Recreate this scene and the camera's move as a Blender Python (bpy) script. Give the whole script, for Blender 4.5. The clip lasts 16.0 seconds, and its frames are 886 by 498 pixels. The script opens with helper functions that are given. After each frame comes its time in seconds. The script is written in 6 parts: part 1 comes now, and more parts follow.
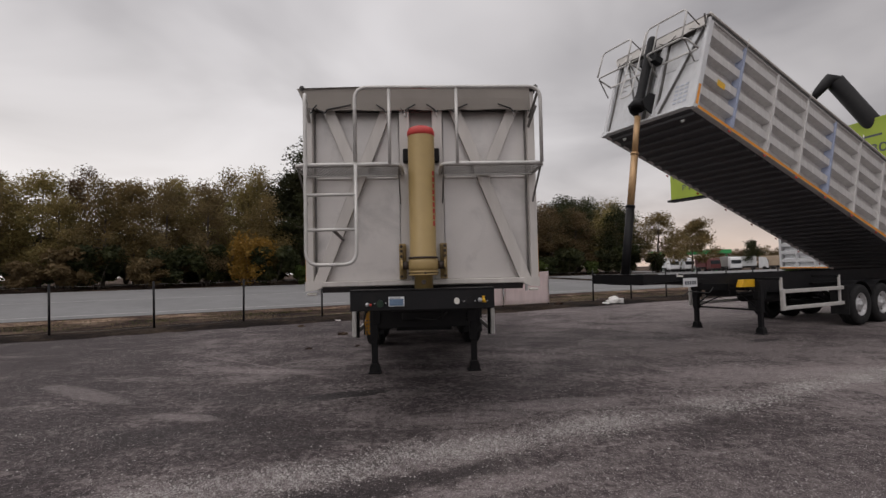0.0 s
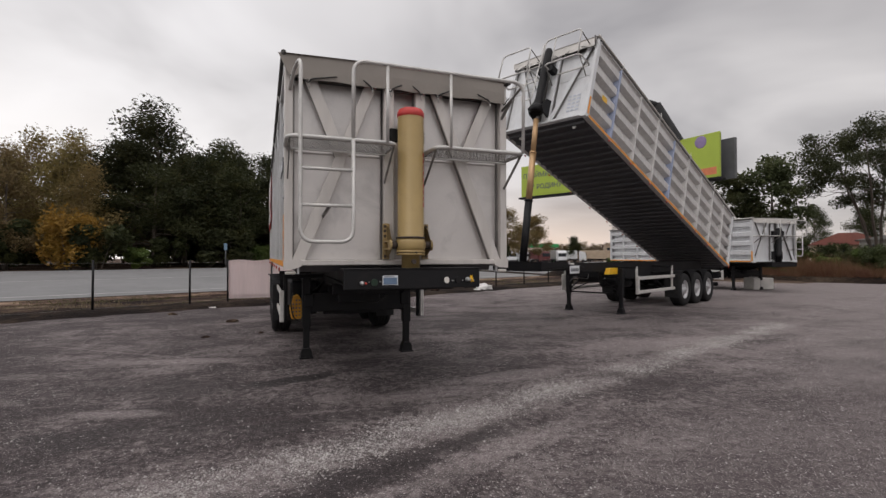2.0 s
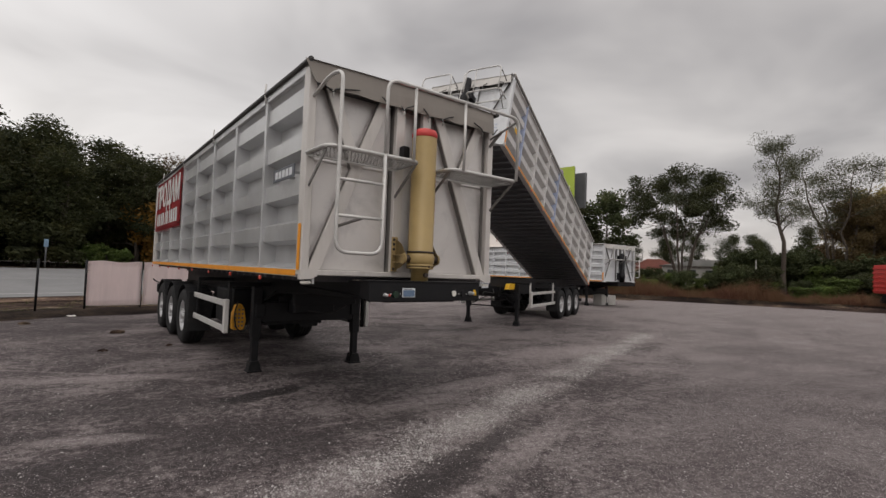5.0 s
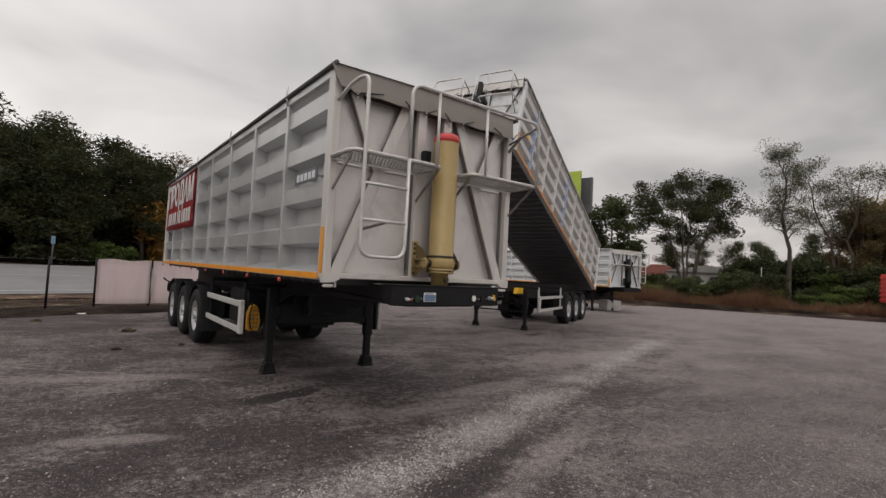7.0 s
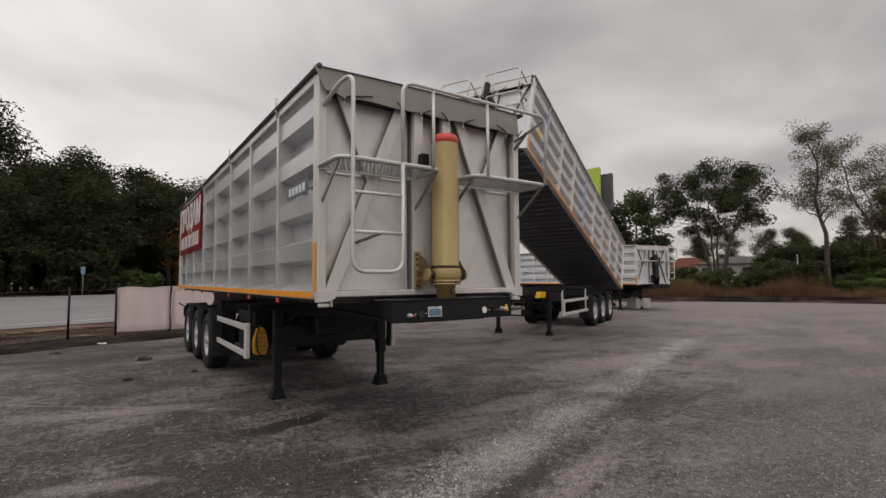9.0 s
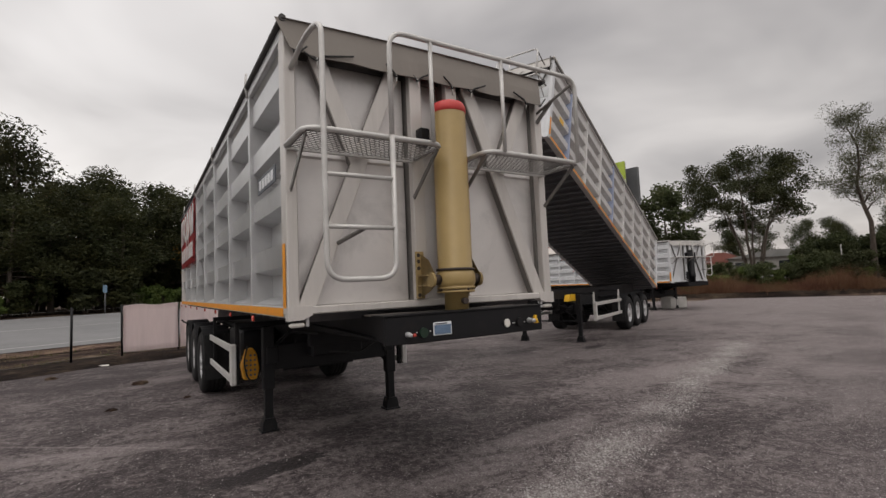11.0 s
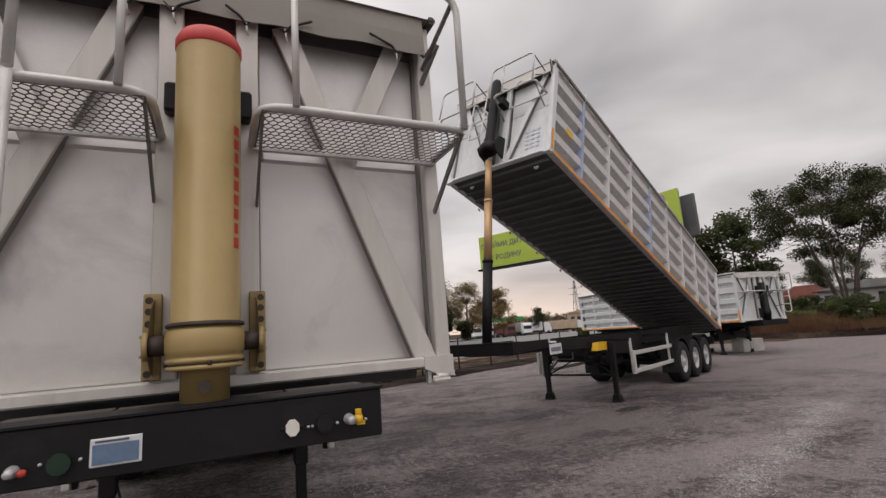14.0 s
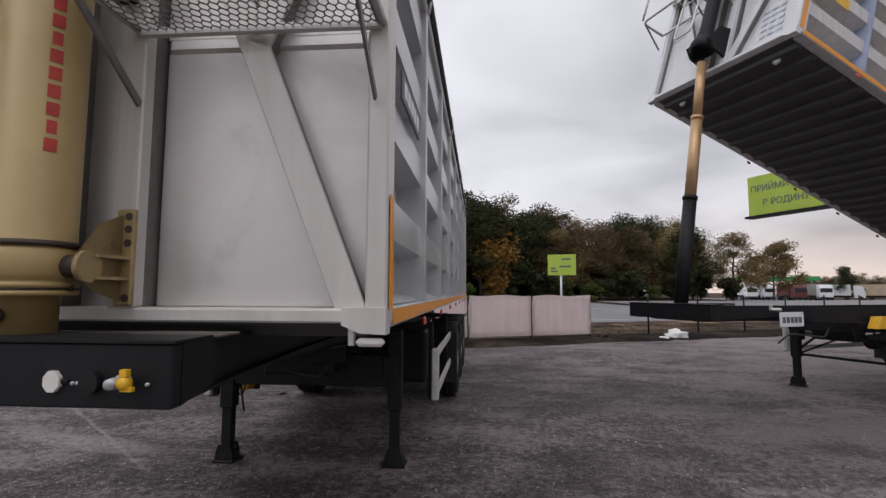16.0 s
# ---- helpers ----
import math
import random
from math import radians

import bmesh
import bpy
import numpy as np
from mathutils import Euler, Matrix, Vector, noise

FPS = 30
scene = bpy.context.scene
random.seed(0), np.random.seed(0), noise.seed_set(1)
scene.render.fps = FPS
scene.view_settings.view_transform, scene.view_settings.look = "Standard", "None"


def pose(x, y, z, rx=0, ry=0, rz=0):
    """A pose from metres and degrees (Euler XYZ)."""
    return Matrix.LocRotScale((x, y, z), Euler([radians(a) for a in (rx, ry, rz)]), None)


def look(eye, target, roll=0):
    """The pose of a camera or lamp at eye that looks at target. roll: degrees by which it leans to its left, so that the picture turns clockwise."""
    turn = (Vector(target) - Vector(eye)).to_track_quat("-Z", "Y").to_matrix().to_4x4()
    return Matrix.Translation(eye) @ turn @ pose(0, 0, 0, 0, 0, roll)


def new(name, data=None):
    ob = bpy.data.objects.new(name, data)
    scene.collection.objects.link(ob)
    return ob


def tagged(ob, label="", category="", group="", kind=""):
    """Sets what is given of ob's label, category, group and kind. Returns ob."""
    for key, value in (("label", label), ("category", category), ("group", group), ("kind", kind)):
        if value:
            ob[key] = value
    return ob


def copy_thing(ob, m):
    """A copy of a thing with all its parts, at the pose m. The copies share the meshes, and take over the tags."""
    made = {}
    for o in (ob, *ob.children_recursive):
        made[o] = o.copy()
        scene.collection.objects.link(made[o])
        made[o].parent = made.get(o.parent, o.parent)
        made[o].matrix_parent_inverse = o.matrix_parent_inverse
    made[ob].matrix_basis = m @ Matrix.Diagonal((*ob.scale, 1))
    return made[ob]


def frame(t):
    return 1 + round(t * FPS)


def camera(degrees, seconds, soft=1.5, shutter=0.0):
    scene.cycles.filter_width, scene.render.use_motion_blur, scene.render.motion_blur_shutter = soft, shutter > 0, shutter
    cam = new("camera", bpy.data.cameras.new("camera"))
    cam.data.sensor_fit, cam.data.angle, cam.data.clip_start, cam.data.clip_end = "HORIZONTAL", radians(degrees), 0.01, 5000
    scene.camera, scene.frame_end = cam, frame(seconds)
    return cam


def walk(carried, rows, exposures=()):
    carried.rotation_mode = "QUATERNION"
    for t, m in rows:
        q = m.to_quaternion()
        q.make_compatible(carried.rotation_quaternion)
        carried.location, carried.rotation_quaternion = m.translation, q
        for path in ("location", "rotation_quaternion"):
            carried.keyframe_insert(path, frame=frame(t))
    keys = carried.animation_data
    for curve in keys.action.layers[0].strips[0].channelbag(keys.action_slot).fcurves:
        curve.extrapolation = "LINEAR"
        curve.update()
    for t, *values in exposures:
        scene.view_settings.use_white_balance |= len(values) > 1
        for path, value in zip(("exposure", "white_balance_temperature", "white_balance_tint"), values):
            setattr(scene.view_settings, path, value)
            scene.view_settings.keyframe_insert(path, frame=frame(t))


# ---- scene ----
cam = camera(84.6, 16.0, 1.45)
PATH = [
    (0, (0.287, 0.104, 1.644), (0.187, 2.1, 1.731), -1.3),
    (0.5, (-0.055, 0.096, 1.571), (-0.017, 2.095, 1.634), -0.7),
    (1, (-0.41, 0.109, 1.583), (-0.205, 2.098, 1.628), 0.2),
    (1.5, (-0.806, 0.033, 1.612), (-0.425, 1.996, 1.654), -0.0),
    (2, (-1.15, 0.087, 1.576), (-0.636, 2.02, 1.609), -0.1),
    (2.5, (-1.482, 0.179, 1.607), (-0.831, 2.069, 1.64), 0.3),
    (3, (-1.828, 0.189, 1.607), (-1.013, 2.015, 1.645), 0.2),
    (3.5, (-2.102, 0.249, 1.577), (-1.142, 2.003, 1.62), -0.3),
    (6, (-2.967, 0.502, 1.594), (-1.889, 2.184, 1.692), 2.7),
    (6.5, (-2.967, 0.509, 1.592), (-1.892, 2.192, 1.699), 3.1),
    (7, (-2.956, 0.546, 1.606), (-1.906, 2.245, 1.703), 3.0),
    (7.5, (-2.947, 0.555, 1.604), (-1.926, 2.273, 1.687), 2.0),
    (8, (-2.84, 0.58, 1.619), (-1.837, 2.308, 1.716), 0.2),
    (10.5, (-2.152, 1.419, 1.662), (-1.232, 3.189, 1.801), -0.8),
    (11, (-1.97, 1.671, 1.655), (-1.083, 3.457, 1.804), -2.5),
    (11.5, (-1.764, 1.908, 1.67), (-0.921, 3.71, 1.88), -3.5),
    (12, (-1.38, 2.07, 1.686), (-0.57, 3.877, 1.968), -3.5),
    (12.5, (-1.07, 2.238, 1.688), (-0.3, 4.049, 2.043), -3.9),
    (13, (-0.735, 2.466, 1.682), (-0.003, 4.286, 2.071), -5.2),
    (13.5, (-0.287, 2.588, 1.677), (0.375, 4.438, 2.047), -5.0),
    (14, (0.1, 2.778, 1.661), (0.764, 4.632, 2.008), -4.2),
    (14.5, (0.473, 3.011, 1.661), (1.067, 4.895, 1.975), -3.8),
    (15, (0.899, 3.187, 1.658), (1.303, 5.125, 1.94), -3.8),
    (15.5, (1.245, 3.42, 1.627), (1.371, 5.4, 1.883), -2.6),
    (16, (1.59, 3.628, 1.616), (1.252, 5.592, 1.789), 0.2),
]
EXPOSURES = [(0.0, -0.22, 6750.0, 14.0), (1.5, 0.06, 6730.0, 13.0), (2.5, 0.07, 6720.0, 12.5), (6.0, 0.04, 6900.0, 11.5), (13.0, 0.06, 6900.0, 13.0), (14.5, 0.20, 6750.0, 14.0), (16.0, 0.10, 6350.0, 14.0)]   # seconds, stops, kelvin, tint
walk(cam, [(t, look(eye, target, roll)) for t, eye, target, roll in PATH], EXPOSURES)

# ---- world, sun, exposure ----
SUN_AZ, SUN_EL = 215.0, 52.0      # degrees: compass from +y clockwise, height


def build_world():
    w = bpy.data.worlds.new("overcast_sky")
    scene.world = w
    w.use_nodes = True
    nt = w.node_tree
    nt.nodes.clear()
    N, K = nt.nodes.new, nt.links.new

    def math_(op, a, b=None, c=None, clamp=False):
        n = N("ShaderNodeMath")
        n.operation, n.use_clamp = op, clamp
        for i, v in enumerate((a, b, c)):
            if v is None:
                continue
            if isinstance(v, (int, float)):
                n.inputs[i].default_value = v
            else:
                K(v, n.inputs[i])
        return n.outputs[0]

    def mix(f, a, b, kind="MIX"):
        n = N("ShaderNodeMix")
        n.data_type, n.blend_type = "RGBA", kind
        for i, v in ((0, f), (6, a), (7, b)):
            if isinstance(v, (int, float)):
                n.inputs[i].default_value = v
            elif isinstance(v, tuple):
                n.inputs[i].default_value = (*v, 1)
            else:
                K(v, n.inputs[i])
        return n.outputs[2]

    co = N("ShaderNodeTexCoord").outputs["Generated"]
    sep = N("ShaderNodeSeparateXYZ")
    K(co, sep.inputs[0])
    X, Y, Z = sep.outputs
    up = math_("MAXIMUM", Z, 0.0)
    den = math_("ADD", up, 0.22)
    flat = N("ShaderNodeCombineXYZ")
    K(math_("DIVIDE", X, den), flat.inputs[0])
    K(math_("DIVIDE", Y, den), flat.inputs[1])
    noi = N("ShaderNodeTexNoise")
    noi.inputs["Scale"].default_value = 1.35
    noi.inputs["Detail"].default_value = 4.0
    noi.inputs["Roughness"].default_value = 0.45
    noi.inputs["Distortion"].default_value = 0.4
    K(flat.outputs[0], noi.inputs["Vector"])
    cloud = math_("MULTIPLY_ADD", noi.outputs["Fac"], 2.6, -0.74, clamp=True)
    body = mix(cloud, (0.31, 0.308, 0.322), (0.68, 0.675, 0.68))
    # a layer that thins towards the sunset side, low over the trees
    def toward(az, power):
        a = radians(az)
        d = math_("ADD", math_("MULTIPLY", X, math.sin(a)), math_("MULTIPLY", Y, math.cos(a)))
        return math_("POWER", math_("MAXIMUM", d, 0.0), power)
    low = math_("POWER", math_("SUBTRACT", 1.0, up), 7.0)
    glow1 = math_("MULTIPLY", math_("MULTIPLY", toward(-42, 3.0), math_("POWER", math_("SUBTRACT", 1.0, up), 4.5)), 1.25, clamp=True)
    glow2 = math_("MULTIPLY", toward(26, 26.0), math_("POWER", math_("SUBTRACT", 1.0, up), 16.0), clamp=True)
    wide = math_("MULTIPLY", toward(-30, 2.2), math_("MULTIPLY_ADD", cloud, 0.55, 0.25))
    c = mix(wide, body, (0.90, 0.92, 0.96))
    c = mix(glow1, c, (1.40, 1.38, 1.34))
    c = mix(glow2, c, (0.95, 0.66, 0.46))
    rim = math_("POWER", math_("SUBTRACT", 1.0, up), 14.0)
    c = mix(math_("MULTIPLY", rim, 0.52), c, (0.84, 0.76, 0.72))
    # an overcast dome grows brighter overhead and towards the veiled sun
    az = radians(SUN_AZ)
    el = radians(SUN_EL)
    s = (math.sin(az) * math.cos(el), math.cos(az) * math.cos(el), math.sin(el))
    dot = math_("ADD", math_("ADD", math_("MULTIPLY", X, s[0]), math_("MULTIPLY", Y, s[1])), math_("MULTIPLY", Z, s[2]))
    gain = math_("MULTIPLY_ADD", math_("POWER", math_("MAXIMUM", dot, 0.0), 2.0), 0.75, 1.0)
    zen = math_("MULTIPLY_ADD", math_("POWER", up, 3.0), 1.55, gain)
    c2 = N("ShaderNodeVectorMath")
    c2.operation = "SCALE"
    K(c, c2.inputs[0])
    K(zen, c2.inputs["Scale"])
    bg = N("ShaderNodeBackground")
    K(c2.outputs[0], bg.inputs[0])
    bg.inputs[1].default_value = 1.0
    sky = N("ShaderNodeTexSky")
    sky.sky_type, sky.sun_disc = "NISHITA", False
    sky.sun_elevation, sky.sun_rotation = radians(SUN_EL), radians(SUN_AZ)
    bg2 = N("ShaderNodeBackground")
    K(sky.outputs[0], bg2.inputs[0])
    bg2.inputs[1].default_value = 0.05
    m = N("ShaderNodeMixShader")
    m.inputs[0].default_value = 0.12
    K(bg.outputs[0], m.inputs[1])
    K(bg2.outputs[0], m.inputs[2])
    out = N("ShaderNodeOutputWorld")
    K(m.outputs[0], out.inputs[0])


build_world()
sun_data = bpy.data.lights.new("sun", "SUN")
sun_data.energy, sun_data.angle, sun_data.color = 0.32, radians(35), (1.0, 0.96, 0.9)
sun = new("sun", sun_data)
_a, _e = radians(SUN_AZ), radians(SUN_EL)
sun.matrix_world = look((40 * math.sin(_a) * math.cos(_e), 40 * math.cos(_a) * math.cos(_e), 40 * math.sin(_e)), (0, 0, 0))
scene.view_settings.exposure = 0.0

# ---- materials ----


def nodes_of(name):
    m = bpy.data.materials.new(name)
    m.use_nodes = True
    nt = m.node_tree
    return m, nt, nt.nodes["Principled BSDF"], nt.nodes.new, nt.links.new


def noise_node(N, K, vec, scale, detail=4.0, rough=0.55, dist=0.0):
    n = N("ShaderNodeTexNoise")
    n.inputs["Scale"].default_value, n.inputs["Detail"].default_value = scale, detail
    n.inputs["Roughness"].default_value, n.inputs["Distortion"].default_value = rough, dist
    if vec is not None:
        K(vec, n.inputs["Vector"])
    return n.outputs["Fac"]


def ramp(N, K, fac, stops):
    n = N("ShaderNodeValToRGB")
    el = n.color_ramp.elements
    while len(el) < len(stops):
        el.new(0.5)
    for e, (p, c) in zip(el, stops):
        e.position = p
        e.color = (*c, 1) if isinstance(c, tuple) else (c, c, c, 1)
    K(fac, n.inputs[0])
    return n.outputs[0]


def mixc(N, K, f, a, b, kind="MIX"):
    n = N("ShaderNodeMix")
    n.data_type, n.blend_type = "RGBA", kind
    for i, v in ((0, f), (6, a), (7, b)):
        if isinstance(v, (int, float)):
            n.inputs[i].default_value = v
        elif isinstance(v, tuple):
            n.inputs[i].default_value = (*v, 1)
        else:
            K(v, n.inputs[i])
    return n.outputs[2]


def mop(N, K, op, a, b=None, c=None, clamp=False):
    n = N("ShaderNodeMath")
    n.operation, n.use_clamp = op, clamp
    for i, v in enumerate((a, b, c)):
        if v is None:
            continue
        if isinstance(v, (int, float)):
            n.inputs[i].default_value = v
        else:
            K(v, n.inputs[i])
    return n.outputs[0]


def shade(name, col, rough=0.55, metal=0.0, var=0.18, scale=1.6, fine=45.0, bump=0.08, dirt=None, dirt_amt=0.35, streak=False, rvar=0.12, spec=0.5):
    """A painted, metal or rubber surface: base colour with large stains, fine grain, uneven gloss and slight relief."""
    m, nt, P, N, K = nodes_of(name)
    co = N("ShaderNodeTexCoord").outputs["Object"]
    vec = co
    if streak:
        mp = N("ShaderNodeMapping")
        mp.inputs["Scale"].default_value = (6.0, 6.0, 0.5)
        K(co, mp.inputs[0])
        vec = mp.outputs[0]
    big = noise_node(N, K, vec, scale, 5.0, 0.6, 0.3)
    sml = noise_node(N, K, co, fine, 3.0, 0.6)
    dark = tuple(v * (1 - var) for v in col)
    lite = tuple(min(1, v * (1 + 0.5 * var)) for v in col)
    c = ramp(N, K, big, [(0.3, dark), (0.65, lite)])
    c = mixc(N, K, 0.12, c, ramp(N, K, sml, [(0.3, dark), (0.7, lite)]))
    if dirt:
        d = noise_node(N, K, vec, scale * 2.3, 6.0, 0.65, 0.6)
        f = mop(N, K, "MULTIPLY", ramp(N, K, d, [(0.52, 0.0), (0.74, 1.0)]), dirt_amt)
        c = mixc(N, K, f, c, dirt)
    K(c, P.inputs["Base Color"])
    r = mop(N, K, "MULTIPLY_ADD", big, 2 * rvar, rough - rvar, clamp=True)
    K(r, P.inputs["Roughness"])
    P.inputs["Metallic"].default_value = metal
    P.inputs["Specular IOR Level"].default_value = spec
    if bump:
        b = N("ShaderNodeBump")
        b.inputs["Strength"].default_value, b.inputs["Distance"].default_value = bump, 0.01
        K(sml, b.inputs["Height"])
        K(b.outputs[0], P.inputs["Normal"])
    return m


M_CREAM = shade("cream_grey_paint", (0.63, 0.60, 0.57), 0.40, 0.15, 0.10, 1.3, 60, 0.05, (0.36, 0.33, 0.29), 0.22, True)
M_PANEL = shade("brushed_front_sheet", (0.70, 0.672, 0.652), 0.40, 0.50, 0.16, 0.9, 90, 0.04, (0.40, 0.39, 0.38), 0.6)
M_WHITE = shade("white_paint", (0.67, 0.685, 0.70), 0.45, 0, 0.10, 1.5, 60, 0.04, (0.45, 0.43, 0.40), 0.25, True)
M_SIDE = shade("galvanised_side", (0.56, 0.565, 0.57), 0.34, 0.50, 0.14, 1.8, 70, 0.06, (0.40, 0.39, 0.37), 0.3)
M_SIDEB = shade("pale_side_paint", (0.60, 0.59, 0.58), 0.5, 0.1, 0.14, 1.8, 70, 0.06, (0.40, 0.36, 0.33), 0.4, True)
M_TUBE = shade("galvanised_tube", (0.60, 0.59, 0.57), 0.4, 0.3, 0.15, 6, 90, 0.05)
# also the dark colour painted as shade on webs, top rail and decks
M_TUBED = shade("tarnished_strut_and_shade", (0.20, 0.19, 0.18), 0.5, 0.3, 0.25, 8, 90, 0.08)
M_BLACK = shade("black_chassis_paint", (0.008, 0.008, 0.0095), 0.56, 0, 0.3, 2.5, 60, 0.08, (0.035, 0.030, 0.027), 0.25, spec=0.28)
M_DUST = shade("dusty_rusted_steel", (0.13, 0.112, 0.098), 0.7, 0.1, 0.35, 5, 40, 0.15, (0.035, 0.026, 0.022), 0.7)
M_UNDER = shade("dark_underside_steel", (0.070, 0.070, 0.075), 0.6, 0.1, 0.25, 1.4, 50, 0.1, (0.17, 0.15, 0.13), 0.3)
M_TYRE = shade("tyre_rubber", (0.015, 0.015, 0.016), 0.8, 0, 0.3, 5, 80, 0.2, (0.07, 0.065, 0.06), 0.35, spec=0.3)
M_RIM = shade("silver_rim", (0.52, 0.52, 0.53), 0.42, 0.4, 0.2, 7, 80, 0.05, (0.2, 0.17, 0.14), 0.5)
M_GOLD = shade("ochre_cylinder_paint", (0.40, 0.285, 0.118), 0.36, 0.05, 0.12, 2.2, 60, 0.03, (0.24, 0.17, 0.08), 0.2)
M_GOLDD = shade("worn_ochre_casting", (0.36, 0.26, 0.115), 0.5, 0.1, 0.3, 6, 60, 0.15, (0.07, 0.05, 0.04), 0.6)
M_RUST = shade("dark_rusty_steel", (0.06, 0.045, 0.038), 0.6, 0.3, 0.4, 9, 60, 0.2)
M_REDCAP = shade("red_cap_paint", (0.62, 0.055, 0.05), 0.4, 0, 0.15, 8)
M_REDINK = shade("red_print", (0.50, 0.05, 0.035), 0.5, 0, 0.3, 18)
M_ORANGE = shade("orange_tape", (0.86, 0.33, 0.02), 0.45, 0, 0.12, 6, 60, 0.03, (0.45, 0.25, 0.08), 0.3)
M_YELLOW = shade("yellow_plastic", (0.80, 0.46, 0.02), 0.45, 0, 0.15, 9, 60, 0.05, (0.3, 0.17, 0.03), 0.4)
M_CHOCK = shade("ochre_chock_plastic", (0.66, 0.31, 0.02), 0.5, 0, 0.25, 9, 60, 0.08, (0.20, 0.11, 0.03), 0.6)
M_TARP = shade("taupe_tarpaulin", (0.25, 0.225, 0.20), 0.6, 0, 0.12, 1.4, 120, 0.1, (0.18, 0.165, 0.15), 0.3)
M_TARPD = shade("dark_rolled_tarpaulin", (0.07, 0.068, 0.066), 0.65, 0, 0.25, 3, 80, 0.15)
M_TARPW = shade("pale_rolled_tarpaulin", (0.58, 0.56, 0.53), 0.6, 0, 0.15, 3, 80, 0.15)
M_CORD = shade("black_elastic_cord", (0.02, 0.02, 0.02), 0.7)
M_ALU = shade("white_side_guard", (0.60, 0.59, 0.57), 0.42, 0.2, 0.12, 5, 60, 0.05, (0.3, 0.28, 0.25), 0.4)
M_LIGHTW = shade("white_lamp_lens", (0.75, 0.73, 0.68), 0.25, 0, 0.1, 9)
M_LIGHTR = shade("red_lamp_lens", (0.55, 0.05, 0.03), 0.25, 0, 0.15, 20)
M_PLATE = shade("white_plate", (0.70, 0.72, 0.74), 0.35, 0, 0.1, 12)
M_BLUE = shade("blue_print", (0.13, 0.20, 0.30), 0.4, 0, 0.2, 30)
M_SIGNB = shade("blue_road_sign", (0.16, 0.26, 0.36), 0.4, 0, 0.15, 6)
M_GREYINK = shade("dark_print", (0.10, 0.11, 0.13), 0.5, 0, 0.2, 20)
M_BLUEP = shade("blue_protective_film", (0.33, 0.38, 0.52), 0.5, 0, 0.2, 7)
M_BLUEF = shade("faded_blue_print", (0.52, 0.56, 0.64), 0.5, 0, 0.2, 12)
M_HOSE = shade("tan_ram_stage", (0.52, 0.33, 0.17), 0.32, 0.35, 0.15, 4, 60, 0.03, (0.25, 0.16, 0.09), 0.3, True)
M_BANNER = shade("red_banner_vinyl", (0.56, 0.035, 0.04), 0.5, 0, 0.15, 2.5, 60, 0.05)
M_INK = shade("white_banner_print", (0.72, 0.68, 0.66), 0.5, 0, 0.15, 8)
M_PINK = shade("faded_pink_sheet", (0.92, 0.81, 0.80), 0.6, 0, 0.12, 1.1, 30, 0.05, (0.82, 0.74, 0.72), 0.7, True)
M_LIME = shade("lime_billboard_print", (0.40, 0.52, 0.065), 0.5, 0, 0.1, 0.6, 20, 0.0)
M_LILAC = shade("lilac_print", (0.30, 0.22, 0.42), 0.5, 0, 0.2, 3)
M_CORAL = shade("coral_print", (0.70, 0.22, 0.10), 0.5, 0, 0.2, 3)
M_STEELG = shade("grey_sign_steel", (0.13, 0.135, 0.14), 0.55, 0.2, 0.2, 1.5, 40, 0.05)
M_BARK = shade("bark", (0.10, 0.08, 0.065), 0.85, 0, 0.4, 5, 30, 0.5)
M_CONC = shade("concrete", (0.36, 0.35, 0.33), 0.8, 0, 0.2, 2, 50, 0.3, (0.2, 0.19, 0.17), 0.5)
M_ROOFR = shade("red_tiled_roof", (0.25, 0.09, 0.07), 0.7, 0, 0.25, 1.5, 12, 0.3)
M_WALLB = shade("beige_render", (0.46, 0.36, 0.26), 0.8, 0, 0.15, 1.0, 20, 0.1)
M_ROOFG = shade("grey_sheet_roof", (0.26, 0.26, 0.25), 0.6, 0.1, 0.2, 0.8, 15, 0.1)
M_GREEN = shade("green_canopy_paint", (0.03, 0.30, 0.09), 0.45, 0, 0.12, 1.0)
M_GLASS = shade("dark_window_glass", (0.03, 0.035, 0.04), 0.12, 0, 0.2, 2, 20, 0.0)
M_TRUCKR = shade("dark_red_lorry_paint", (0.11, 0.02, 0.02), 0.4, 0, 0.2, 1.5)
M_TRUCKW = shade("white_lorry_paint", (0.72, 0.73, 0.74), 0.4, 0, 0.1, 1.5)
M_REDB = shade("red_wagon_paint", (0.50, 0.035, 0.03), 0.42, 0, 0.15, 2, 50, 0.04)
M_BAG = shade("white_plastic_bag", (0.70, 0.69, 0.67), 0.5, 0, 0.15, 9, 60, 0.2)
M_LINE = shade("road_marking", (0.36, 0.355, 0.345), 0.7, 0, 0.3, 1.2, 30, 0.1)


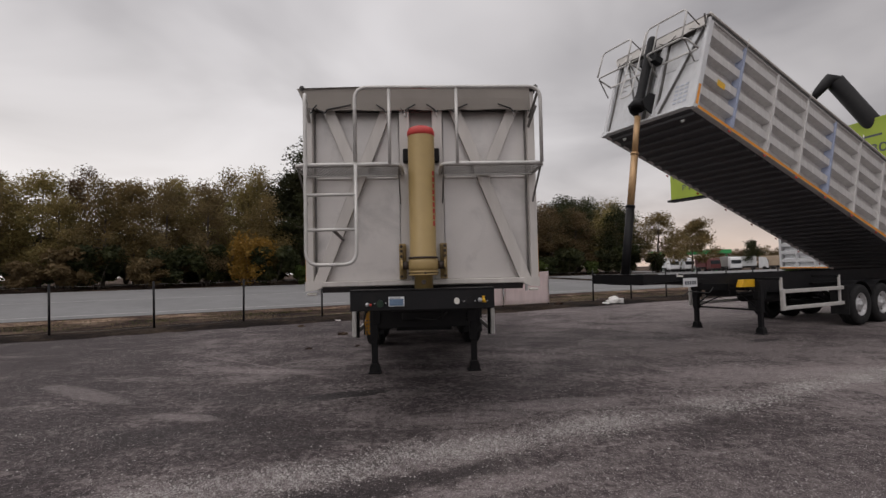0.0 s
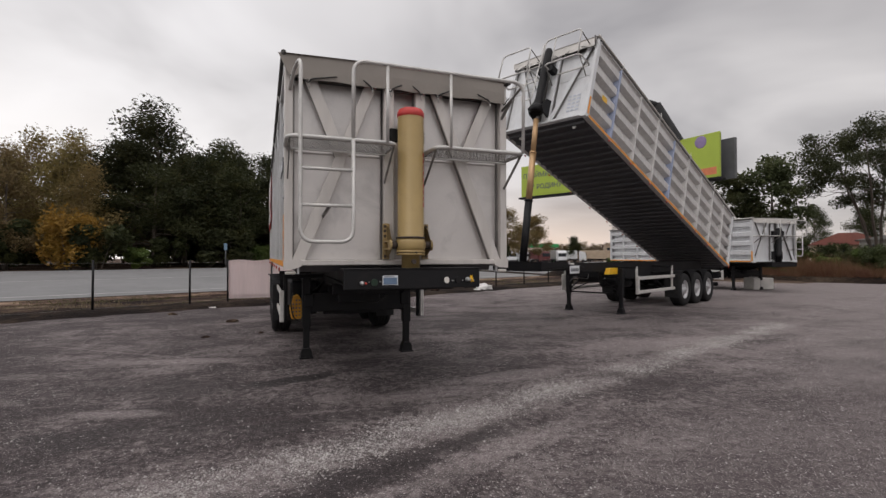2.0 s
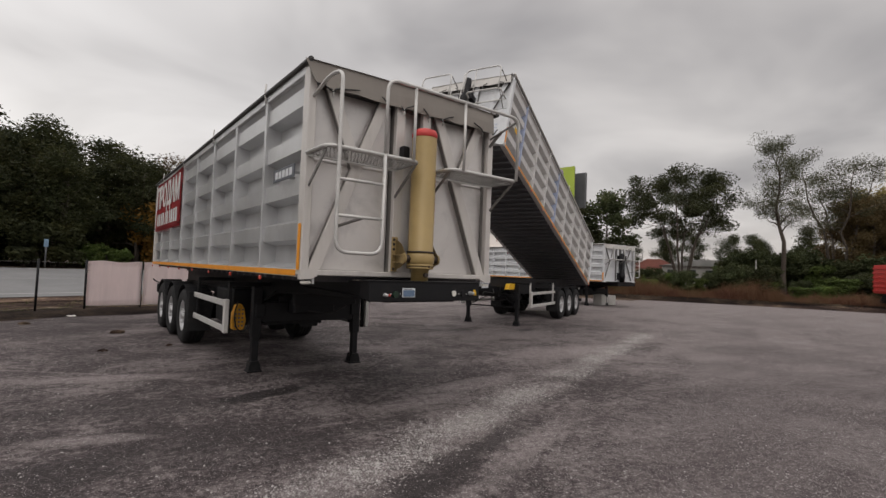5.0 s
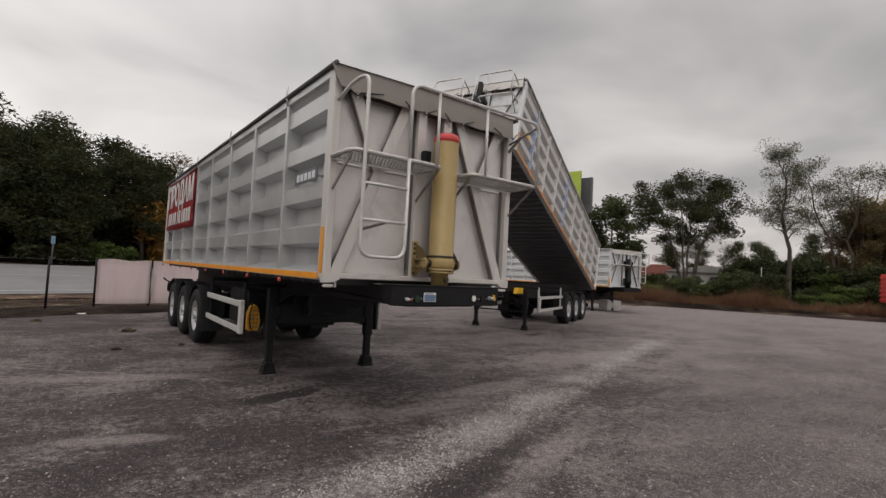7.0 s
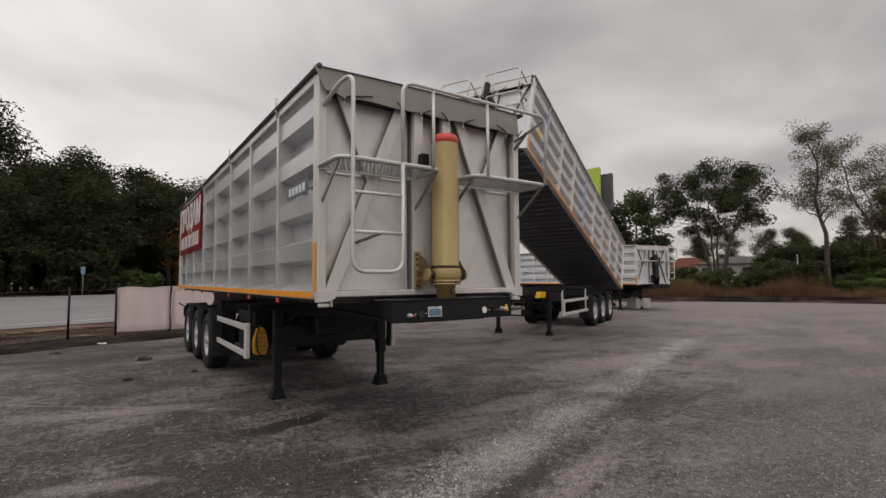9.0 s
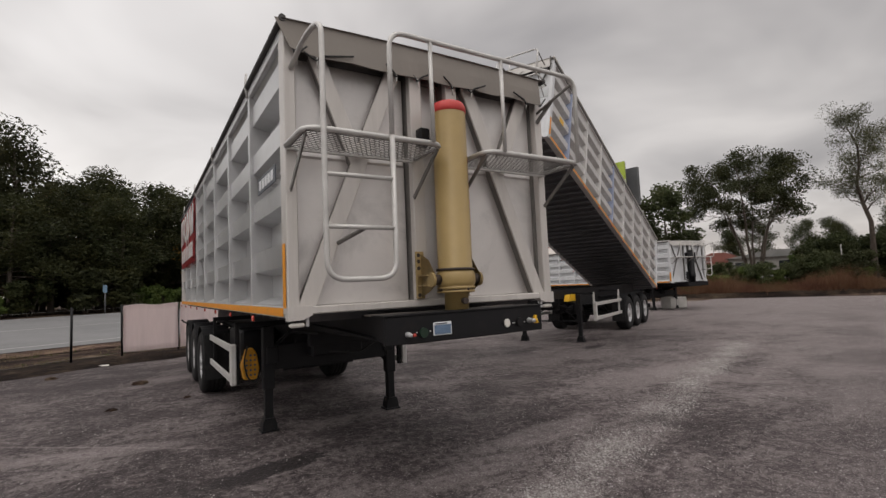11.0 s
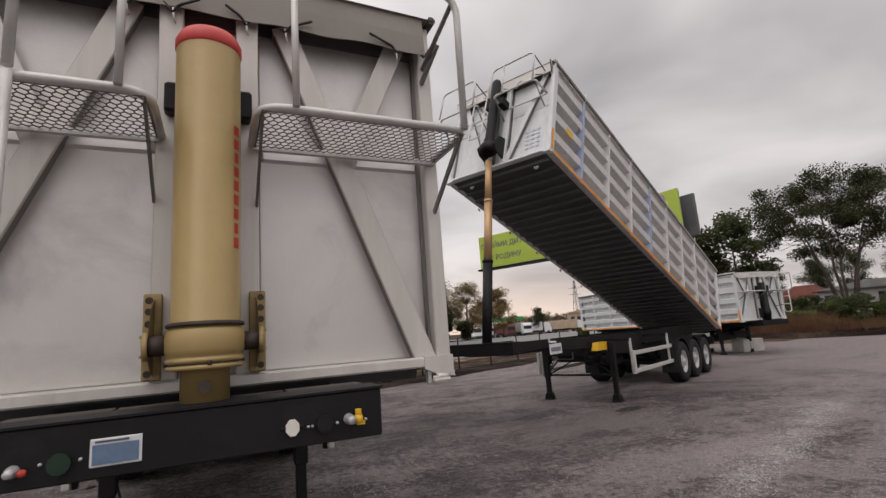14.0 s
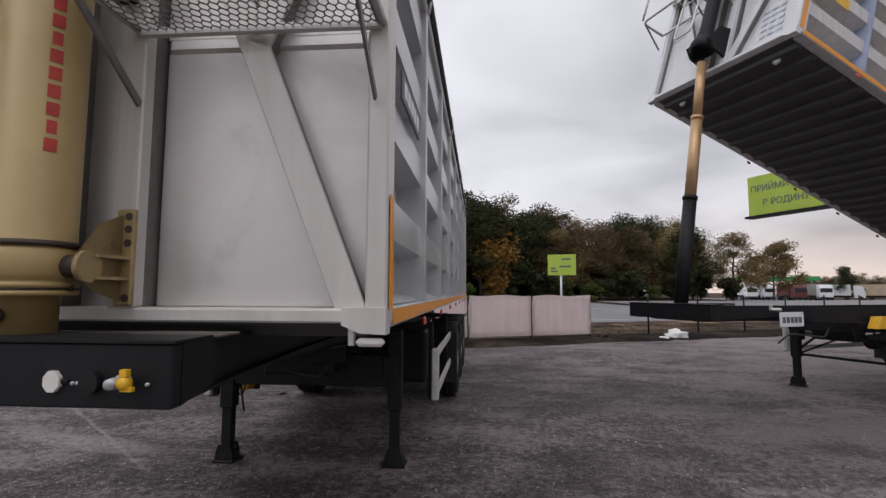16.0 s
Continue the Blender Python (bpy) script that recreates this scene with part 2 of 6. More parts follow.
def foliage(name, cols, rough=0.6, patch=0.55, thin=0.3):
    """Leaves: boughs and plants take their own tint, leaves differ a little."""
    m, nt, P, N, K = nodes_of(name)
    g = N("ShaderNodeNewGeometry")
    o = N("ShaderNodeObjectInfo")
    k = len(cols) - 1
    boughs = noise_node(N, K, g.outputs["Position"], patch, 3.0, 0.6)
    boughs = mop(N, K, "MULTIPLY_ADD", boughs, 2.4, -0.7, clamp=True)
    f = mop(N, K, "ADD", mop(N, K, "MULTIPLY", boughs, 0.7), mop(N, K, "MULTIPLY", g.outputs["Random Per Island"], 0.3))
    c = ramp(N, K, f, [(i / k, c) for i, c in enumerate(cols)])
    hsv = N("ShaderNodeHueSaturation")
    K(c, hsv.inputs["Color"])
    K(mop(N, K, "MULTIPLY_ADD", o.outputs["Random"], 0.03, 0.488), hsv.inputs["Hue"])
    K(mop(N, K, "MULTIPLY_ADD", o.outputs["Random"], 0.8, 0.95), hsv.inputs["Value"])
    K(hsv.outputs[0], P.inputs["Base Color"])
    P.inputs["Roughness"].default_value = rough
    P.inputs["Specular IOR Level"].default_value = 0.25
    tr = N("ShaderNodeBsdfTranslucent")
    K(hsv.outputs[0], tr.inputs[0])
    mx = N("ShaderNodeMixShader")
    mx.inputs[0].default_value = thin
    K(P.outputs[0], mx.inputs[1])
    K(tr.outputs[0], mx.inputs[2])
    K(mx.outputs[0], nt.nodes["Material Output"].inputs[0])
    return m


M_LEAF = foliage("dark_green_leaves", [(0.016, 0.020, 0.009), (0.025, 0.030, 0.012), (0.040, 0.043, 0.016), (0.072, 0.066, 0.023)])
M_LEAFM = foliage("mid_green_leaves", [(0.028, 0.034, 0.015), (0.043, 0.051, 0.021), (0.072, 0.075, 0.030)])
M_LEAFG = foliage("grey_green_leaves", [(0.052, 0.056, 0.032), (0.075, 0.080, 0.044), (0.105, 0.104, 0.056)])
M_LEAFO = foliage("olive_leaves", [(0.095, 0.082, 0.034), (0.15, 0.120, 0.048), (0.21, 0.155, 0.062), (0.16, 0.132, 0.05)])
M_LEAFY = foliage("autumn_yellow_leaves", [(0.15, 0.085, 0.02), (0.22, 0.12, 0.025), (0.19, 0.105, 0.025), (0.26, 0.13, 0.025)])
M_LEAFB = foliage("brown_leaves", [(0.080, 0.058, 0.030), (0.120, 0.081, 0.040), (0.098, 0.076, 0.036)])
M_WEED = foliage("fresh_green_weeds", [(0.043, 0.062, 0.017), (0.066, 0.091, 0.024), (0.100, 0.118, 0.030)])
M_STRAW = foliage("straw_grass", [(0.11, 0.085, 0.055), (0.15, 0.118, 0.075), (0.085, 0.066, 0.042), (0.10, 0.092, 0.048)])
M_DRY = foliage("dry_reddish_grass", [(0.095, 0.043, 0.032), (0.14, 0.070, 0.042), (0.19, 0.115, 0.064), (0.085, 0.072, 0.034)])

M_STONE = foliage("gravel_stone", [(0.16, 0.148, 0.145), (0.29, 0.272, 0.262), (0.42, 0.40, 0.385), (0.55, 0.53, 0.51)], 0.85, 9.0, 0.0)


def asphalt(name, pale, dark, speck=0.25):
    """Plain worn asphalt of the highway."""
    m, nt, P, N, K = nodes_of(name)
    co = N("ShaderNodeTexCoord").outputs["Object"]
    big = noise_node(N, K, co, 0.22, 5.0, 0.60, 0.6)
    mid = noise_node(N, K, co, 1.3, 6.0, 0.68, 0.7)
    fine = noise_node(N, K, co, 30.0, 4.0, 0.7)
    f = mop(N, K, "ADD", mop(N, K, "MULTIPLY", big, 0.5), mop(N, K, "MULTIPLY", mid, 0.5))
    c = ramp(N, K, f, [(0.34, dark), (0.66, pale)])
    c = mixc(N, K, mop(N, K, "MULTIPLY", ramp(N, K, fine, [(0.36, 1.0), (0.56, 0.0)]), speck), c, tuple(v_ * 0.6 for v_ in dark))
    K(c, P.inputs["Base Color"])
    P.inputs["Roughness"].default_value = 0.8
    b = N("ShaderNodeBump")
    b.inputs["Strength"].default_value, b.inputs["Distance"].default_value = 0.5, 0.01
    K(fine, b.inputs["Height"])
    K(b.outputs[0], P.inputs["Normal"])
    return m


def yard_asphalt(name, tar, mid_grey, dusty, chip):
    """Old yard asphalt: tar patches, dust, a drift of chippings, oil stains, broad dark patches and loose pale grit."""
    m, nt, P, N, K = nodes_of(name)
    M = lambda op, a, b=None, c=None, clamp=False: mop(N, K, op, a, b, c, clamp)
    co = N("ShaderNodeTexCoord").outputs["Object"]
    sep = N("ShaderNodeSeparateXYZ")
    K(co, sep.inputs[0])
    X, Y = sep.outputs[0], sep.outputs[1]
    big = noise_node(N, K, co, 0.30, 5.0, 0.62, 0.3)
    mid = noise_node(N, K, co, 1.7, 7.0, 0.72, 0.25)
    grit = noise_node(N, K, co, 11.0, 6.0, 0.78)
    fine = noise_node(N, K, co, 60.0, 3.0, 0.7)
    lump_ = noise_node(N, K, co, 26.0, 4.0, 0.72)
    mp = N("ShaderNodeMapping")
    mp.inputs["Rotation"].default_value = (0, 0, radians(-20))
    mp.inputs["Scale"].default_value = (0.5, 1.2, 1.0)
    K(co, mp.inputs[0])
    drag = noise_node(N, K, mp.outputs[0], 1.2, 6.0, 0.66, 0.3)
    warp = M("MULTIPLY_ADD", noise_node(N, K, co, 1.1, 5.0, 0.68), 1.0, -0.5)
    D0 = M("ADD", M("MULTIPLY", X, -0.415), M("MULTIPLY", Y, 0.88))
    D = M("ADD", D0, M("MULTIPLY", warp, 0.75))

    def strip(c, half, soft):
        return M("MULTIPLY", M("SUBTRACT", half, M("ABSOLUTE", M("SUBTRACT", D, c))), 1.0 / soft, clamp=True)

    def spot(x, y, rx, ry, turn, ragged=2.4, soft=2.2):
        c, s_ = math.cos(radians(turn)), math.sin(radians(turn))
        dx, dy = M("SUBTRACT", X, x), M("SUBTRACT", Y, y)
        u = M("ADD", M("MULTIPLY", dx, c / rx), M("MULTIPLY", dy, s_ / rx))
        v = M("ADD", M("MULTIPLY", dx, -s_ / ry), M("MULTIPLY", dy, c / ry))
        r = M("ADD", M("MULTIPLY", u, u), M("MULTIPLY", v, v))
        r = M("ADD", r, M("MULTIPLY_ADD", mid, ragged, -0.5 * ragged))
        r = M("ADD", r, M("MULTIPLY_ADD", grit, 2.6, -1.3))
        return M("MULTIPLY", M("SUBTRACT", 1.0, r), soft, clamp=True)

    def gather(spots):
        out = None
        for amt, *k in spots:
            q = M("MULTIPLY", spot(*k), amt)
            out = q if out is None else M("MAXIMUM", out, q)
        return out

    # dust and chippings: the drift across the yard, thinner away from it, and pale patches
    drift = M("MULTIPLY", M("MULTIPLY", strip(4.02, 0.40, 0.24), M("MULTIPLY_ADD", mid, 1.6, 0.05, clamp=True)), M("MULTIPLY_ADD", M("MULTIPLY", M("SUBTRACT", 4.6, X), 0.26, clamp=True), 0.8, 0.2))
    edge = M("MULTIPLY", M("MULTIPLY", strip(3.22, 0.16, 0.12), 0.5), M("MULTIPLY", M("SUBTRACT", 2.2, X), 0.8, clamp=True))
    pale_spots = gather(((0.6, -3.1, 5.70, 0.55, 0.13, -12, 4.0), (0.55, -3.0, 8.25, 1.1, 0.22, -10), (0.55, 1.5, 6.15, 0.8, 0.28, 12),
                         (0.45, 0.1, 5.6, 0.8, 0.22, 8), (0.45, -5.3, 6.9, 1.3, 0.22, -28), (0.50, 5.6, 7.6, 1.1, 0.5, 22), (0.4, 8.2, 8.6, 1.4, 0.6, 25), (0.4, 13.5, 7.4, 3.0, 0.7, 30)))
    # the last three are broad, milder dark patches near the trailers
    dark_spots = gather(((1.0, -1.40, 6.66, 0.66, 0.20, 18, 1.0, 4.0), (1.0, 6.6, 10.9, 0.42, 0.22, 20, 1.0, 4.0), (0.6, 4.7, 11.4, 0.5, 0.25, 0), (0.5, 3.2, 11.0, 0.5, 0.2, 0),
                        (0.45, -1.0, 4.95, 1.1, 0.24, 14), (0.40, -2.6, 5.0, 1.2, 0.35, -8), (0.35, -2.6, 6.6, 1.1, 0.4, -10), (0.35, 1.0, 7.0, 1.4, 0.5, 10), (0.3, 2.6, 8.5, 2.0, 0.8, 20), (0.32, 7.4, 10.7, 5.0, 1.7, 27), (0.30, 2.2, 11.5, 3.0, 1.6, 10), (0.34, 4.4, 9.5, 2.8, 1.4, 22)))
    chalk = M("MULTIPLY", M("SUBTRACT", 0.035, M("ABSOLUTE", M("ADD", M("SUBTRACT", M("ADD", M("MULTIPLY", X, 0.562), M("MULTIPLY", Y, 0.827)), 5.31), M("MULTIPLY", warp, 0.07)))), 40.0, clamp=True)
    span = M("MULTIPLY", M("MULTIPLY", M("SUBTRACT", X, -6.2), 1.2, clamp=True), M("MULTIPLY", M("SUBTRACT", -1.6, X), 2.0, clamp=True))
    chalk = M("MULTIPLY", M("MULTIPLY", chalk, span), M("MULTIPLY_ADD", grit, 2.0, -0.55, clamp=True))
    run = M("MULTIPLY", M("MULTIPLY", M("ADD", X, 1.7), 1.5, clamp=True), M("MULTIPLY", M("SUBTRACT", 0.95, X), 1.6, clamp=True))
    wet = M("MULTIPLY", M("MULTIPLY", strip(3.55, 0.22, 0.15), run), 0.85)
    f = M("ADD", M("ADD", M("MULTIPLY", big, 0.36), M("MULTIPLY", mid, 0.34)), M("MULTIPLY", drag, 0.30))
    f = M("ADD", f, M("MULTIPLY", M("SUBTRACT", grit, 0.5), 0.62))
    # drier and dustier towards the far end
    f = M("ADD", f, M("MULTIPLY_ADD", X, 0.0065, -0.012))
    f = M("MULTIPLY_ADD", f, 1.55, -0.27)
    # evenly worn and gravelly on the near side of the drift
    even = M("MULTIPLY", M("MULTIPLY", M("SUBTRACT", 3.3, D), 0.8, clamp=True), M("MULTIPLY", M("ADD", X, 1.0), 0.5, clamp=True))
    f = M("ADD", f, M("MULTIPLY", M("MULTIPLY", M("SUBTRACT", 0.505, f), 0.62), even))
    c = ramp(N, K, f, [(0.39, tar), (0.49, mid_grey), (0.60, dusty)])
    loose = M("MAXIMUM", M("MAXIMUM", M("MULTIPLY", drift, 0.45), pale_spots), edge)
    loose = M("MULTIPLY", loose, M("MULTIPLY_ADD", grit, 1.8, -0.15, clamp=True))
    c = mixc(N, K, M("MULTIPLY", loose, 0.9), c, tuple(v_ * 1.55 for v_ in dusty))
    dark = M("MAXIMUM", dark_spots, wet)
    dark = M("MULTIPLY", dark, M("SUBTRACT", 1.0, M("MULTIPLY", loose, 0.7)))
    c = mixc(N, K, dark, c, tuple(v_ * 0.55 for v_ in tar))
    c = mixc(N, K, M("MULTIPLY", chalk, 0.7), c, tuple(v_ * 2.0 for v_ in dusty))
    # grain between the chippings
    c = mixc(N, K, M("MULTIPLY", ramp(N, K, fine, [(0.38, 1.0), (0.55, 0.0)]), 0.55), c, tuple(v_ * 0.5 for v_ in tar))
    c = mixc(N, K, M("MULTIPLY", ramp(N, K, lump_, [(0.34, 1.0), (0.45, 0.0)]), 0.5), c, tuple(v_ * 0.7 for v_ in tar))
    c = mixc(N, K, M("MULTIPLY", ramp(N, K, lump_, [(0.54, 0.0), (0.68, 1.0)]), 0.38), c, tuple(v_ * 1.25 for v_ in dusty))
    dens = M("ADD", M("MULTIPLY_ADD", drag, 0.40, 0.0), M("MULTIPLY", M("MAXIMUM", drift, M("MULTIPLY", loose, 0.8)), 0.50))
    dens = M("ADD", dens, M("MULTIPLY", M("MULTIPLY", M("SUBTRACT", 3.6, D), 0.8, clamp=True), 0.22))
    dens = M("MULTIPLY", dens, M("SUBTRACT", 1.0, M("MULTIPLY", dark, 0.6)))
    chips = None
    for sc, share in ((30.0, 0.14), (62.0, 0.75), (130.0, 1.5)):
        v = N("ShaderNodeTexVoronoi")
        v.inputs["Scale"].default_value = sc
        K(co, v.inputs["Vector"])
        rnd = N("ShaderNodeSeparateColor")
        K(v.outputs["Color"], rnd.inputs[0])
        t = M("MULTIPLY", M("SUBTRACT", M("MULTIPLY", dens, share), rnd.outputs[0]), 9.0, clamp=True)
        core = M("MULTIPLY", M("SUBTRACT", M("MULTIPLY_ADD", rnd.outputs[2], 0.25, 0.22), v.outputs["Distance"]), 9.0, clamp=True)
        t = M("MULTIPLY", M("MULTIPLY", t, core), M("MULTIPLY_ADD", rnd.outputs[1], 0.85, 0.25, clamp=True))
        chips = t if chips is None else M("MAXIMUM", chips, t)
    c = mixc(N, K, chips, c, chip)
    K(c, P.inputs["Base Color"])
    P.inputs["Specular IOR Level"].default_value = 0.3
    K(M("MULTIPLY_ADD", mid, 0.25, M("MULTIPLY_ADD", dark, -0.18, 0.68), clamp=True), P.inputs["Roughness"])
    b = N("ShaderNodeBump")
    b.inputs["Strength"].default_value, b.inputs["Distance"].default_value = 0.9, 0.016
    K(M("ADD", M("MULTIPLY_ADD", lump_, 1.1, M("MULTIPLY", chips, 0.7)), M("ADD", M("MULTIPLY", fine, 0.8), M("ADD", grit, M("MULTIPLY", mid, 1.2)))), b.inputs["Height"])
    K(b.outputs[0], P.inputs["Normal"])
    return m


M_ASPH = yard_asphalt("worn_yard_asphalt", (0.0445, 0.0345, 0.036), (0.124, 0.1005, 0.102), (0.264, 0.228, 0.225), (0.60, 0.565, 0.545))
M_ROAD = asphalt("grey_road_asphalt", (0.23, 0.23, 0.232), (0.16, 0.16, 0.163))


def soil(name, k=1.0):
    m, nt, P, N, K = nodes_of(name)
    co = N("ShaderNodeTexCoord").outputs["Object"]
    a = noise_node(N, K, co, 0.45, 4.0, 0.6, 0.8)
    b_ = noise_node(N, K, co, 3.5, 6.0, 0.7, 0.4)
    g = noise_node(N, K, co, 22.0, 4.0, 0.7)
    f = mop(N, K, "ADD", mop(N, K, "MULTIPLY", a, 0.5), mop(N, K, "ADD", mop(N, K, "MULTIPLY", b_, 0.32), mop(N, K, "MULTIPLY", g, 0.18)))
    c = ramp(N, K, f, [(p_, tuple(v_ * k for v_ in q_)) for p_, q_ in ((0.42, (0.016, 0.010, 0.009)), (0.49, (0.045, 0.029, 0.023)), (0.55, (0.10, 0.07, 0.05)), (0.62, (0.21, 0.16, 0.115)))])
    K(c, P.inputs["Base Color"])
    P.inputs["Roughness"].default_value = 0.95
    P.inputs["Specular IOR Level"].default_value = 0.1
    b = N("ShaderNodeBump")
    b.inputs["Strength"].default_value, b.inputs["Distance"].default_value = 0.9, 0.06
    K(mop(N, K, "ADD", b_, mop(N, K, "MULTIPLY", g, 0.4)), b.inputs["Height"])
    K(b.outputs[0], P.inputs["Normal"])
    return m


M_SOIL = soil("bare_soil_and_dry_grass")
M_EARTH = soil("dark_fresh_earth", 0.36)
_p = M_PINK.node_tree
_t = _p.nodes.new("ShaderNodeBsdfTranslucent")
_t.inputs[0].default_value = (0.9, 0.8, 0.79, 1)
_m = _p.nodes.new("ShaderNodeMixShader")
_m.inputs[0].default_value = 0.35
_p.links.new(_p.nodes["Principled BSDF"].outputs[0], _m.inputs[1])
_p.links.new(_t.outputs[0], _m.inputs[2])
_p.links.new(_m.outputs[0], _p.nodes["Material Output"].inputs[0])
M_DGREEN = shade("dark_green_cap", (0.008, 0.028, 0.015), 0.4, 0, 0.2, 20)

# ---- mesh helpers ----


def part(name, bm, material, parent=None, label="", smooth=False):
    me = bpy.data.meshes.new(name)
    if smooth:
        for f in bm.faces:
            f.smooth = True
    bm.to_mesh(me)
    bm.free()
    me.materials.append(material)
    ob = new(name, me)
    if parent is not None:
        ob.parent = parent
    if label:
        ob["label"] = label
    return ob


def holder(name, m, label, category, group="", kind=""):
    ob = new(name)
    ob.empty_display_size = 0.3
    ob.matrix_world = m
    return tagged(ob, label, category, group, kind)


def add_box(bm, x0, x1, y0, y1, z0, z1, bevel=0.0, m=None):
    ret = bmesh.ops.create_cube(bm, size=1.0)
    vs = ret["verts"]
    for v in vs:
        v.co = Vector((x0 + (v.co.x + 0.5) * (x1 - x0), y0 + (v.co.y + 0.5) * (y1 - y0), z0 + (v.co.z + 0.5) * (z1 - z0)))
    if bevel:
        es = {e for v in vs for e in v.link_edges}
        r = bmesh.ops.bevel(bm, geom=list(es), offset=bevel, segments=1, affect="EDGES", profile=0.5)
        vs = list({v for f in r["faces"] for v in f.verts} | {v for v in vs if v.is_valid})
    if m is not None:
        bmesh.ops.transform(bm, matrix=m, verts=vs)
    return vs


def box(x0, x1, y0, y1, z0, z1, bevel=0.0, m=None):
    bm = bmesh.new()
    add_box(bm, x0, x1, y0, y1, z0, z1, bevel)
    if m is not None:
        bm.transform(m)
    return bm


def beam_matrix(a, b, up=(0, 0, 1)):
    """A frame at a whose x axis points to b."""
    a, b = Vector(a), Vector(b)
    x = (b - a).normalized()
    y = Vector(up).cross(x)
    if y.length < 1e-4:
        y = Vector((0, 1, 0)).cross(x)
    y.normalize()
    z = x.cross(y)
    return Matrix(((x.x, y.x, z.x, a.x), (x.y, y.y, z.y, a.y), (x.z, y.z, z.z, a.z), (0, 0, 0, 1)))


def add_beam(bm, a, b, w, h, up=(0, 0, 1), bevel=0.0):
    m = beam_matrix(a, b, up)
    add_box(bm, 0, (Vector(b) - Vector(a)).length, -w / 2, w / 2, -h / 2, h / 2, bevel, m)


def rounded(points, r, n=5):
    """A polyline with its corners rounded."""
    ps = [Vector(p) for p in points]
    out = [ps[0]]
    for a, b, c in zip(ps, ps[1:], ps[2:]):
        u, v = (a - b), (c - b)
        d = min(r, u.length * 0.49, v.length * 0.49)
        p, q = b + u.normalized() * d, b + v.normalized() * d
        for i in range(n + 1):
            s = i / n
            out.append(p * (1 - s) ** 2 + b * 2 * s * (1 - s) + q * s * s)
    out.append(ps[-1])
    return out


def add_tube(bm, pts, r, n=8, r_end=None, caps=True):
    pts = [Vector(p) for p in pts]
    rings, side = [], None
    for i, p in enumerate(pts):
        d = (pts[min(i + 1, len(pts) - 1)] - pts[max(i - 1, 0)]).normalized()
        if side is None:
            side = d.cross(Vector((0, 0, 1)))
            if side.length < 1e-3:
                side = d.cross(Vector((1, 0, 0)))
        side = (side - d * side.dot(d)).normalized()
        other = d.cross(side)
        rad = r if r_end is None else r + (r_end - r) * i / (len(pts) - 1)
        rings.append([bm.verts.new(p + side * (rad * math.cos(2 * math.pi * k / n)) + other * (rad * math.sin(2 * math.pi * k / n))) for k in range(n)])
    for a, b in zip(rings, rings[1:]):
        for k in range(n):
            f = bm.faces.new((a[k], a[(k + 1) % n], b[(k + 1) % n], b[k]))
            f.smooth = True
    if caps:
        bm.faces.new(rings[0][::-1])
        bm.faces.new(rings[-1])


def tube(pts, r, n=8, m=None, r_end=None):
    bm = bmesh.new()
    add_tube(bm, pts, r, n, r_end)
    if m is not None:
        bm.transform(m)
    return bm


def add_lathe(bm, profile, n=32, axis="z", origin=(0, 0, 0)):
    """Turns (radius, height) pairs about an axis."""
    o = Vector(origin)

    def at(r, h, a):
        c, s = r * math.cos(a), r * math.sin(a)
        return o + Vector({"z": (c, s, h), "x": (h, c, s), "y": (s, h, c)}[axis])

    rings = []
    for r, h in profile:
        rings.append([bm.verts.new(at(r, h, 0))] if r < 1e-6 else [bm.verts.new(at(r, h, 2 * math.pi * k / n)) for k in range(n)])
    for a, b in zip(rings, rings[1:]):
        for k in range(n):
            k2 = (k + 1) % n
            vs = []
            for v in (a[k % len(a)], a[k2 % len(a)], b[k2 % len(b)], b[k % len(b)]):
                if v not in vs:
                    vs.append(v)
            if len(vs) > 2:
                f = bm.faces.new(vs)
                f.smooth = True


def lathe(profile, n=32, axis="z", origin=(0, 0, 0), m=None):
    bm = bmesh.new()
    add_lathe(bm, profile, n, axis, origin)
    bmesh.ops.recalc_face_normals(bm, faces=bm.faces)
    if m is not None:
        bm.transform(m)
    return bm


def add_prism(bm, outline, a, b, axis="x"):
    """A flat outline (two coordinates each) drawn out along an axis from a to b."""
    def at(p, h):
        return {"x": (h, p[0], p[1]), "y": (p[0], h, p[1]), "z": (p[0], p[1], h)}[axis]
    lo = [bm.verts.new(at(p, a)) for p in outline]
    hi = [bm.verts.new(at(p, b)) for p in outline]
    fs = [bm.faces.new(lo), bm.faces.new(hi[::-1])]
    k = len(outline)
    for i in range(k):
        fs.append(bm.faces.new((lo[i], hi[i], hi[(i + 1) % k], lo[(i + 1) % k])))
    bmesh.ops.recalc_face_normals(bm, faces=fs)


def text_mesh(name, words, size, material, m, parent=None, bold=0.0, depth=0.004):
    """Lettering in the built-in font, turned into a thin mesh."""
    cu = bpy.data.curves.new(name, "FONT")
    cu.body, cu.size, cu.extrude, cu.offset = words, size, depth, bold
    cu.align_x, cu.align_y = "CENTER", "CENTER"
    tmp = new(name + "_tmp", cu)
    me = bpy.data.meshes.new_from_object(tmp.evaluated_get(bpy.context.evaluated_depsgraph_get()))
    bpy.data.objects.remove(tmp)
    me.name = name
    me.materials.clear()
    me.materials.append(material)
    ob = new(name, me)
    ob.parent = parent
    ob.matrix_basis = m
    return ob


# ---- ground, road, yard ----
FN = Vector((-0.485, 0.875, 0)).normalized()     # away from the yard, across the fence and road
FD = Vector((0.875, 0.485, 0)).normalized()      # along the fence and road
EN = Vector((0.79, 0.61, 0)).normalized()        # away from the yard at its far side


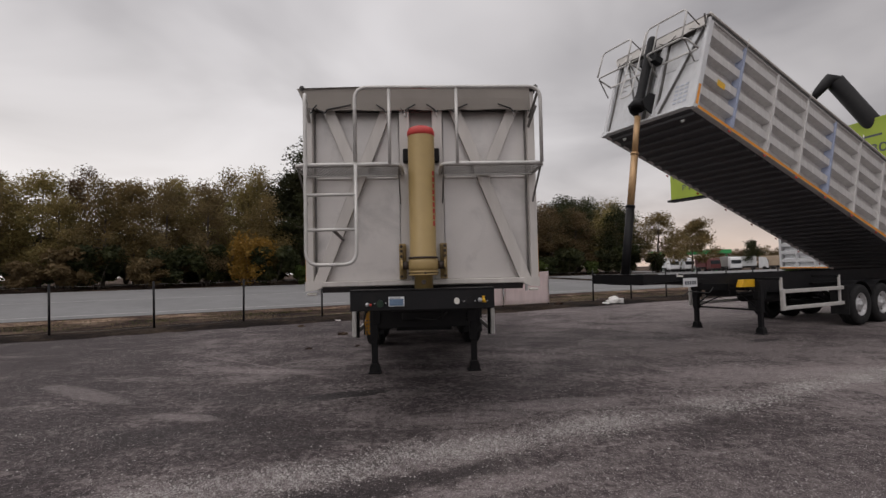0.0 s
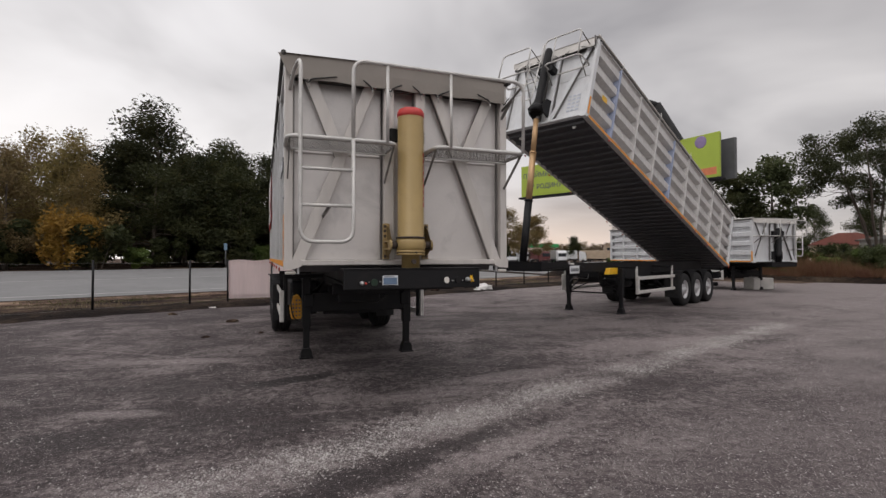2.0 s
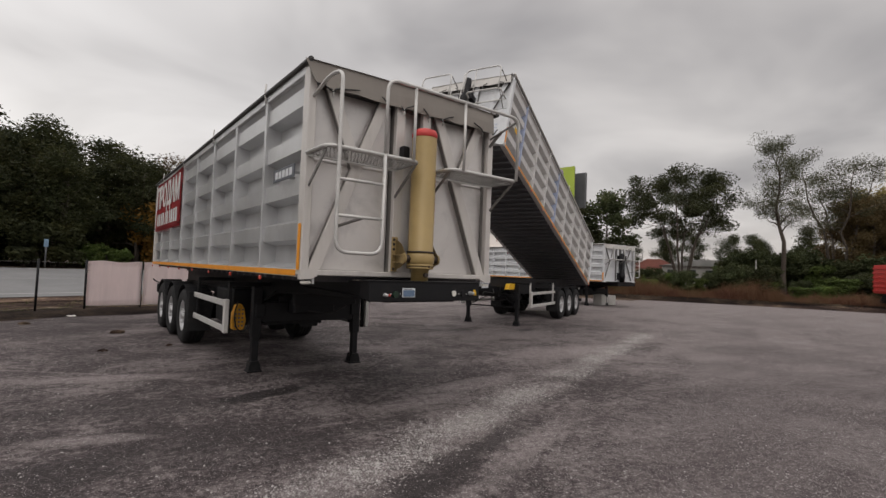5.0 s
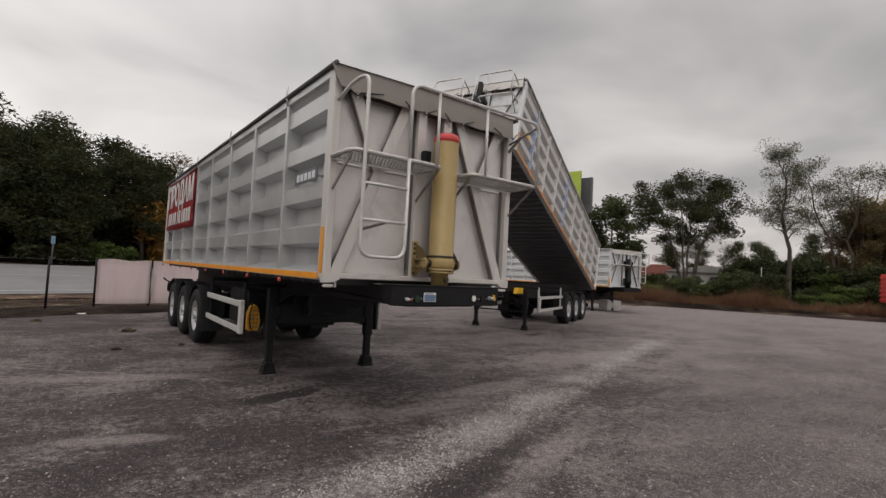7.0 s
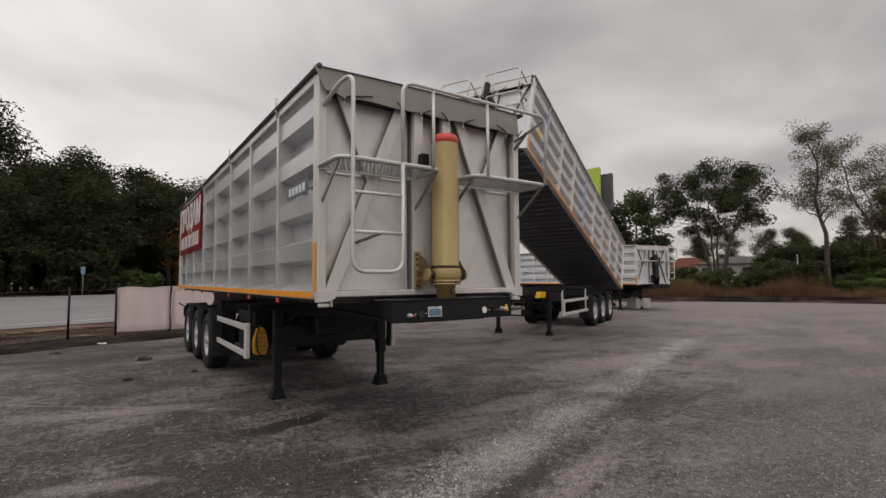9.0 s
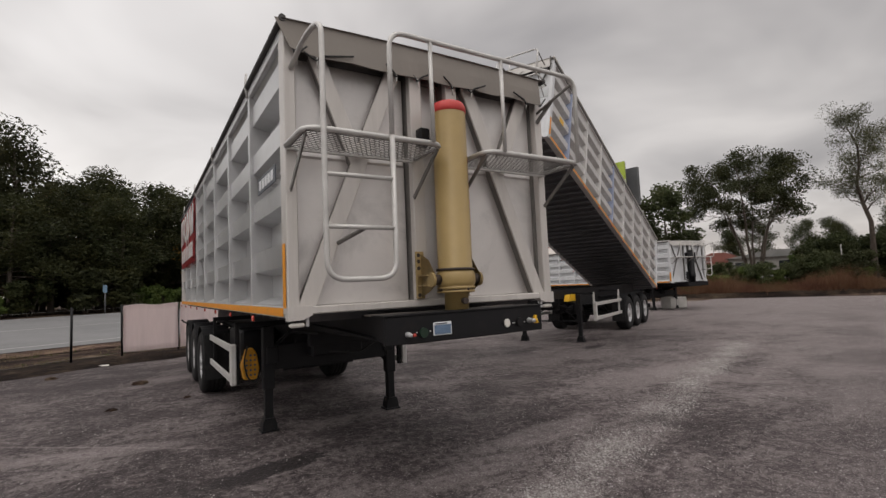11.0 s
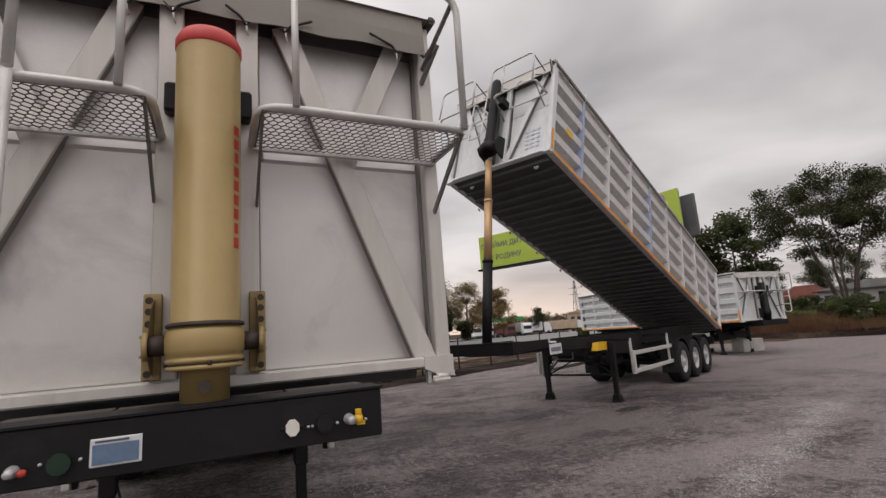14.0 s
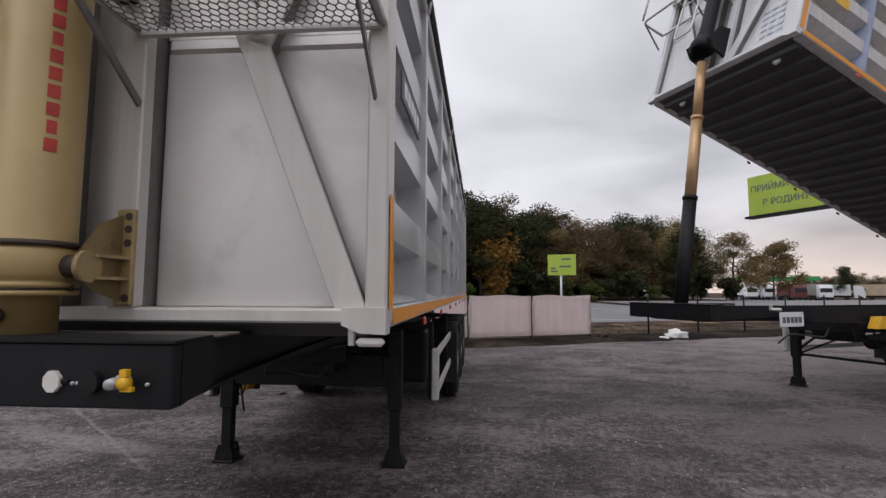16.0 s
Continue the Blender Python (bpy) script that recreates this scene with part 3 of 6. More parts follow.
def rise(x, y):
    d = FN.x * x + FN.y * y
    h = 0.70 * min(1, max(0, (d - 23) / 19)) + 0.3 * min(1, max(0, (d - 43) / 10))
    e = EN.x * x + EN.y * y
    h2 = 0.35 * min(1, max(0, (e - 36.4) / 1.2)) + 0.5 * min(1, max(0, (e - 40) / 20))
    # the land falls away beyond the road, past the end of the wood
    fade = min(1, max(0, (FD.x * x + FD.y * y - 52) / 9))
    h -= fade * (0.9 * min(1, max(0, (d - 43) / 17)) + 0.3 * min(1, max(0, (d - 43) / 10)))
    return max(h, h2 if d < 24 else -9)


def along(s, d, z=0.0):
    """A place s metres along the fence line and d metres across it."""
    p = FD * s + FN * d
    return Vector((p.x, p.y, rise(p.x, p.y) + z))


def make_ground():
    bm = bmesh.new()
    ss = [-900, -400, -200, -120] + list(range(-90, 132, 3)) + [150, 180, 240, 400, 900]
    ds = [-900, -300, -120, -60] + [-30 + 3 * k for k in range(15)] + [15, 16, 17, 18, 19, 20, 21, 22, 23, 24, 30, 36, 42, 43, 46, 50, 53, 60, 80, 120, 200, 400, 900]
    rows = []
    for d in ds:
        row = []
        for s in ss:
            p = along(s, d)
            if abs(s) < 130 and -40 < d < 130:
                p.z += -0.03 + (0.05 * noise.noise(p * 0.6) if 17.5 < d < 23 else 0)
                if d > 24 and d < 43:
                    p.z -= 0.05
            else:
                p.z -= 0.05
            row.append(bm.verts.new(p))
        rows.append(row)
    for a, b in zip(rows, rows[1:]):
        for k in range(len(ss) - 1):
            f = bm.faces.new((a[k], a[k + 1], b[k + 1], b[k]))
            f.smooth = True
    return tagged(part("ground", bm, M_SOIL), "brown bare soil with dry grass round the yard", "ground", kind="structure")


def make_forecourt():
    """Grey hard standing beyond the road, in front of the filling station."""
    bm = bmesh.new()
    rows = [[bm.verts.new(along(54 + 3 * i, d, -0.005)) for i in range(26)] for d in (42.1, 43, 46, 50, 53, 60, 80, 120)]
    for a, b in zip(rows, rows[1:]):
        for k in range(25):
            bm.faces.new((a[k], a[k + 1], b[k + 1], b[k]))
    return tagged(part("forecourt", bm, M_ROAD), "grey asphalt forecourt of the filling station", "forecourt", kind="structure")


def make_yard():
    """The asphalt yard: a slab with ragged edges towards the fence and the far bank."""
    bm = bmesh.new()
    grid = {}
    lim = 16.6
    n_s, n_d = 62, 42
    for i in range(n_s + 1):
        s = -70 + i * 2.0
        for j in range(n_d + 1):
            d = lim - j * 2.0
            p = FD * s + FN * d
            e = p.dot(EN)
            if e > 36.2:
                p -= EN * (e - 36.2)
            w = noise.noise(Vector((s * 0.35, d * 0.35, 3.1)))
            if j == 0:
                p += FN * (0.35 * w)
            if e > 35.5:
                p += EN * (0.3 * w)
            grid[i, j] = bm.verts.new((p.x, p.y, 0.0))
    for i in range(n_s):
        for j in range(n_d):
            q = [grid[i, j], grid[i + 1, j], grid[i + 1, j + 1], grid[i, j + 1]]
            try:
                f = bm.faces.new(q[::-1])
            except ValueError:
                continue
            if f.calc_area() < 0.05:
                bm.faces.remove(f)
    bmesh.ops.remove_doubles(bm, verts=bm.verts, dist=0.01)
    bmesh.ops.dissolve_degenerate(bm, dist=0.005, edges=bm.edges)
    rim = [e for e in bm.edges if e.is_boundary]
    r = bmesh.ops.extrude_edge_only(bm, edges=rim)
    for v in r["geom"]:
        if isinstance(v, bmesh.types.BMVert):
            v.co.z -= 0.12
    bmesh.ops.recalc_face_normals(bm, faces=bm.faces)
    return tagged(part("pavement", bm, M_ASPH), "worn dark asphalt yard with pale loose chippings", "pavement", kind="structure")


def strip_sheet(d0, d1, s0, s1, z, step=4.0):
    bm = bmesh.new()
    n = int((s1 - s0) / step)
    dd = [d0 + (d1 - d0) * k / 4 for k in range(5)]
    rows = [[bm.verts.new(along(s0 + step * i, d, z)) for i in range(n + 1)] for d in dd]
    for a, b in zip(rows, rows[1:]):
        for k in range(n):
            bm.faces.new((a[k], a[k + 1], b[k + 1], b[k]))
    return bm




def make_verge():
    """Dark turned earth between the asphalt and the fence."""
    bm = bmesh.new()
    dd = [15.2, 15.7, 16.1, 16.5, 17.0, 17.5, 18.0, 18.5, 19.0]
    hh = [-0.06, -0.02, 0.03, 0.06, 0.07, 0.05, 0.03, 0.0, -0.06]
    rows = []
    for d, h in zip(dd, hh):
        row = []
        for i in range(300):
            s = -70 + 0.42 * i
            w = noise.noise(Vector((s * 0.5, d * 0.3, 6.0)))
            p = FD * s + FN * (d + 0.28 * w + float(np.interp(s, (4.0, 9.0), (0.55, -0.4))))
            row.append(bm.verts.new((p.x, p.y, h + (0.045 * noise.noise(Vector((s * 1.9, d * 2.3, 1.0))) if 15.6 < d < 18.7 else 0.0))))
        rows.append(row)
    for a, b in zip(rows, rows[1:]):
        for k in range(len(a) - 1):
            f = bm.faces.new((a[k], a[k + 1], b[k + 1], b[k]))
            f.smooth = True
    return tagged(part("verge", bm, M_EARTH), "strip of dark turned earth along the fence", "verge", kind="structure")


def make_bank_foot():
    """Dark earth at the foot of the far bank."""
    bm = bmesh.new()
    rows = []
    for e, h in ((35.9, -0.05), (36.2, 0.02), (36.6, 0.08), (37.1, 0.10), (37.6, 0.06)):
        row = []
        for i in range(150):
            u = -46 + 0.6 * i
            p = EN * (e + 0.25 * noise.noise(Vector((u * 0.4, e, 2.0)))) + Vector((0.61, -0.79, 0)) * u
            row.append(bm.verts.new((p.x, p.y, rise(p.x, p.y) + h + 0.03 * noise.noise(Vector((u * 1.7, e * 2, 4.0))))))
        rows.append(row)
    for a, b in zip(rows, rows[1:]):
        for k in range(len(a) - 1):
            f = bm.faces.new((a[k], a[k + 1], b[k + 1], b[k]))
            f.smooth = True
    return tagged(part("bank_foot", bm, M_EARTH), "dark bare earth at the foot of the bank", "verge", kind="structure")


make_ground()
make_yard()
make_forecourt()
make_bank_foot()
make_verge()
M_SAND = soil("pale_sandy_shoulder", 2.4)
tagged(part("road_shoulder", strip_sheet(22.2, 23.78, -120, 180, -0.012, 3.0), M_SAND), "pale sandy shoulder beside the road", "road shoulder", kind="structure")
tagged(part("road", strip_sheet(23.8, 42.0, -400, 480, 0.012, 8.0), M_ROAD), "pale grey asphalt highway behind the fence", "road", kind="structure")
for d, w in ((24.9, 0.18), (32.8, 0.15), (41.2, 0.18)):
    tagged(part("road_marking", strip_sheet(d, d + w, -120, 180, 0.020, 6.0), M_LINE), "worn white line painted along the road", "road marking", kind="structure")

# ---- tipper trailers ----
W2, Z0, Z1 = 1.252, 1.48, 3.62     # half width, floor and rim of a body


def side_profile():
    """The pressed side sheet from sill to rim: (depth inwards, height)."""
    pts = [(0.0, Z0 + 0.075)]
    for k in range(4):
        z = 1.560 + 0.463 * k
        pts += [(0.0, z), (0.155, z + 0.060), (0.160, z + 0.250), (0.0, z + 0.285)]
    pts += [(0.0, Z1 - 0.20), (0.05, Z1 - 0.19), (0.0, Z1 - 0.10)]
    return pts


def side_sheet(y0, y1, side):
    bm = bmesh.new()
    prof = side_profile()
    back = [(0.200, z) for _, z in (prof[-1], prof[0])]
    x = lambda d: side * (W2 - 0.030 - d)
    ys = [y0, y1]
    rows = [[bm.verts.new((x(d), y, z)) for d, z in prof + back] for y in ys]
    k = len(prof) + 2
    for i in range(k):
        bm.faces.new((rows[0][i], rows[0][(i + 1) % k], rows[1][(i + 1) % k], rows[1][i]))
    bm.faces.new(rows[0])
    bm.faces.new(rows[1][::-1])
    bmesh.ops.recalc_face_normals(bm, faces=bm.faces)
    return bm


def grating_mesh(x0, x1, y0, y1, z, wide=0.037, deep=0.074):
    """Expanded metal: long hexagonal openings in one connected sheet, as wide strands."""
    bm = bmesh.new()
    nx, ny = int((x1 - x0) / wide), int((y1 - y0) / deep * 2)
    sx, sy = (x1 - x0) / nx, (y1 - y0) / ny
    verts = {}

    def at(x, y):
        x, y = min(max(x, x0), x1), min(max(y, y0), y1)
        key = (round(x, 4), round(y, 4))
        if key not in verts:
            verts[key] = bm.verts.new((x, y, z))
        return verts[key]

    for j in range(ny + 1):
        for i in range(nx + 1):
            cx, cy = x0 + (i + 0.5 * (j % 2)) * sx, y0 + j * sy
            ring = []
            for dx, dy in ((0.5, -0.28), (0.5, 0.28), (0.0, 0.72), (-0.5, 0.28), (-0.5, -0.28), (0.0, -0.72)):
                v = at(cx + dx * sx, cy + dy * sy)
                if v not in ring:
                    ring.append(v)
            if len(ring) > 2:
                try:
                    bm.faces.new(ring)
                except ValueError:
                    pass
    bmesh.ops.dissolve_degenerate(bm, dist=1e-4, edges=bm.edges)
    bmesh.ops.wireframe(bm, faces=bm.faces[:], thickness=0.0065, offset=0.0, use_replace=True, use_boundary=True, use_even_offset=True)
    return bm


def wheel(parent, x, y, side):
    """A wide single tyre on a steel rim; side: +1 or -1, the way it faces."""
    z, r, w = 0.525, 0.525, 0.37
    xo = x * side
    prof = []
    for rr, h in ((0.30, 0.015), (0.36, 0.0), (0.46, 0.0), (0.505, 0.025), (r - 0.004, 0.06)):
        prof.append((rr, h))
    for k in range(4):
        h = 0.075 + k * 0.065
        prof += [(r, h), (r, h + 0.045), (r - 0.014, h + 0.05), (r - 0.014, h + 0.06)]
    prof += [(r - 0.004, w - 0.05), (0.46, w), (0.30, w - 0.015), (0.28, w - 0.06), (0.28, 0.06), (0.30, 0.015)]
    pts = [(rr, xo - side * h) for rr, h in prof]
    tyre = part("wheel", lathe(pts, 40, "x", (0, y, z)), M_TYRE, parent, "black tyre on a silver steel rim")
    rp = [(0.0, -0.005), (0.07, -0.005), (0.085, 0.02), (0.10, 0.045), (0.155, 0.05), (0.17, 0.085), (0.225, 0.10), (0.255, 0.045), (0.275, 0.02), (0.292, 0.012), (0.298, 0.03)]
    part("rim", lathe([(rr, xo - side * (h + 0.01)) for rr, h in rp], 32, "x", (0, y, z)), M_RIM, tyre)
    for k in range(10):
        a = 2 * math.pi * k / 10
        p = Vector((xo - side * 0.045, y + 0.127 * math.cos(a), z + 0.127 * math.sin(a)))
        bm = bmesh.new()
        add_tube(bm, [p, p + Vector((side * 0.035, 0, 0))], 0.013, 6)
        part("wheel_nut", bm, M_RIM, tyre)
    bm = bmesh.new()
    for k in range(8):
        a = 2 * math.pi * (k + 0.5) / 8
        p = Vector((xo - side * 0.098, y + 0.195 * math.cos(a), z + 0.195 * math.sin(a)))
        add_tube(bm, [p, p + Vector((side * 0.012, 0, 0))], 0.024, 8)
    part("hand_hole", bm, M_RUST, tyre)


def mudguard(parent, x0, x1, y):
    bm = bmesh.new()
    n = 12
    r0, r1 = 0.60, 0.612
    ring = []
    for i in range(n + 1):
        a = radians(25 + 130 * i / n)
        c, s = math.cos(a), math.sin(a)
        ring.append([bm.verts.new((x, y + r * c, 0.525 + r * s)) for x, r in ((x0, r0), (x1, r0), (x1, r1), (x0, r1))])
    for a, b in zip(ring, ring[1:]):
        for k in range(4):
            bm.faces.new((a[k], a[(k + 1) % 4], b[(k + 1) % 4], b[k]))
    bm.faces.new(ring[0])
    bm.faces.new(ring[-1][::-1])
    bmesh.ops.recalc_face_normals(bm, faces=bm.faces)
    part("mudguard", bm, M_BLACK, parent)


def landing_leg(parent, x, y, side):
    leg = part("landing_leg", box(x - 0.065, x + 0.065, y - 0.065, y + 0.065, 0.50, 1.25, 0.008), M_BLACK, parent)
    part("inner_tube", box(x - 0.048, x + 0.048, y - 0.048, y + 0.048, 0.10, 0.52, 0.006), M_BLACK, leg)
    bm = bmesh.new()
    add_prism(bm, [(x - 0.088, 0.022), (x + 0.088, 0.022), (x + 0.080, 0.10), (x + 0.055, 0.16), (x - 0.055, 0.16), (x - 0.080, 0.10)], y - 0.075, y + 0.075, "y")
    part("foot", bm, M_BLACK, leg)
    part("sole", box(x - 0.108, x + 0.108, y - 0.10, y + 0.10, 0.0, 0.024, 0.008), M_BLACK, leg)
    part("foot_pin", tube([(x - 0.075, y, 0.125), (x + 0.075, y, 0.125)], 0.018, 10), M_RUST, leg)
    part("gear_box", box(x - 0.08 * (side > 0) - 0.03, x + 0.08 * (side < 0) + 0.03, y - 0.08, y + 0.09, 0.80, 1.0, 0.01), M_BLACK, leg)
    bm = bmesh.new()
    add_beam(bm, (x, y + 0.04, 0.62), (x * 0.72, y + 0.75, 1.12), 0.045, 0.03)
    part("brace", bm, M_BLACK, leg)


def chock(parent, x, y, z):
    """A wheel chock with punched holes, hanging in its bracket."""
    bm = bmesh.new()
    add_prism(bm, [(x - 0.075, z), (x + 0.075, z), (x + 0.110, z + 0.13), (x + 0.075, z + 0.33), (x + 0.03, z + 0.40), (x - 0.05, z + 0.38), (x - 0.105, z + 0.17)], y - 0.09, y + 0.09, "y")
    bmesh.ops.bevel(bm, geom=bm.edges[:], offset=0.012, segments=1, affect="EDGES")
    c = part("wheel_chock", bm, M_CHOCK, parent, "ochre yellow plastic wheel chock with holes")
    for i in range(3):
        for j in range(5):
            px, pz = x - 0.05 + i * 0.05, z + 0.06 + j * 0.062
            if not (j == 4 and i == 0):
                part("hole", tube([(px, y - 0.094, pz), (px, y - 0.084, pz)], 0.015, 8), M_GREYINK, c)
    part("chock_bracket", box(x - 0.13, x + 0.13, y + 0.10, y + 0.115, z - 0.02, z + 0.22, 0.004), M_BLACK, c)


def bars(name, parent, mat, rows, m, h, depth=0.003):
    """Writing that cannot be lettered, as plain bars: rows of (x, z, width)."""
    bm = bmesh.new()
    for x, z, w in rows:
        add_box(bm, x, x + w, -depth, 0.0, z, z + h)
    bm.transform(m)
    return part(name, bm, mat, parent)


BRACES = (((-1.005, 3.43), (-0.690, 2.64)), ((-0.362, 3.43), (-1.118, Z0 + 0.05)), ((0.364, 3.43), (1.112, Z0 + 0.05)), ((1.025, 3.43), (0.685, 2.64)))
BRACES_V = (((-1.02, 3.44), (-0.30, Z0 + 0.05)), ((1.04, 3.44), (0.22, Z0 + 0.05)))


def tipper(name, label, m, bays, pitch, tilt=0.0, hinge=(0.0, Z0), axles=(), feet=2.83, front=M_CREAM, panel=M_PANEL, sides=M_SIDE,
           tarp=M_TARP, roll=M_TARPD, plat=2.70, ladder=(-1.13, -0.645), hoop=((-0.62, 1.24),), ram="stowed", blue_posts=(), braces=BRACES, hoop_top=0.76, plats=((-W2 + 0.01, -0.21), (0.20, W2 - 0.03)), mesh=True, detail=True, stowage=True, group=""):
    root = holder(name, m, label, "trailer", group)
    L = bays * pitch
    T = Matrix.Translation((0, hinge[0], hinge[1])) @ Matrix.Rotation(radians(-tilt), 4, "X") @ Matrix.Translation((0, -hinge[0], -hinge[1]))

    def P(nm, bm, mat, parent=root, lab="", smooth=False):
        bm.transform(T)
        return part(nm, bm, mat, parent, lab, smooth)

    # body: front wall
    wall = P("front_wall", box(-W2 + 0.088, W2 - 0.088, 0.151, 0.170, Z0 + 0.05, Z1 - 0.03), panel)
    for a, b in ((-W2 + 0.088, -0.242), (0.242, W2 - 0.088)):
        P("front_sheet", box(a + 0.001, b - 0.001, 0.112, 0.150, Z0 + 0.069, 2.660, 0.004), panel, wall)
        P("front_sheet", box(a + 0.001, b - 0.001, 0.104, 0.150, 2.714, 3.405, 0.004), panel, wall)
        P("mid_rail", box(a, b, 0.096, 0.149, 2.646, 2.728, 0.022), panel, wall)
    for sx in (-1, 1):
        for y0, y1 in ((0.0, 0.145), (L - 0.145, L)):
            a, b = sorted((sx * W2, sx * (W2 - 0.085)))
            P("corner_post", box(a, b, y0, y1, Z0 + 0.02, Z1 - 0.02, 0.008), front)
    # narrow dark strip down the inner edge of each corner post
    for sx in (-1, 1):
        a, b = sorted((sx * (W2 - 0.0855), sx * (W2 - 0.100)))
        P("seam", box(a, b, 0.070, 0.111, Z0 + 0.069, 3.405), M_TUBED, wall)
    bm = box(-W2 - 0.004, W2 + 0.004, -0.018, 0.15, Z0 + 0.012, Z0 + 0.068, 0.008)
    P("front_sill", bm, front)
    for sx in (-1, 1):
        bm = bmesh.new()
        add_prism(bm, [(sx * (W2 + 0.003), Z0 - 0.03), (sx * (W2 + 0.003), Z0 + 0.072), (sx * (W2 - 0.17), Z0 + 0.072), (sx * (W2 - 0.17), Z0 + 0.005), (sx * (W2 - 0.10), Z0 - 0.025)], -0.022, 0.06, "y")
        P("corner_gusset", bm, front)
    # rail coloured dark to paint the shadow band below the valance
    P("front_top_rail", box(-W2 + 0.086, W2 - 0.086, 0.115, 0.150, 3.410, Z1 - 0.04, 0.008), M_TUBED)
    for cx in (-0.178, 0.178):
        bm = bmesh.new()
        add_box(bm, cx - 0.055, cx + 0.055, -0.018, 0.050, Z0 + 0.068, 3.44, 0.006)
        P("front_channel", bm, front, wall)
        # the web's dark colour paints in the shade beside the channel
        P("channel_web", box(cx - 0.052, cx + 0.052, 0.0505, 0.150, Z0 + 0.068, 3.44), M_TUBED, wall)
    webs = []
    for (ax, az), (bx, bz) in braces:
        bm = bmesh.new()
        add_beam(bm, (ax, 0.026, az), (bx, 0.026, bz), 0.120, 0.022, (0, 1, 0), 0.004)
        br = P("brace", bm, front, wall)
        # dark web: shade along the brace's sides, put in as colour
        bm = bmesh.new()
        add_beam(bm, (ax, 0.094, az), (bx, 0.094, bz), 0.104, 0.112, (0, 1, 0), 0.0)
        webs.append(P("brace_web", bm, M_TUBED, wall, "web coloured dark for the shade behind the brace"))
    # body: sides, one sheet a bay between posts
    for sx in (-1, 1):
        for k in range(bays):
            y0, y1 = k * pitch + (0.146 if k == 0 else 0.03), (k + 1) * pitch - (0.146 if k == bays - 1 else 0.03)
            P("side_panel", side_sheet(y0, y1, sx), sides)
            if k:
                a, b = sorted((sx * (W2 + 0.004), sx * (W2 - 0.215)))
                blue = k in blue_posts
                P("side_post", box(a, b, k * pitch - 0.032, k * pitch + 0.032, Z0 + 0.07, Z1 - 0.03, 0.006), M_BLUEP if blue else sides, root, "side post wrapped in blue film" if blue else "")
        a, b = sorted((sx * (W2 + 0.002), sx * (W2 - 0.13)))
        P("side_sill", box(a, b, 0.105, L - 0.105, Z0 - 0.01, Z0 + 0.072, 0.006), sides)
        P("side_rim", box(a, b, 0.105, L - 0.105, Z1 - 0.105, Z1 - 0.005, 0.012), sides)
        a, b = sorted((sx * (W2 + 0.008), sx * (W2 + 0.0045)))
        tape = P("marking_tape", box(a, b, 0.115, L - 0.05, Z0 + 0.002, Z0 + 0.062), M_ORANGE, root, "orange reflective tape")
        P("marking_tape", box(a, b, 0.030, 0.100, Z0 + 0.062, Z0 + 0.52), M_ORANGE, root, "orange reflective tape")
        if detail:
            for k in range(bays):
                yy = (k + 0.92) * pitch
                a2, b2 = sorted((sx * (W2 + 0.016), sx * (W2 + 0.0)))
                P("side_lamp", box(a2, b2, yy - 0.045, yy + 0.045, Z0 - 0.075, Z0 - 0.025, 0.008), M_LIGHTR)
                if k < bays - 1:
                    yy = (k + 1) * pitch
                    bm = bmesh.new()
                    add_tube(bm, rounded([(sx * (W2 + 0.01), yy, Z1 - 0.10), (sx * (W2 + 0.03), yy, Z1 + 0.02), (sx * (W2 + 0.02), yy, Z1 + 0.14)], 0.04, 3), 0.012, 6)
                    if k % 2 == 0:
                        P("tarp_hook", bm, M_TUBE)
    # floor and its cross members
    floor = P("body_floor", box(-W2 + 0.12, W2 - 0.12, 0.09, L - 0.06, Z0 - 0.005, Z0 + 0.05), M_UNDER)
    for k in range(int(L / 0.31)):
        y = 0.25 + 0.31 * k
        bm = bmesh.new()
        add_prism(bm, [(y - 0.055, Z0 - 0.007), (y - 0.030, Z0 - 0.058), (y + 0.030, Z0 - 0.058), (y + 0.055, Z0 - 0.007)], -W2 + 0.135, W2 - 0.135, "x")
        P("cross_member", bm, M_UNDER, floor)
    for sx in (-1, 1):
        a, b = sorted((sx * 0.36, sx * 0.46))
        if tilt == 0:
            P("floor_runner", box(a, b, 0.6, L - 0.3, Z0 - 0.16, Z0 - 0.066), M_UNDER, floor)
    # tail gate
    gate = P("tail_gate", box(-W2 + 0.09, W2 - 0.09, L - 0.06, L - 0.01, Z0 + 0.02, Z1 - 0.03), sides)
    for z in (Z0 + 0.06, 2.2, 2.9, Z1 - 0.12):
        P("gate_rail", box(-W2 + 0.09, W2 - 0.09, L - 0.01, L + 0.05, z, z + 0.09, 0.006), sides, gate)
    # tarpaulin: bowed top, valance over the front, roll along the edge
    bm = bmesh.new()
    rows = []
    nx, ny = 12, 2 * bays
    for j in range(ny + 1):
        y = -0.06 + (L + 0.10) * j / ny
        rows.append([bm.verts.new((-W2 - 0.02 + (2 * W2 + 0.04) * i / nx, y, Z1 + 0.002 + 0.020 * math.sin(math.pi * i / nx) * (1 if j % 2 == 0 else 0.7))) for i in range(nx + 1)])
    for a, b in zip(rows, rows[1:]):
        for i in range(nx):
            bm.faces.new((a[i], a[i + 1], b[i + 1], b[i])).smooth = True
    cover = P("tarpaulin", bm, tarp, root, "taupe tarpaulin cover laced over the body" if tarp is M_TARP else "")
    bm = bmesh.new()
    n = 40
    top, bot = [], []
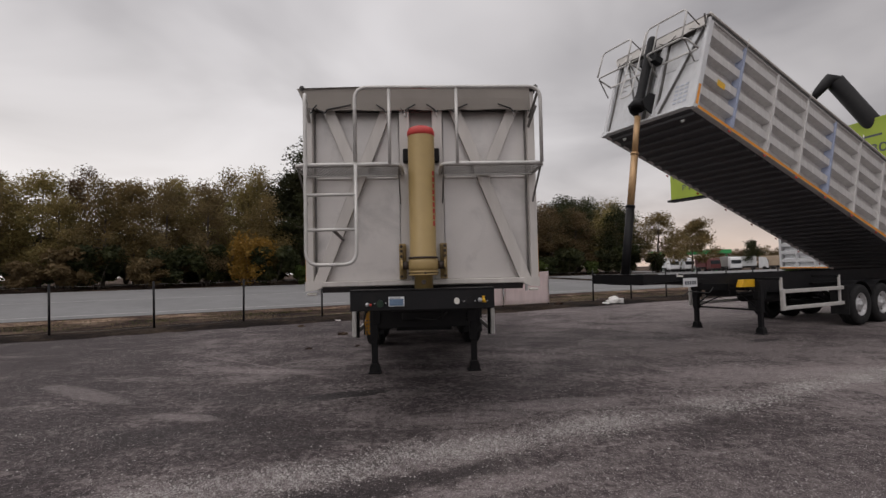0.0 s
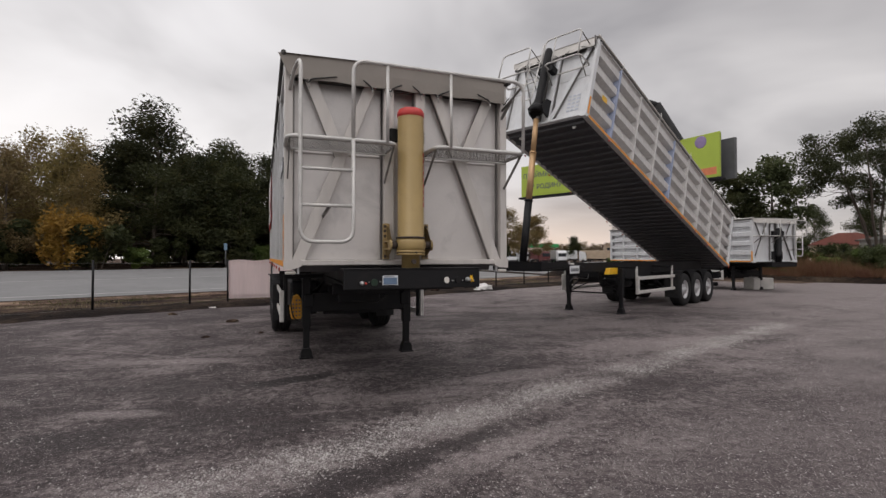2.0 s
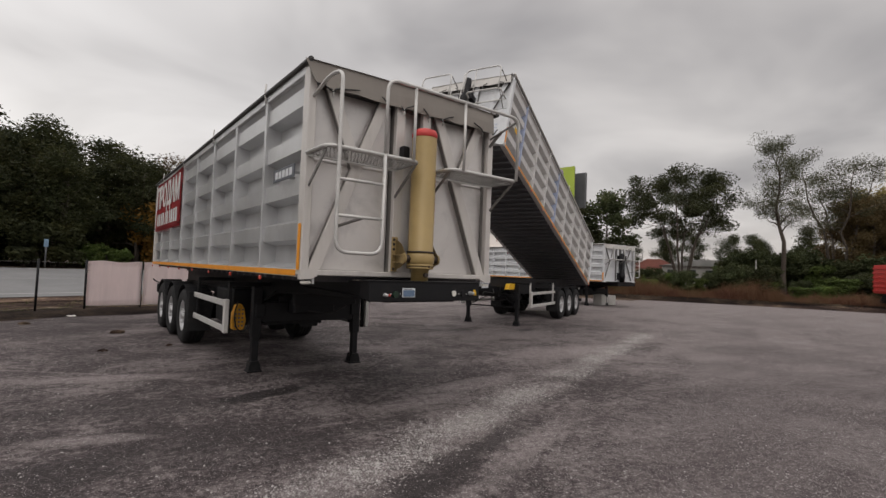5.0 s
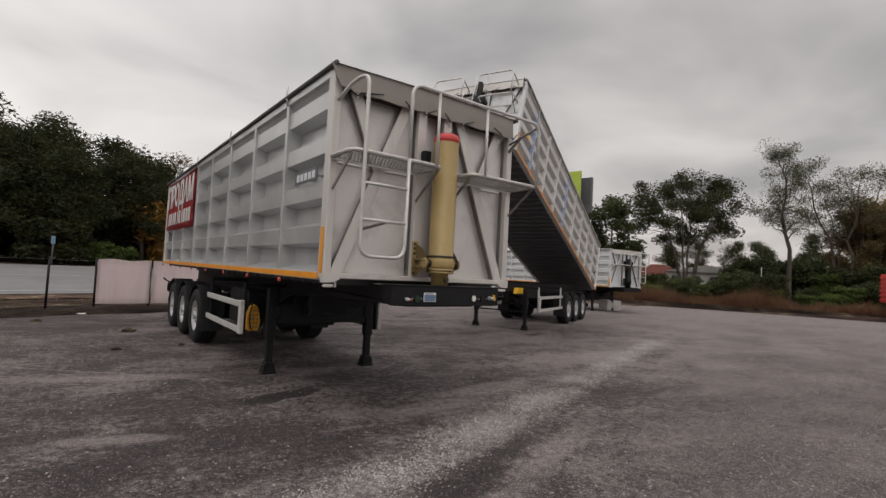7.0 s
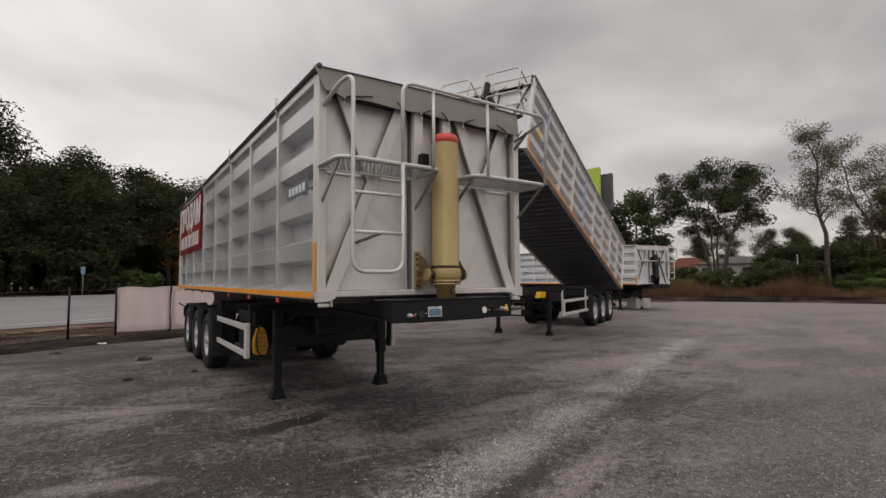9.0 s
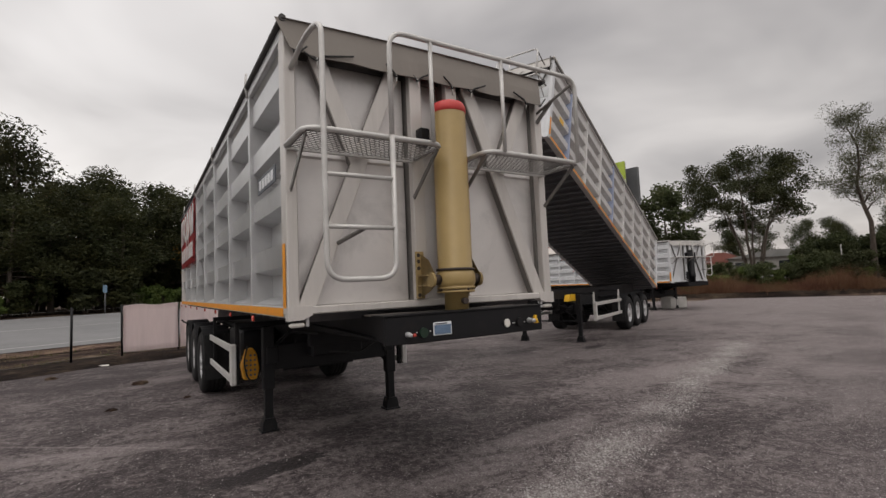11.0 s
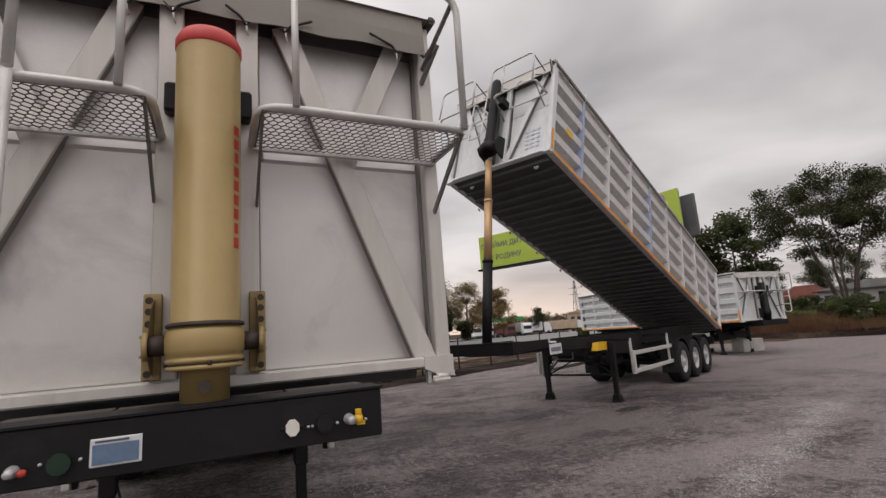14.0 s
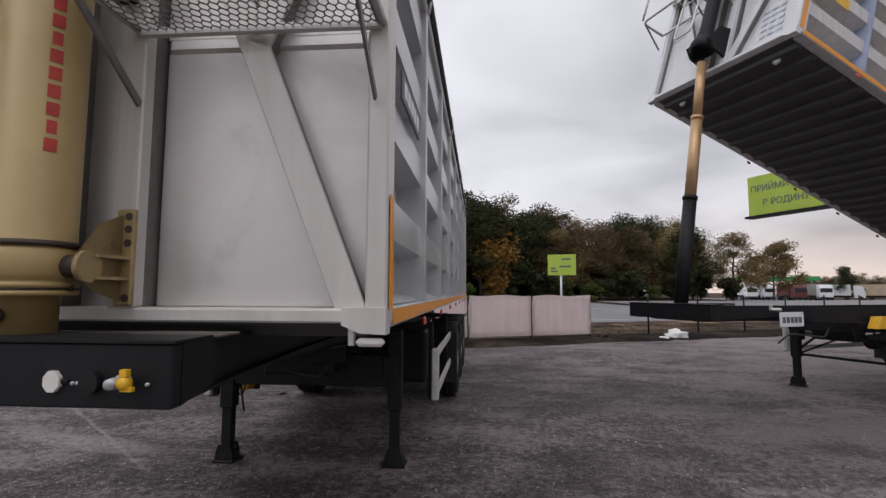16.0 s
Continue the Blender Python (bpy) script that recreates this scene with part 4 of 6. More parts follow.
    for i in range(n + 1):
        u = i / n
        x = -W2 - 0.065 + (2 * W2 + 0.01) * u
        sag = 0.006 * math.sin(u * 31) + 0.014 * noise.noise(Vector((u * 9, 2.2, 0)))
        top.append((x, -0.040, Z1 + 0.004 + 0.018 * math.sin(math.pi * u)))
        bot.append((x + 0.10 * max(0, 1 - u * 12), -0.062 + 0.014 * noise.noise(Vector((u * 7, 0, 0))), Z1 - 0.245 + sag + 0.035 * max(0, 1 - u * 9)))
    layers = []
    for off in (0.0, 0.006):
        vt = [bm.verts.new((x, y + off, z)) for x, y, z in top]
        vm = [bm.verts.new(((a[0] + b[0]) / 2, (a[1] + b[1]) / 2 - 0.002 + 0.008 * noise.noise(Vector((a[0] * 3, 4.4, 0))) + off, (a[2] + b[2]) / 2)) for a, b in zip(top, bot)]
        vb = [bm.verts.new((x, y + off, z)) for x, y, z in bot]
        layers.append((vt, vm, vb))
        for p, q in ((vt, vm), (vm, vb)):
            for i in range(n):
                bm.faces.new((p[i], p[i + 1], q[i + 1], q[i]))
    for i in range(n):
        bm.faces.new((layers[0][2][i], layers[0][2][i + 1], layers[1][2][i + 1], layers[1][2][i]))
        bm.faces.new((layers[0][0][i], layers[0][0][i + 1], layers[1][0][i + 1], layers[1][0][i]))
    P("valance", bm, tarp, cover)
    for sx in (-1, 1):
        bm = bmesh.new()
        add_tube(bm, [(sx * (W2 + 0.012), -0.05 + (L + 0.1) * i / 24, Z1 + 0.008 + 0.008 * noise.noise(Vector((i * 1.7, sx, 0)))) for i in range(25)], 0.027, 8)
        P("rolled_edge", bm, roll, cover)
        if roll is M_TARPW:
            a, b = sorted((sx * (W2 + 0.0025), sx * (W2 + 0.008)))
            P("cover_hem", box(a, b, 0.05, L - 0.05, Z1 - 0.075, Z1 - 0.012), M_TARPD, cover, "dark hem below the rolled cover")
    if detail:
        for i, (x, dx) in enumerate(((-1.17, 0.07), (-1.02, 0.28), (-0.37, -0.10), (-0.17, 0.12), (0.17, -0.10), (0.37, 0.14), (1.01, -0.17), (1.19, 0.05))):
            hook = Vector((x, -0.055, 3.40))
            bm = bmesh.new()
            add_tube(bm, rounded([(x + dx, -0.084, 3.43), (x + 0.02 * (1 if dx > 0 else -1), -0.066, 3.385), (x, -0.055, 3.345), (x - dx * 0.35, -0.055, 3.40)], 0.02, 3), 0.007, 6)
            P("elastic_cord", bm, M_CORD, cover)
            bm = bmesh.new()
            add_tube(bm, rounded([(x, -0.01, 3.39), (x, -0.055, 3.38), (x + 0.004, -0.055, 3.32), (x + 0.012, -0.035, 3.305)], 0.015, 3), 0.006, 6)
            P("hook", bm, M_TUBE, cover)
    # platforms, ladder and hand rail on the front
    for a, b in plats:
        bm = bmesh.new()
        add_tube(bm, rounded([(a, 0.0, plat), (a, -0.47, plat), (b, -0.47, plat), (b, 0.0, plat)], 0.12, 6), 0.021, 8)
        fr = P("platform", bm, M_TUBE, root, "galvanised platform with an expanded metal deck")
        # galvanised deck in a darker colour, for its shade seen from below
        if detail and mesh:
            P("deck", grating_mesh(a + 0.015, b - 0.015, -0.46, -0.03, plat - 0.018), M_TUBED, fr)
        elif mesh:
            bm = bmesh.new()
            for k in range(9):
                add_beam(bm, (a, -0.05 - 0.05 * k, plat - 0.018), (b, -0.05 - 0.05 * k, plat - 0.018), 0.012, 0.008)
            P("deck", bm, M_TUBED, fr)
        bm = bmesh.new()
        add_beam(bm, (a, -0.02, plat - 0.018), (b, -0.02, plat - 0.018), 0.03, 0.03)
        P("deck_angle", bm, M_TUBE, fr)
        for x in (a + 0.02, b - 0.02):
            bm = bmesh.new()
            add_beam(bm, (x, -0.42, plat - 0.02), (x, -0.022, plat - 0.325), 0.032, 0.012, (1, 0, 0))
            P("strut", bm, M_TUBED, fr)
    if ladder:
        la, lb = ladder
        zb = plat - 0.98
        bm = bmesh.new()
        add_tube(bm, rounded([(la - 0.07, 0.0, plat + 0.58), (la - 0.04, -0.28, plat + 0.71), (la, -0.50, plat + 0.72), (la, -0.50, zb), (lb, -0.50, zb), (lb, -0.50, plat)], 0.13, 6), 0.019, 8)
        lad = P("ladder", bm, M_TUBE, root, "galvanised tube ladder")
        for z in (plat - 0.30, plat - 0.64):
            bm = bmesh.new()
            add_tube(bm, [(la, -0.50, z), (lb, -0.50, z)], 0.016, 8)
            P("rung", bm, M_TUBE, lad)
        for x in (la, lb):
            bm = bmesh.new()
            add_tube(bm, [((la + lb) / 2 + (0.12 if x == lb else 0.02), -0.49, plat - 0.645), ((la + lb) / 2 + 0.02, 0.09, plat - 0.70)], 0.017, 8)
            if x == la:
                P("ladder_stay", bm, M_TUBED, lad)
    for ha, hb in hoop:
        bm = bmesh.new()
        add_tube(bm, rounded([(ha, -0.50, plat + 0.02), (ha, -0.50, plat + hoop_top), (hb, -0.50, plat + hoop_top), (hb, -0.48, plat)], 0.13, 6), 0.019, 8)
        rail = P("hand_rail", bm, M_TUBE, root, "galvanised tube hand rail")
        for x in (-0.31, 0.355):
            if ha + 0.15 < x < hb - 0.15:
                bm = bmesh.new()
                add_tube(bm, [(x, -0.50, plat), (x, -0.50, plat + hoop_top)], 0.016, 8)
                P("rail_post", bm, M_TUBE, rail)
        bm = bmesh.new()
        add_tube(bm, [(hb - 0.02, -0.49, plat + hoop_top - 0.04), (hb, 0.03, plat + hoop_top - 0.16)], 0.014, 8)
        P("rail_stay", bm, M_TUBED, rail)
        if detail and hb > 1:
            bm = bmesh.new()
            add_beam(bm, (W2 - 0.07, 0.0, plat + 0.50), (W2 - 0.02, -0.17, plat + 0.68), 0.035, 0.02, (1, 0, 0))
            P("rail_clamp", bm, M_TUBED, rail)
    # hoist
    cy = -0.235 if ram == "stowed" else -0.155
    if ram == "stowed":
        bm = lathe([(0.0, 1.36), (0.095, 1.36), (0.095, 1.592), (0.140, 1.594), (0.150, 1.600), (0.150, 1.612), (0.140, 1.616), (0.140, 1.622), (0.152, 1.626), (0.152, 1.640), (0.138, 1.645), (0.148, 1.652), (0.156, 1.675), (0.157, 1.720), (0.150, 1.752), (0.142, 1.764), (0.137, 1.77), (0.137, 3.032), (0.132, 3.047)], 40, "z", (0.0, cy, 0))
        cyl = part("hoist_cylinder", bm, M_GOLD, root, "ochre painted hydraulic hoist cylinder with a red cap")
        part("cap", lathe([(0.137, 3.035), (0.142, 3.040), (0.142, 3.077), (0.125, 3.114), (0.094, 3.129), (0.0, 3.133)], 40, "z", (0.0, cy, 0)), M_REDCAP, cyl, "red end cap")
        part("collar_band", lathe([(0.1385, 1.772), (0.153, 1.768), (0.153, 1.782), (0.1385, 1.788)], 40, "z", (0.0, cy, 0)), M_RUST, cyl)
        for k in range(4):
            bm = bmesh.new()
            a = -1.45 + 2 * math.pi * k / 4
            add_tube(bm, [(0.0 + 0.147 * math.cos(a), cy + 0.147 * math.sin(a), 1.612), (0.0 + 0.147 * math.cos(a), cy + 0.147 * math.sin(a), 1.632)], 0.010, 6)
            part("flange_bolt", bm, M_RUST, cyl)
        for sx in (-1, 1):
            x = sx * 0.180
            bm = bmesh.new()
            add_tube(bm, [(0.0 + sx * 0.15, cy, 1.70), (0.0 + sx * 0.215, cy, 1.70)], 0.042, 14)
            part("trunnion", bm, M_RUST, cyl)
            bm = bmesh.new()
            add_tube(bm, [(x + sx * 0.03, cy, 1.70), (x + sx * 0.05, cy, 1.70)], 0.058, 16)
            add_prism(bm, [(cy - 0.05, 1.73), (cy + 0.055, 1.86), (-0.04, 1.92), (-0.04, 1.565), (cy + 0.05, 1.61), (cy - 0.04, 1.66)], x - 0.0 + sx * 0.03, x + 0.0 + sx * 0.03, "x")
            brk = part("hoist_bracket", bm, M_GOLDD, root, "cast ochre bracket with bolt holes")
            bm = bmesh.new()
            a, b = sorted((x, x + sx * 0.075))
            add_box(bm, a, b, -0.058, -0.034, 1.555, 1.935, 0.006)
            part("bracket_flange", bm, M_GOLDD, brk)
            for z in (1.66, 1.74):
                a, b = sorted((x + sx * 0.03, x + sx * 0.065))
                part("bracket_rib", box(a, b, cy + 0.02, -0.05, z - 0.006, z + 0.006), M_GOLDD, brk)
            for z in (1.585, 1.80, 1.855, 1.905):
                part("bolt_hole", tube([(x + sx * 0.052, -0.060, z), (x + sx * 0.052, -0.052, z)], 0.016, 10), M_RUST, brk)
            a, b = sorted((0.0 + sx * 0.10, 0.0 + sx * 0.195))
            clamp_ = part("hoist_clamp", box(a, b, cy + 0.13, -0.019, 2.80, 2.95, 0.012), M_BLACK, root, "black hoist guide block")
        part("hose_port", tube([(0.0, cy - 0.10, 1.53), (0.0, cy - 0.135, 1.53)], 0.024, 12), M_RUST, cyl)
        part("lower_band", lathe([(0.139, 1.6165), (0.151, 1.618), (0.151, 1.6205), (0.139, 1.6225)], 40, "z", (0.0, cy, 0)), M_RUST, cyl)
        for k in range(9):
            bm = bmesh.new()
            z0 = 2.660 - 0.0645 * k
            lo, hi = [], []
            for j in range(5):
                ang = -0.70 + 0.28 * j / 4 + (0.06 if k in (2, 7) else 0) * (0.5 - j / 4)
                lo.append(bm.verts.new((0.0 + 0.1388 * math.cos(ang), cy + 0.1388 * math.sin(ang), z0 - 0.047)))
                hi.append(bm.verts.new((0.0 + 0.1388 * math.cos(ang), cy + 0.1388 * math.sin(ang), z0)))
            for j in range(4):
                bm.faces.new((lo[j], lo[j + 1], hi[j + 1], hi[j]))
            part("painted_bar", bm, M_REDINK, cyl, "red painted bar")
        base_y, base_r = cy, 0.16
    elif ram == "raised":
        foot = Vector((0, -0.22, 1.30))
        head = T @ Vector((0, -0.25, Z0 + 0.32))
        d = (head - foot)
        st = [(0.0, 0.42, 0.090, M_BLACK), (0.41, 0.72, 0.078, M_HOSE), (0.715, 0.93, 0.066, M_HOSE)]
        first = None
        for a, b, r, mt in st:
            bm = bmesh.new()
            add_tube(bm, [foot + d * a, foot + d * b], r, 20)
            if b < 0.9:
                add_tube(bm, [foot + d * (b - 0.012), foot + d * b], r + 0.010, 20)
            q = part("ram_stage" if first else "hoist_cylinder", bm, mt, first or root, "tan extended ram stage" if mt is M_HOSE else "black hydraulic hoist standing extended")
            first = first or q
        bm = bmesh.new()
        add_lathe(bm, [(0.0, 1.88), (0.14, 1.88), (0.18, 1.80), (0.18, 1.72), (0.12, 1.66), (0.12, 1.95), (0.10, 2.05), (0.10, 3.45), (0.08, 3.52), (0.0, 3.52)], 24, "z", (0, -0.25, 0))
        bmesh.ops.recalc_face_normals(bm, faces=bm.faces)
        P("hoist_sleeve", bm, M_BLACK, root, "black hoist sleeve on the front wall")
        for sx in (-1, 1):
            bm = bmesh.new()
            add_prism(bm, [(-0.36, 1.78), (-0.20, 2.05), (-0.02, 2.10), (-0.02, 1.62), (-0.26, 1.66)], sx * 0.19 - 0.02, sx * 0.19 + 0.02, "x")
            P("hoist_bracket", bm, M_BLACK)
            P("hoist_clamp", box(sx * 0.15 - 0.07, sx * 0.15 + 0.07, -0.26, -0.02, 2.85, 3.02, 0.01), M_BLACK)
        part("hoist_seat", box(-0.22, 0.22, -0.34, 0.02, 1.24, 1.42, 0.02), M_BLACK, root)
    else:
        part("hoist_cylinder", lathe([(0.0, 1.36), (0.12, 1.36), (0.12, 1.7), (0.15, 1.72), (0.15, 1.9), (0.125, 1.92), (0.125, 3.1), (0.0, 3.15)], 20, "z", (0.0, cy, 0)), M_BLACK, root, "black hydraulic hoist cylinder")
        part("hoist_bracket", box(-0.3, 0.3, -0.12, -0.03, 1.6, 2.0, 0.02), M_BLACK, root)
        part("hoist_clamp", box(-0.3, 0.3, -0.2, -0.03, 2.7, 3.0, 0.02), M_BLACK, root)

    # chassis: gooseneck nose, main beams, cross bars
    nose = part("nose_beam", box(-0.725, 0.694, -0.445, -0.397, 1.260, 1.455, 0.006), M_BLACK, root, "black steel nose beam of the chassis")
    bm = bmesh.new()
    add_box(bm, -0.735, 0.702, -0.452, -0.24, 1.456, 1.465)
    part("nose_plate", bm, M_BLACK, nose)
    for a, b in ((-0.70, -0.34), (0.34, 0.69)):
        part("deck_plate", box(a, b, -0.236, -0.03, 1.450, 1.459, 0.002), M_DUST, nose, "dusty steel deck plate")
    part("deck_bar", box(-0.33, 0.33, -0.09, -0.03, 1.445, 1.457, 0.002), M_DUST, nose)
    for sx in (-1, 1):
        bm = bmesh.new()
        add_prism(bm, [(-0.397, 1.262), (-0.397, 1.455), (-0.21, 1.455), (-0.21, 1.300)], min(sx * 0.672, sx * 0.694), max(sx * 0.672, sx * 0.694), "x")
        part("end_plate", bm, M_BLACK, nose)
        bm = bmesh.new()
        add_prism(bm, [(-0.396, 1.266), (-0.396, 1.450), (1.55, 1.440), (1.55, 1.320), (0.60, 1.306), (0.0, 1.286)], min(sx * 0.600, sx * 0.620), max(sx * 0.600, sx * 0.620), "x")
        part("nose_side", bm, M_BLACK, nose)
        bm = bmesh.new()
        add_prism(bm, [(-0.396, 1.254), (0.0, 1.275), (0.60, 1.295), (1.55, 1.309), (1.55, 1.319), (0.60, 1.305), (0.0, 1.285), (-0.396, 1.265)], sx * 0.60 - 0.06, sx * 0.60 + 0.06, "x")
        part("nose_flange", bm, M_BLACK, nose)
        bm = bmesh.new()
        add_prism(bm, [(-0.30, 1.25), (-0.30, 1.40), (L - 0.9, 1.40), (L - 0.9, 1.05), (feet + 1.5, 0.92), (feet + 0.45, 0.98), (feet - 0.2, 1.17), (1.5, 1.22)], sx * 0.50 - 0.016, sx * 0.50 + 0.016, "x")
        part("chassis_beam", bm, M_BLACK, root)
        bm = bmesh.new()
        add_prism(bm, [(1.5, 1.210), (feet - 0.2, 1.160), (feet + 0.45, 0.97), (feet + 1.5, 0.91), (L - 0.9, 1.04), (L - 0.9, 1.056), (feet + 1.5, 0.926), (feet + 0.45, 0.986), (feet - 0.2, 1.176), (1.5, 1.226)], sx * 0.50 - 0.08, sx * 0.50 + 0.08, "x")
        part("beam_flange", bm, M_BLACK, root)
        landing_leg(root, sx * 0.81, feet, sx)
    part("coupling_plate", box(-0.46, 0.46, -0.28, 1.7, 1.236, 1.248), M_BLACK, root)
    for k, y in enumerate((0.35, 1.2, feet - 0.6, feet, feet + 1.0, feet + 1.9, *[a for a in axles], L - 1.2)):
        part("cross_bar", box(-0.484, 0.484, y - 0.05, y + 0.05, 1.02 if y > 2 else 1.26, 1.36, 0.01), M_BLACK, root)
    part("leg_shaft", tube([(-0.75, feet, 0.90), (0.75, feet, 0.90)], 0.022, 8), M_BLACK, root)
    bm = bmesh.new()
    add_beam(bm, (-0.77, feet + 0.02, 0.55), (0.77, feet + 0.02, 0.55), 0.04, 0.04)
    if stowage:
        bm.free()
        part("leg_beam", box(-0.744, 0.744, feet - 0.05, feet + 0.07, 0.72, 1.02, 0.01), M_BLACK, root)
    else:
        part("leg_tie", bm, M_BLACK, root)
        for sx in (-1, 1):
            bm = bmesh.new()
            add_beam(bm, (sx * 0.77, feet + 0.02, 0.56), (sx * 0.02, feet + 0.30, 0.98), 0.03, 0.03)
            part("leg_stay", bm, M_BLACK, root)
    # air tanks, valve box, tool box, splash screens
    if stowage:
        part("tool_box", box(-1.02, -0.58, feet + 0.55, feet + 1.55, 0.62, 1.18, 0.03), M_BLACK, root)
        part("tool_box", box(0.58, 1.02, feet + 0.75, feet + 1.55, 0.62, 1.18, 0.03), M_BLACK, root)
        # added black sheet across the chassis, stands in for the deep shade underneath
        part("bulkhead", box(-0.484, 0.484, feet + 0.60, feet + 0.63, 0.60, 1.40), M_BLACK, root)
    for sx in (-1, 1):
        part("mud_flap", box(sx * 1.06 - 0.2, sx * 1.06 + 0.2, axles[0] - 0.66, axles[0] - 0.64, 0.30, 1.02), M_TYRE, root)
    part("under_tray", box(-0.60, 0.60, axles[0] - 0.9, axles[-1] + 0.6, 1.06, 1.10), M_BLACK, root)
    for x, y in ((-0.22, feet + 1.35), (0.24, feet + 1.35)):
        part("air_tank", lathe([(0.0, y - 0.42), (0.09, y - 0.41), (0.13, y - 0.36), (0.13, y + 0.36), (0.09, y + 0.41), (0.0, y + 0.42)], 20, "y", (x, 0, 0.78)), M_BLACK, root)
    part("valve_box", box(-0.35, 0.30, feet - 0.30, feet - 0.05, 0.86, 1.06, 0.02), M_BLACK, root)
    if stowage:
        part("spare_wheel", lathe([(0.0, 0.62), (0.28, 0.62), (0.30, 0.60), (0.46, 0.58), (0.505, 0.64), (0.505, 0.80), (0.46, 0.86), (0.30, 0.85), (0.0, 0.84)], 32, "z", (0.02, feet + 2.35, 0.0)), M_TYRE, root)
    for y in axles:
        bm = bmesh.new()
        add_tube(bm, [(-1.0, y, 0.525), (1.0, y, 0.525)], 0.075, 12)
        ax = part("axle", bm, M_BLACK, root)
        for sx in (-1, 1):
            bm = bmesh.new()
            add_beam(bm, (sx * 0.50, y - 0.50, 0.80), (sx * 0.50, y + 0.10, 0.56), 0.10, 0.07)
            part("suspension_arm", bm, M_BLACK, ax)
            part("air_bag", lathe([(0.0, 0.60), (0.10, 0.60), (0.135, 0.66), (0.11, 0.74), (0.135, 0.82), (0.12, 0.95), (0.0, 0.95)], 16, "z", (sx * 0.50, y + 0.38, 0)), M_TYRE, ax)
            wheel(root, 1.265, y, sx)
            a, b = sorted((sx * 1.26, sx * 0.86))
            mudguard(root, a, b, y)
    # side guards
    gy0, gy1 = feet + 0.22, axles[0] - 0.66
    for sx in (-1, 1):
        x = sx * 1.15
        a, b = sorted((x, x + sx * 0.03))
        up = part("side_guard", box(a, b, gy0 + 0.10, gy1, 0.935, 1.025, 0.008), M_ALU, root, "white aluminium side guard")
        part("guard_rail", box(a, b, gy0 + 0.10, gy1, 0.555, 0.645, 0.008), M_ALU, up)
        a, b = sorted((x - sx * 0.02, x + sx * 0.05))
        part("guard_end", box(a, b, gy0, gy0 + 0.10, 0.545, 1.045, 0.012), M_ALU, up)
        for y in (gy0 + 0.06, gy1 - 0.12):
            a, b = sorted((x - sx * 0.06, x - sx * 0.012))
            part("guard_post", box(a, b, y, y + 0.06, 0.54, 1.30, 0.006), M_BLACK if stowage else M_ALU, up)
            bm = bmesh.new()
            add_beam(bm, (x - sx * 0.03, y + 0.03, 1.27), (sx * 0.5, y + 0.03, 1.27), 0.06, 0.06)
            part("guard_arm", bm, M_BLACK, up)
    # rear bumper and lamps
    ry = L - 0.75 if tilt == 0 else axles[-1] + 1.35
    part("rear_bumper", box(-1.15, 1.15, ry, ry + 0.10, 0.48, 0.62, 0.02), M_BLACK, root)
    for sx in (-1, 1):
        bm = bmesh.new()
        add_beam(bm, (sx * 0.5, ry + 0.05, 0.60), (sx * 0.5, ry - 0.2, 1.10), 0.08, 0.05)
        part("bumper_arm", bm, M_BLACK, root)
        a, b = sorted((sx * 0.75, sx * 1.15))
        part("tail_lamp", box(a, b, ry + 0.02, ry + 0.09, 0.80, 0.94, 0.01), M_LIGHTR, root)
        part("lamp_arm", box(min(sx * 0.45, sx * 1.2), max(sx * 0.45, sx * 1.2), ry - 0.02, ry + 0.02, 0.76, 0.98, 0.01), M_BLACK, root)
        bm = bmesh.new()
        add_tube(bm, rounded([(sx * 0.95, ry - 0.02, 0.95), (sx * 1.22, ry + 0.0, 1.02), (sx * 1.30, ry + 0.02, 1.10)], 0.05, 3), 0.018, 6)
        part("marker_arm", bm, M_BLACK, root)
    return root, T


A_POSE = pose(-0.19, 5.33, 0, 0, 0, 5.4)
A_AXLES, B_AXLES = (6.0, 7.35, 8.69), (6.80, 7.94, 9.08)
trailer_a, _ = tipper("tipper_trailer", "cream grey grain tipper trailer standing lowered on its landing legs", A_POSE, 8, 1.335, axles=A_AXLES, feet=2.79, hoop=((-0.645, 1.20),))
B_POSE = Matrix.Translation((6.481, 12.411, 0)) @ pose(0, 0, 0, 0, 0, -60.3) @ Matrix.Translation((0, -3.04, 0))
trailer_b, TB = tipper("tipper_trailer", "white grain tipper trailer with its long body raised by the hoist", B_POSE, 9, 1.284, 18.70, (10.60, Z0), B_AXLES, 3.21,
                       front=M_WHITE, panel=M_WHITE, sides=M_SIDEB, tarp=M_TARPW, roll=M_TARPW, plat=2.88, ladder=None,
                       hoop=((-1.31, -0.40), (0.06, 1.06)), hoop_top=0.70, plats=((-1.34, -0.31), (0.12, 1.10)), mesh=False, braces=BRACES_V, ram="raised", blue_posts=(1, 4), stowage=False)
C_POSE = pose(18.66, 17.18, 0, 0, 0, 1.33) @ Matrix.Diagonal((1, 1, 0.9, 1))
trailer_c, _ = tipper("tipper_trailer", "white tipper trailer with a black hoist parked behind", C_POSE, 8, 1.283, axles=(5.6, 6.9, 8.2), feet=1.45, front=M_WHITE, panel=M_WHITE,
                      sides=M_WHITE, tarp=M_TARPW, roll=M_TARPW, plat=2.75, ladder=(0.55, 0.95), hoop=((-1.2, 1.22),), ram="black", detail=False)

# ---- details on the trailers ----


